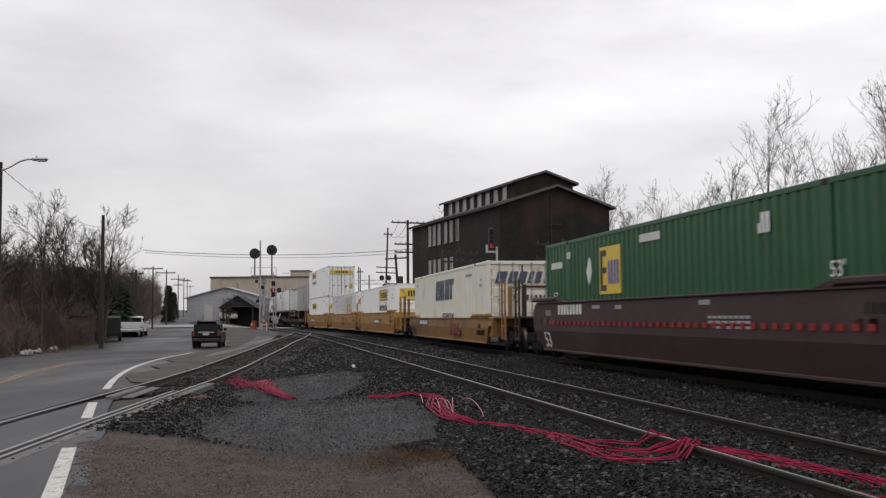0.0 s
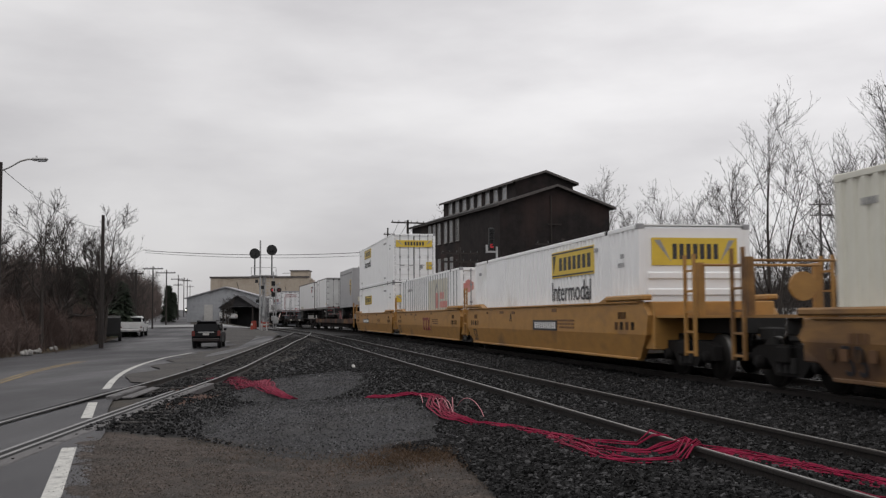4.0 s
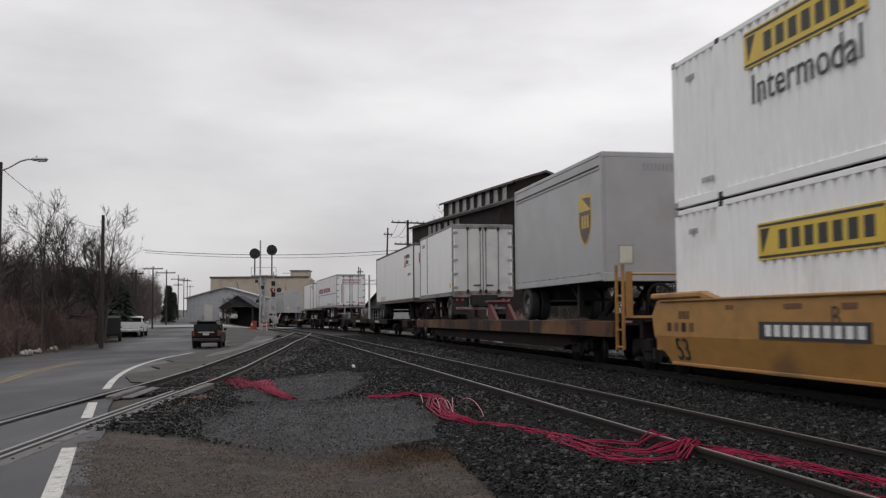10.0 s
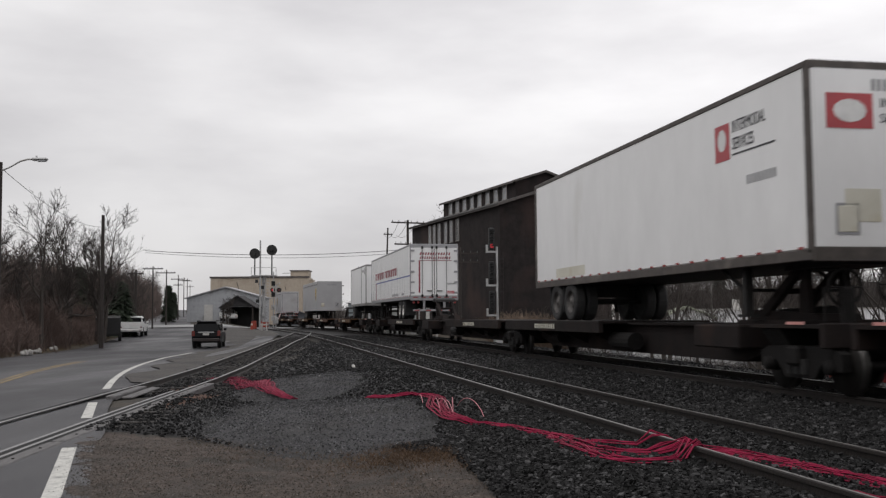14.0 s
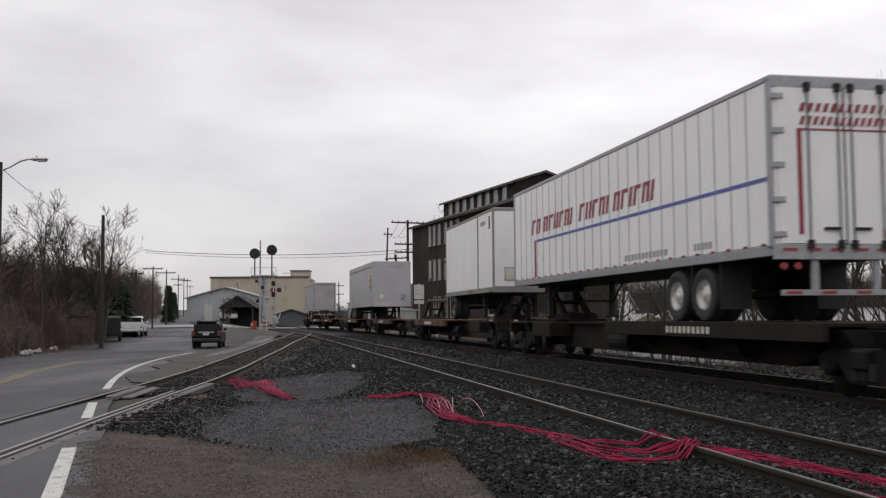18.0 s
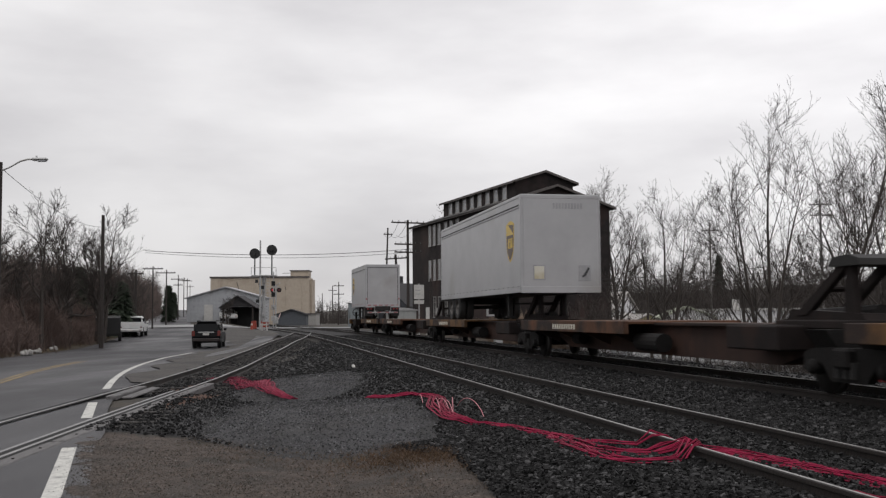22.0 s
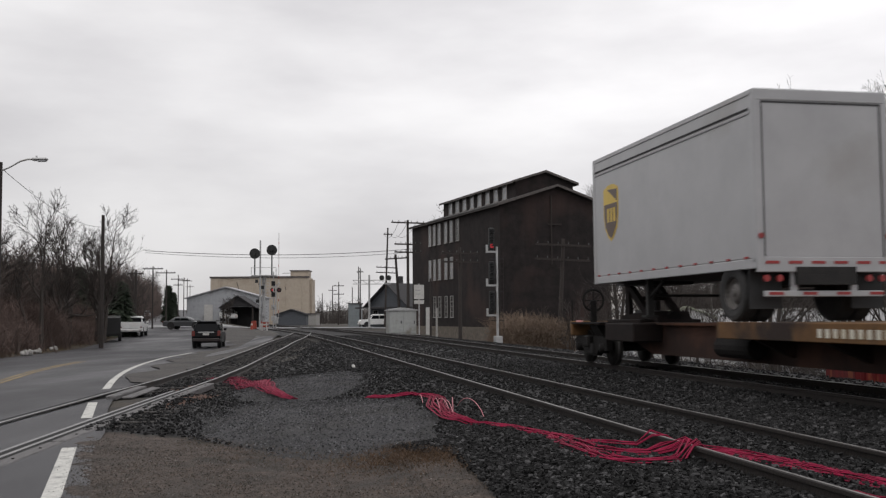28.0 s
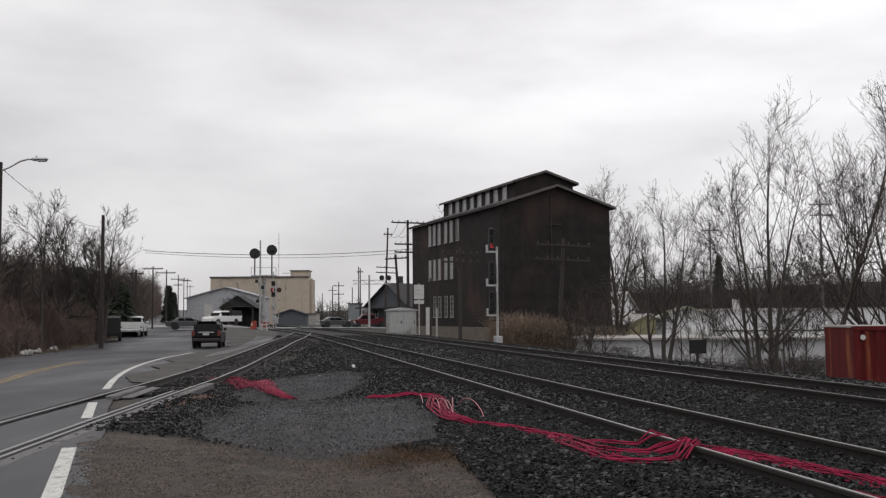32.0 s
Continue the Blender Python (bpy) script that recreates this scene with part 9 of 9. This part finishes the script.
def ties(parent, places):
    for m in places:
        shared("tie", tie_me, parent, m)


rnd = random.Random(2)
ties(main_track, [track_pose(6 + 0.56 * k, rnd.uniform(-0.05, 0.05), 0.0) for k in range(200)])
ties(second_track, [track_pose(3 + 0.56 * k, -4.65 + rnd.uniform(-0.05, 0.05), -0.02 - 0.03 * rnd.random()) for k in range(200)])
for k in range(100):
    y = 21.5 + 0.58 * k
    x = lerp_table(y, SIDING_X)
    z = lerp_table(y, SIDING_Z)
    shared("tie", tie_me, siding, pose(x + rnd.uniform(-0.06, 0.06), y, z - 0.02 * rnd.random(), rz=5 + rnd.uniform(-2, 2)))
# tie ends that lie bare beside the near siding rail
tie_end_me = mesh_of("tie_end", B(0.0, 0.62, -0.1, 0.1, -0.12, 0.0, bevel=0.015), M_tie)
for k in range(6):
    y = 14.8 + 0.56 * k
    shared("tie_end", tie_end_me, siding, pose(lerp_table(y, SIDING_X) + 1.05, y, -0.335 - 0.015 * rnd.random(), rz=rnd.uniform(-4, 6)))
# fastenings on the nearest ties
for k in range(60):
    for c in (-0.7175, 0.7175):
        shared("tie_plate", plate_me, second_track, track_pose(3 + 0.56 * k, -4.65 + c, -0.02))


# ---------------------------------------------------------------- what moves
def drive(ob, rows):
    """rows: seconds, x, y, the way it faces in degrees to the left of north."""
    walk(ob, [(float(t), pose(x, y, ground_z(x, y) + 0.06, rz=a)) for t, x, y, a in rows])


def motions():
    for ob, s in MOVING:
        walk(ob, [(float(t), track_pose(s - SPEED * t)) for t in range(0, 33)])
    # over the level crossing, to the east
    drive(sedan_1, [(0, -74, 255, 194), (20, -74, 255, 194), (24, -62, 210, 194), (26.5, -41.5, 140, 196), (27.3, -33.0, 116, 214), (28, -28.9, 112.5, 262), (29, -26.3, 117.5, 305), (29.6, -23.7, 123.0, 312), (30.3, -20.4, 127.3, 305), (31.2, -17.6, 130.0, 298), (32, -14.1, 131.5, 292)])
    drive(sedan_2, [(0, -88, 310, 194), (22, -88, 310, 194), (28, -55, 185, 194), (30, -39.0, 134, 196), (30.6, -34.0, 116, 210), (31, -31.7, 111.3, 236), (31.5, -30.0, 110.6, 262), (32, -28.4, 111.6, 280)])
    # to the west
    drive(truck_white, [(0, 2.0, 140, 104), (26.6, 2.0, 140, 104), (27.4, -5.0, 138.0, 104), (28, -8.8, 137.2, 104), (29, -13.1, 136.0, 104), (30, -17.7, 134.8, 104), (30.5, -20.4, 134.0, 108), (31, -23.7, 133.2, 116), (31.5, -26.0, 132.0, 134), (32, -28.6, 129.5, 152)])
    drive(truck_red, [(0, 14.0, 143, 104), (27.5, 14.0, 143, 104), (31, -6.5, 138.2, 104), (31.5, -8.2, 137.8, 104), (32, -10.2, 137.2, 104)])
    # down the street and away behind the brush
    drive(car_far, [(0, -76, 300, 194), (3.5, -74.5, 292, 194), (5, -73, 286, 198), (6, -73.5, 283, 240), (8, -92, 280, 265), (12, -140, 276, 265), (32, -180, 274, 265)])
    # the gate rises once the train has gone
    walk(gate_arm, [(0.0, pose(0, 0, 1.2, 4)), (24.3, pose(0, 0, 1.2, 4)), (25.0, pose(0, 0, 1.2, 35)), (26.2, pose(0, 0, 1.2, 72)), (27.2, pose(0, 0, 1.2, 88)), (32.0, pose(0, 0, 1.2, 88))])


motions()
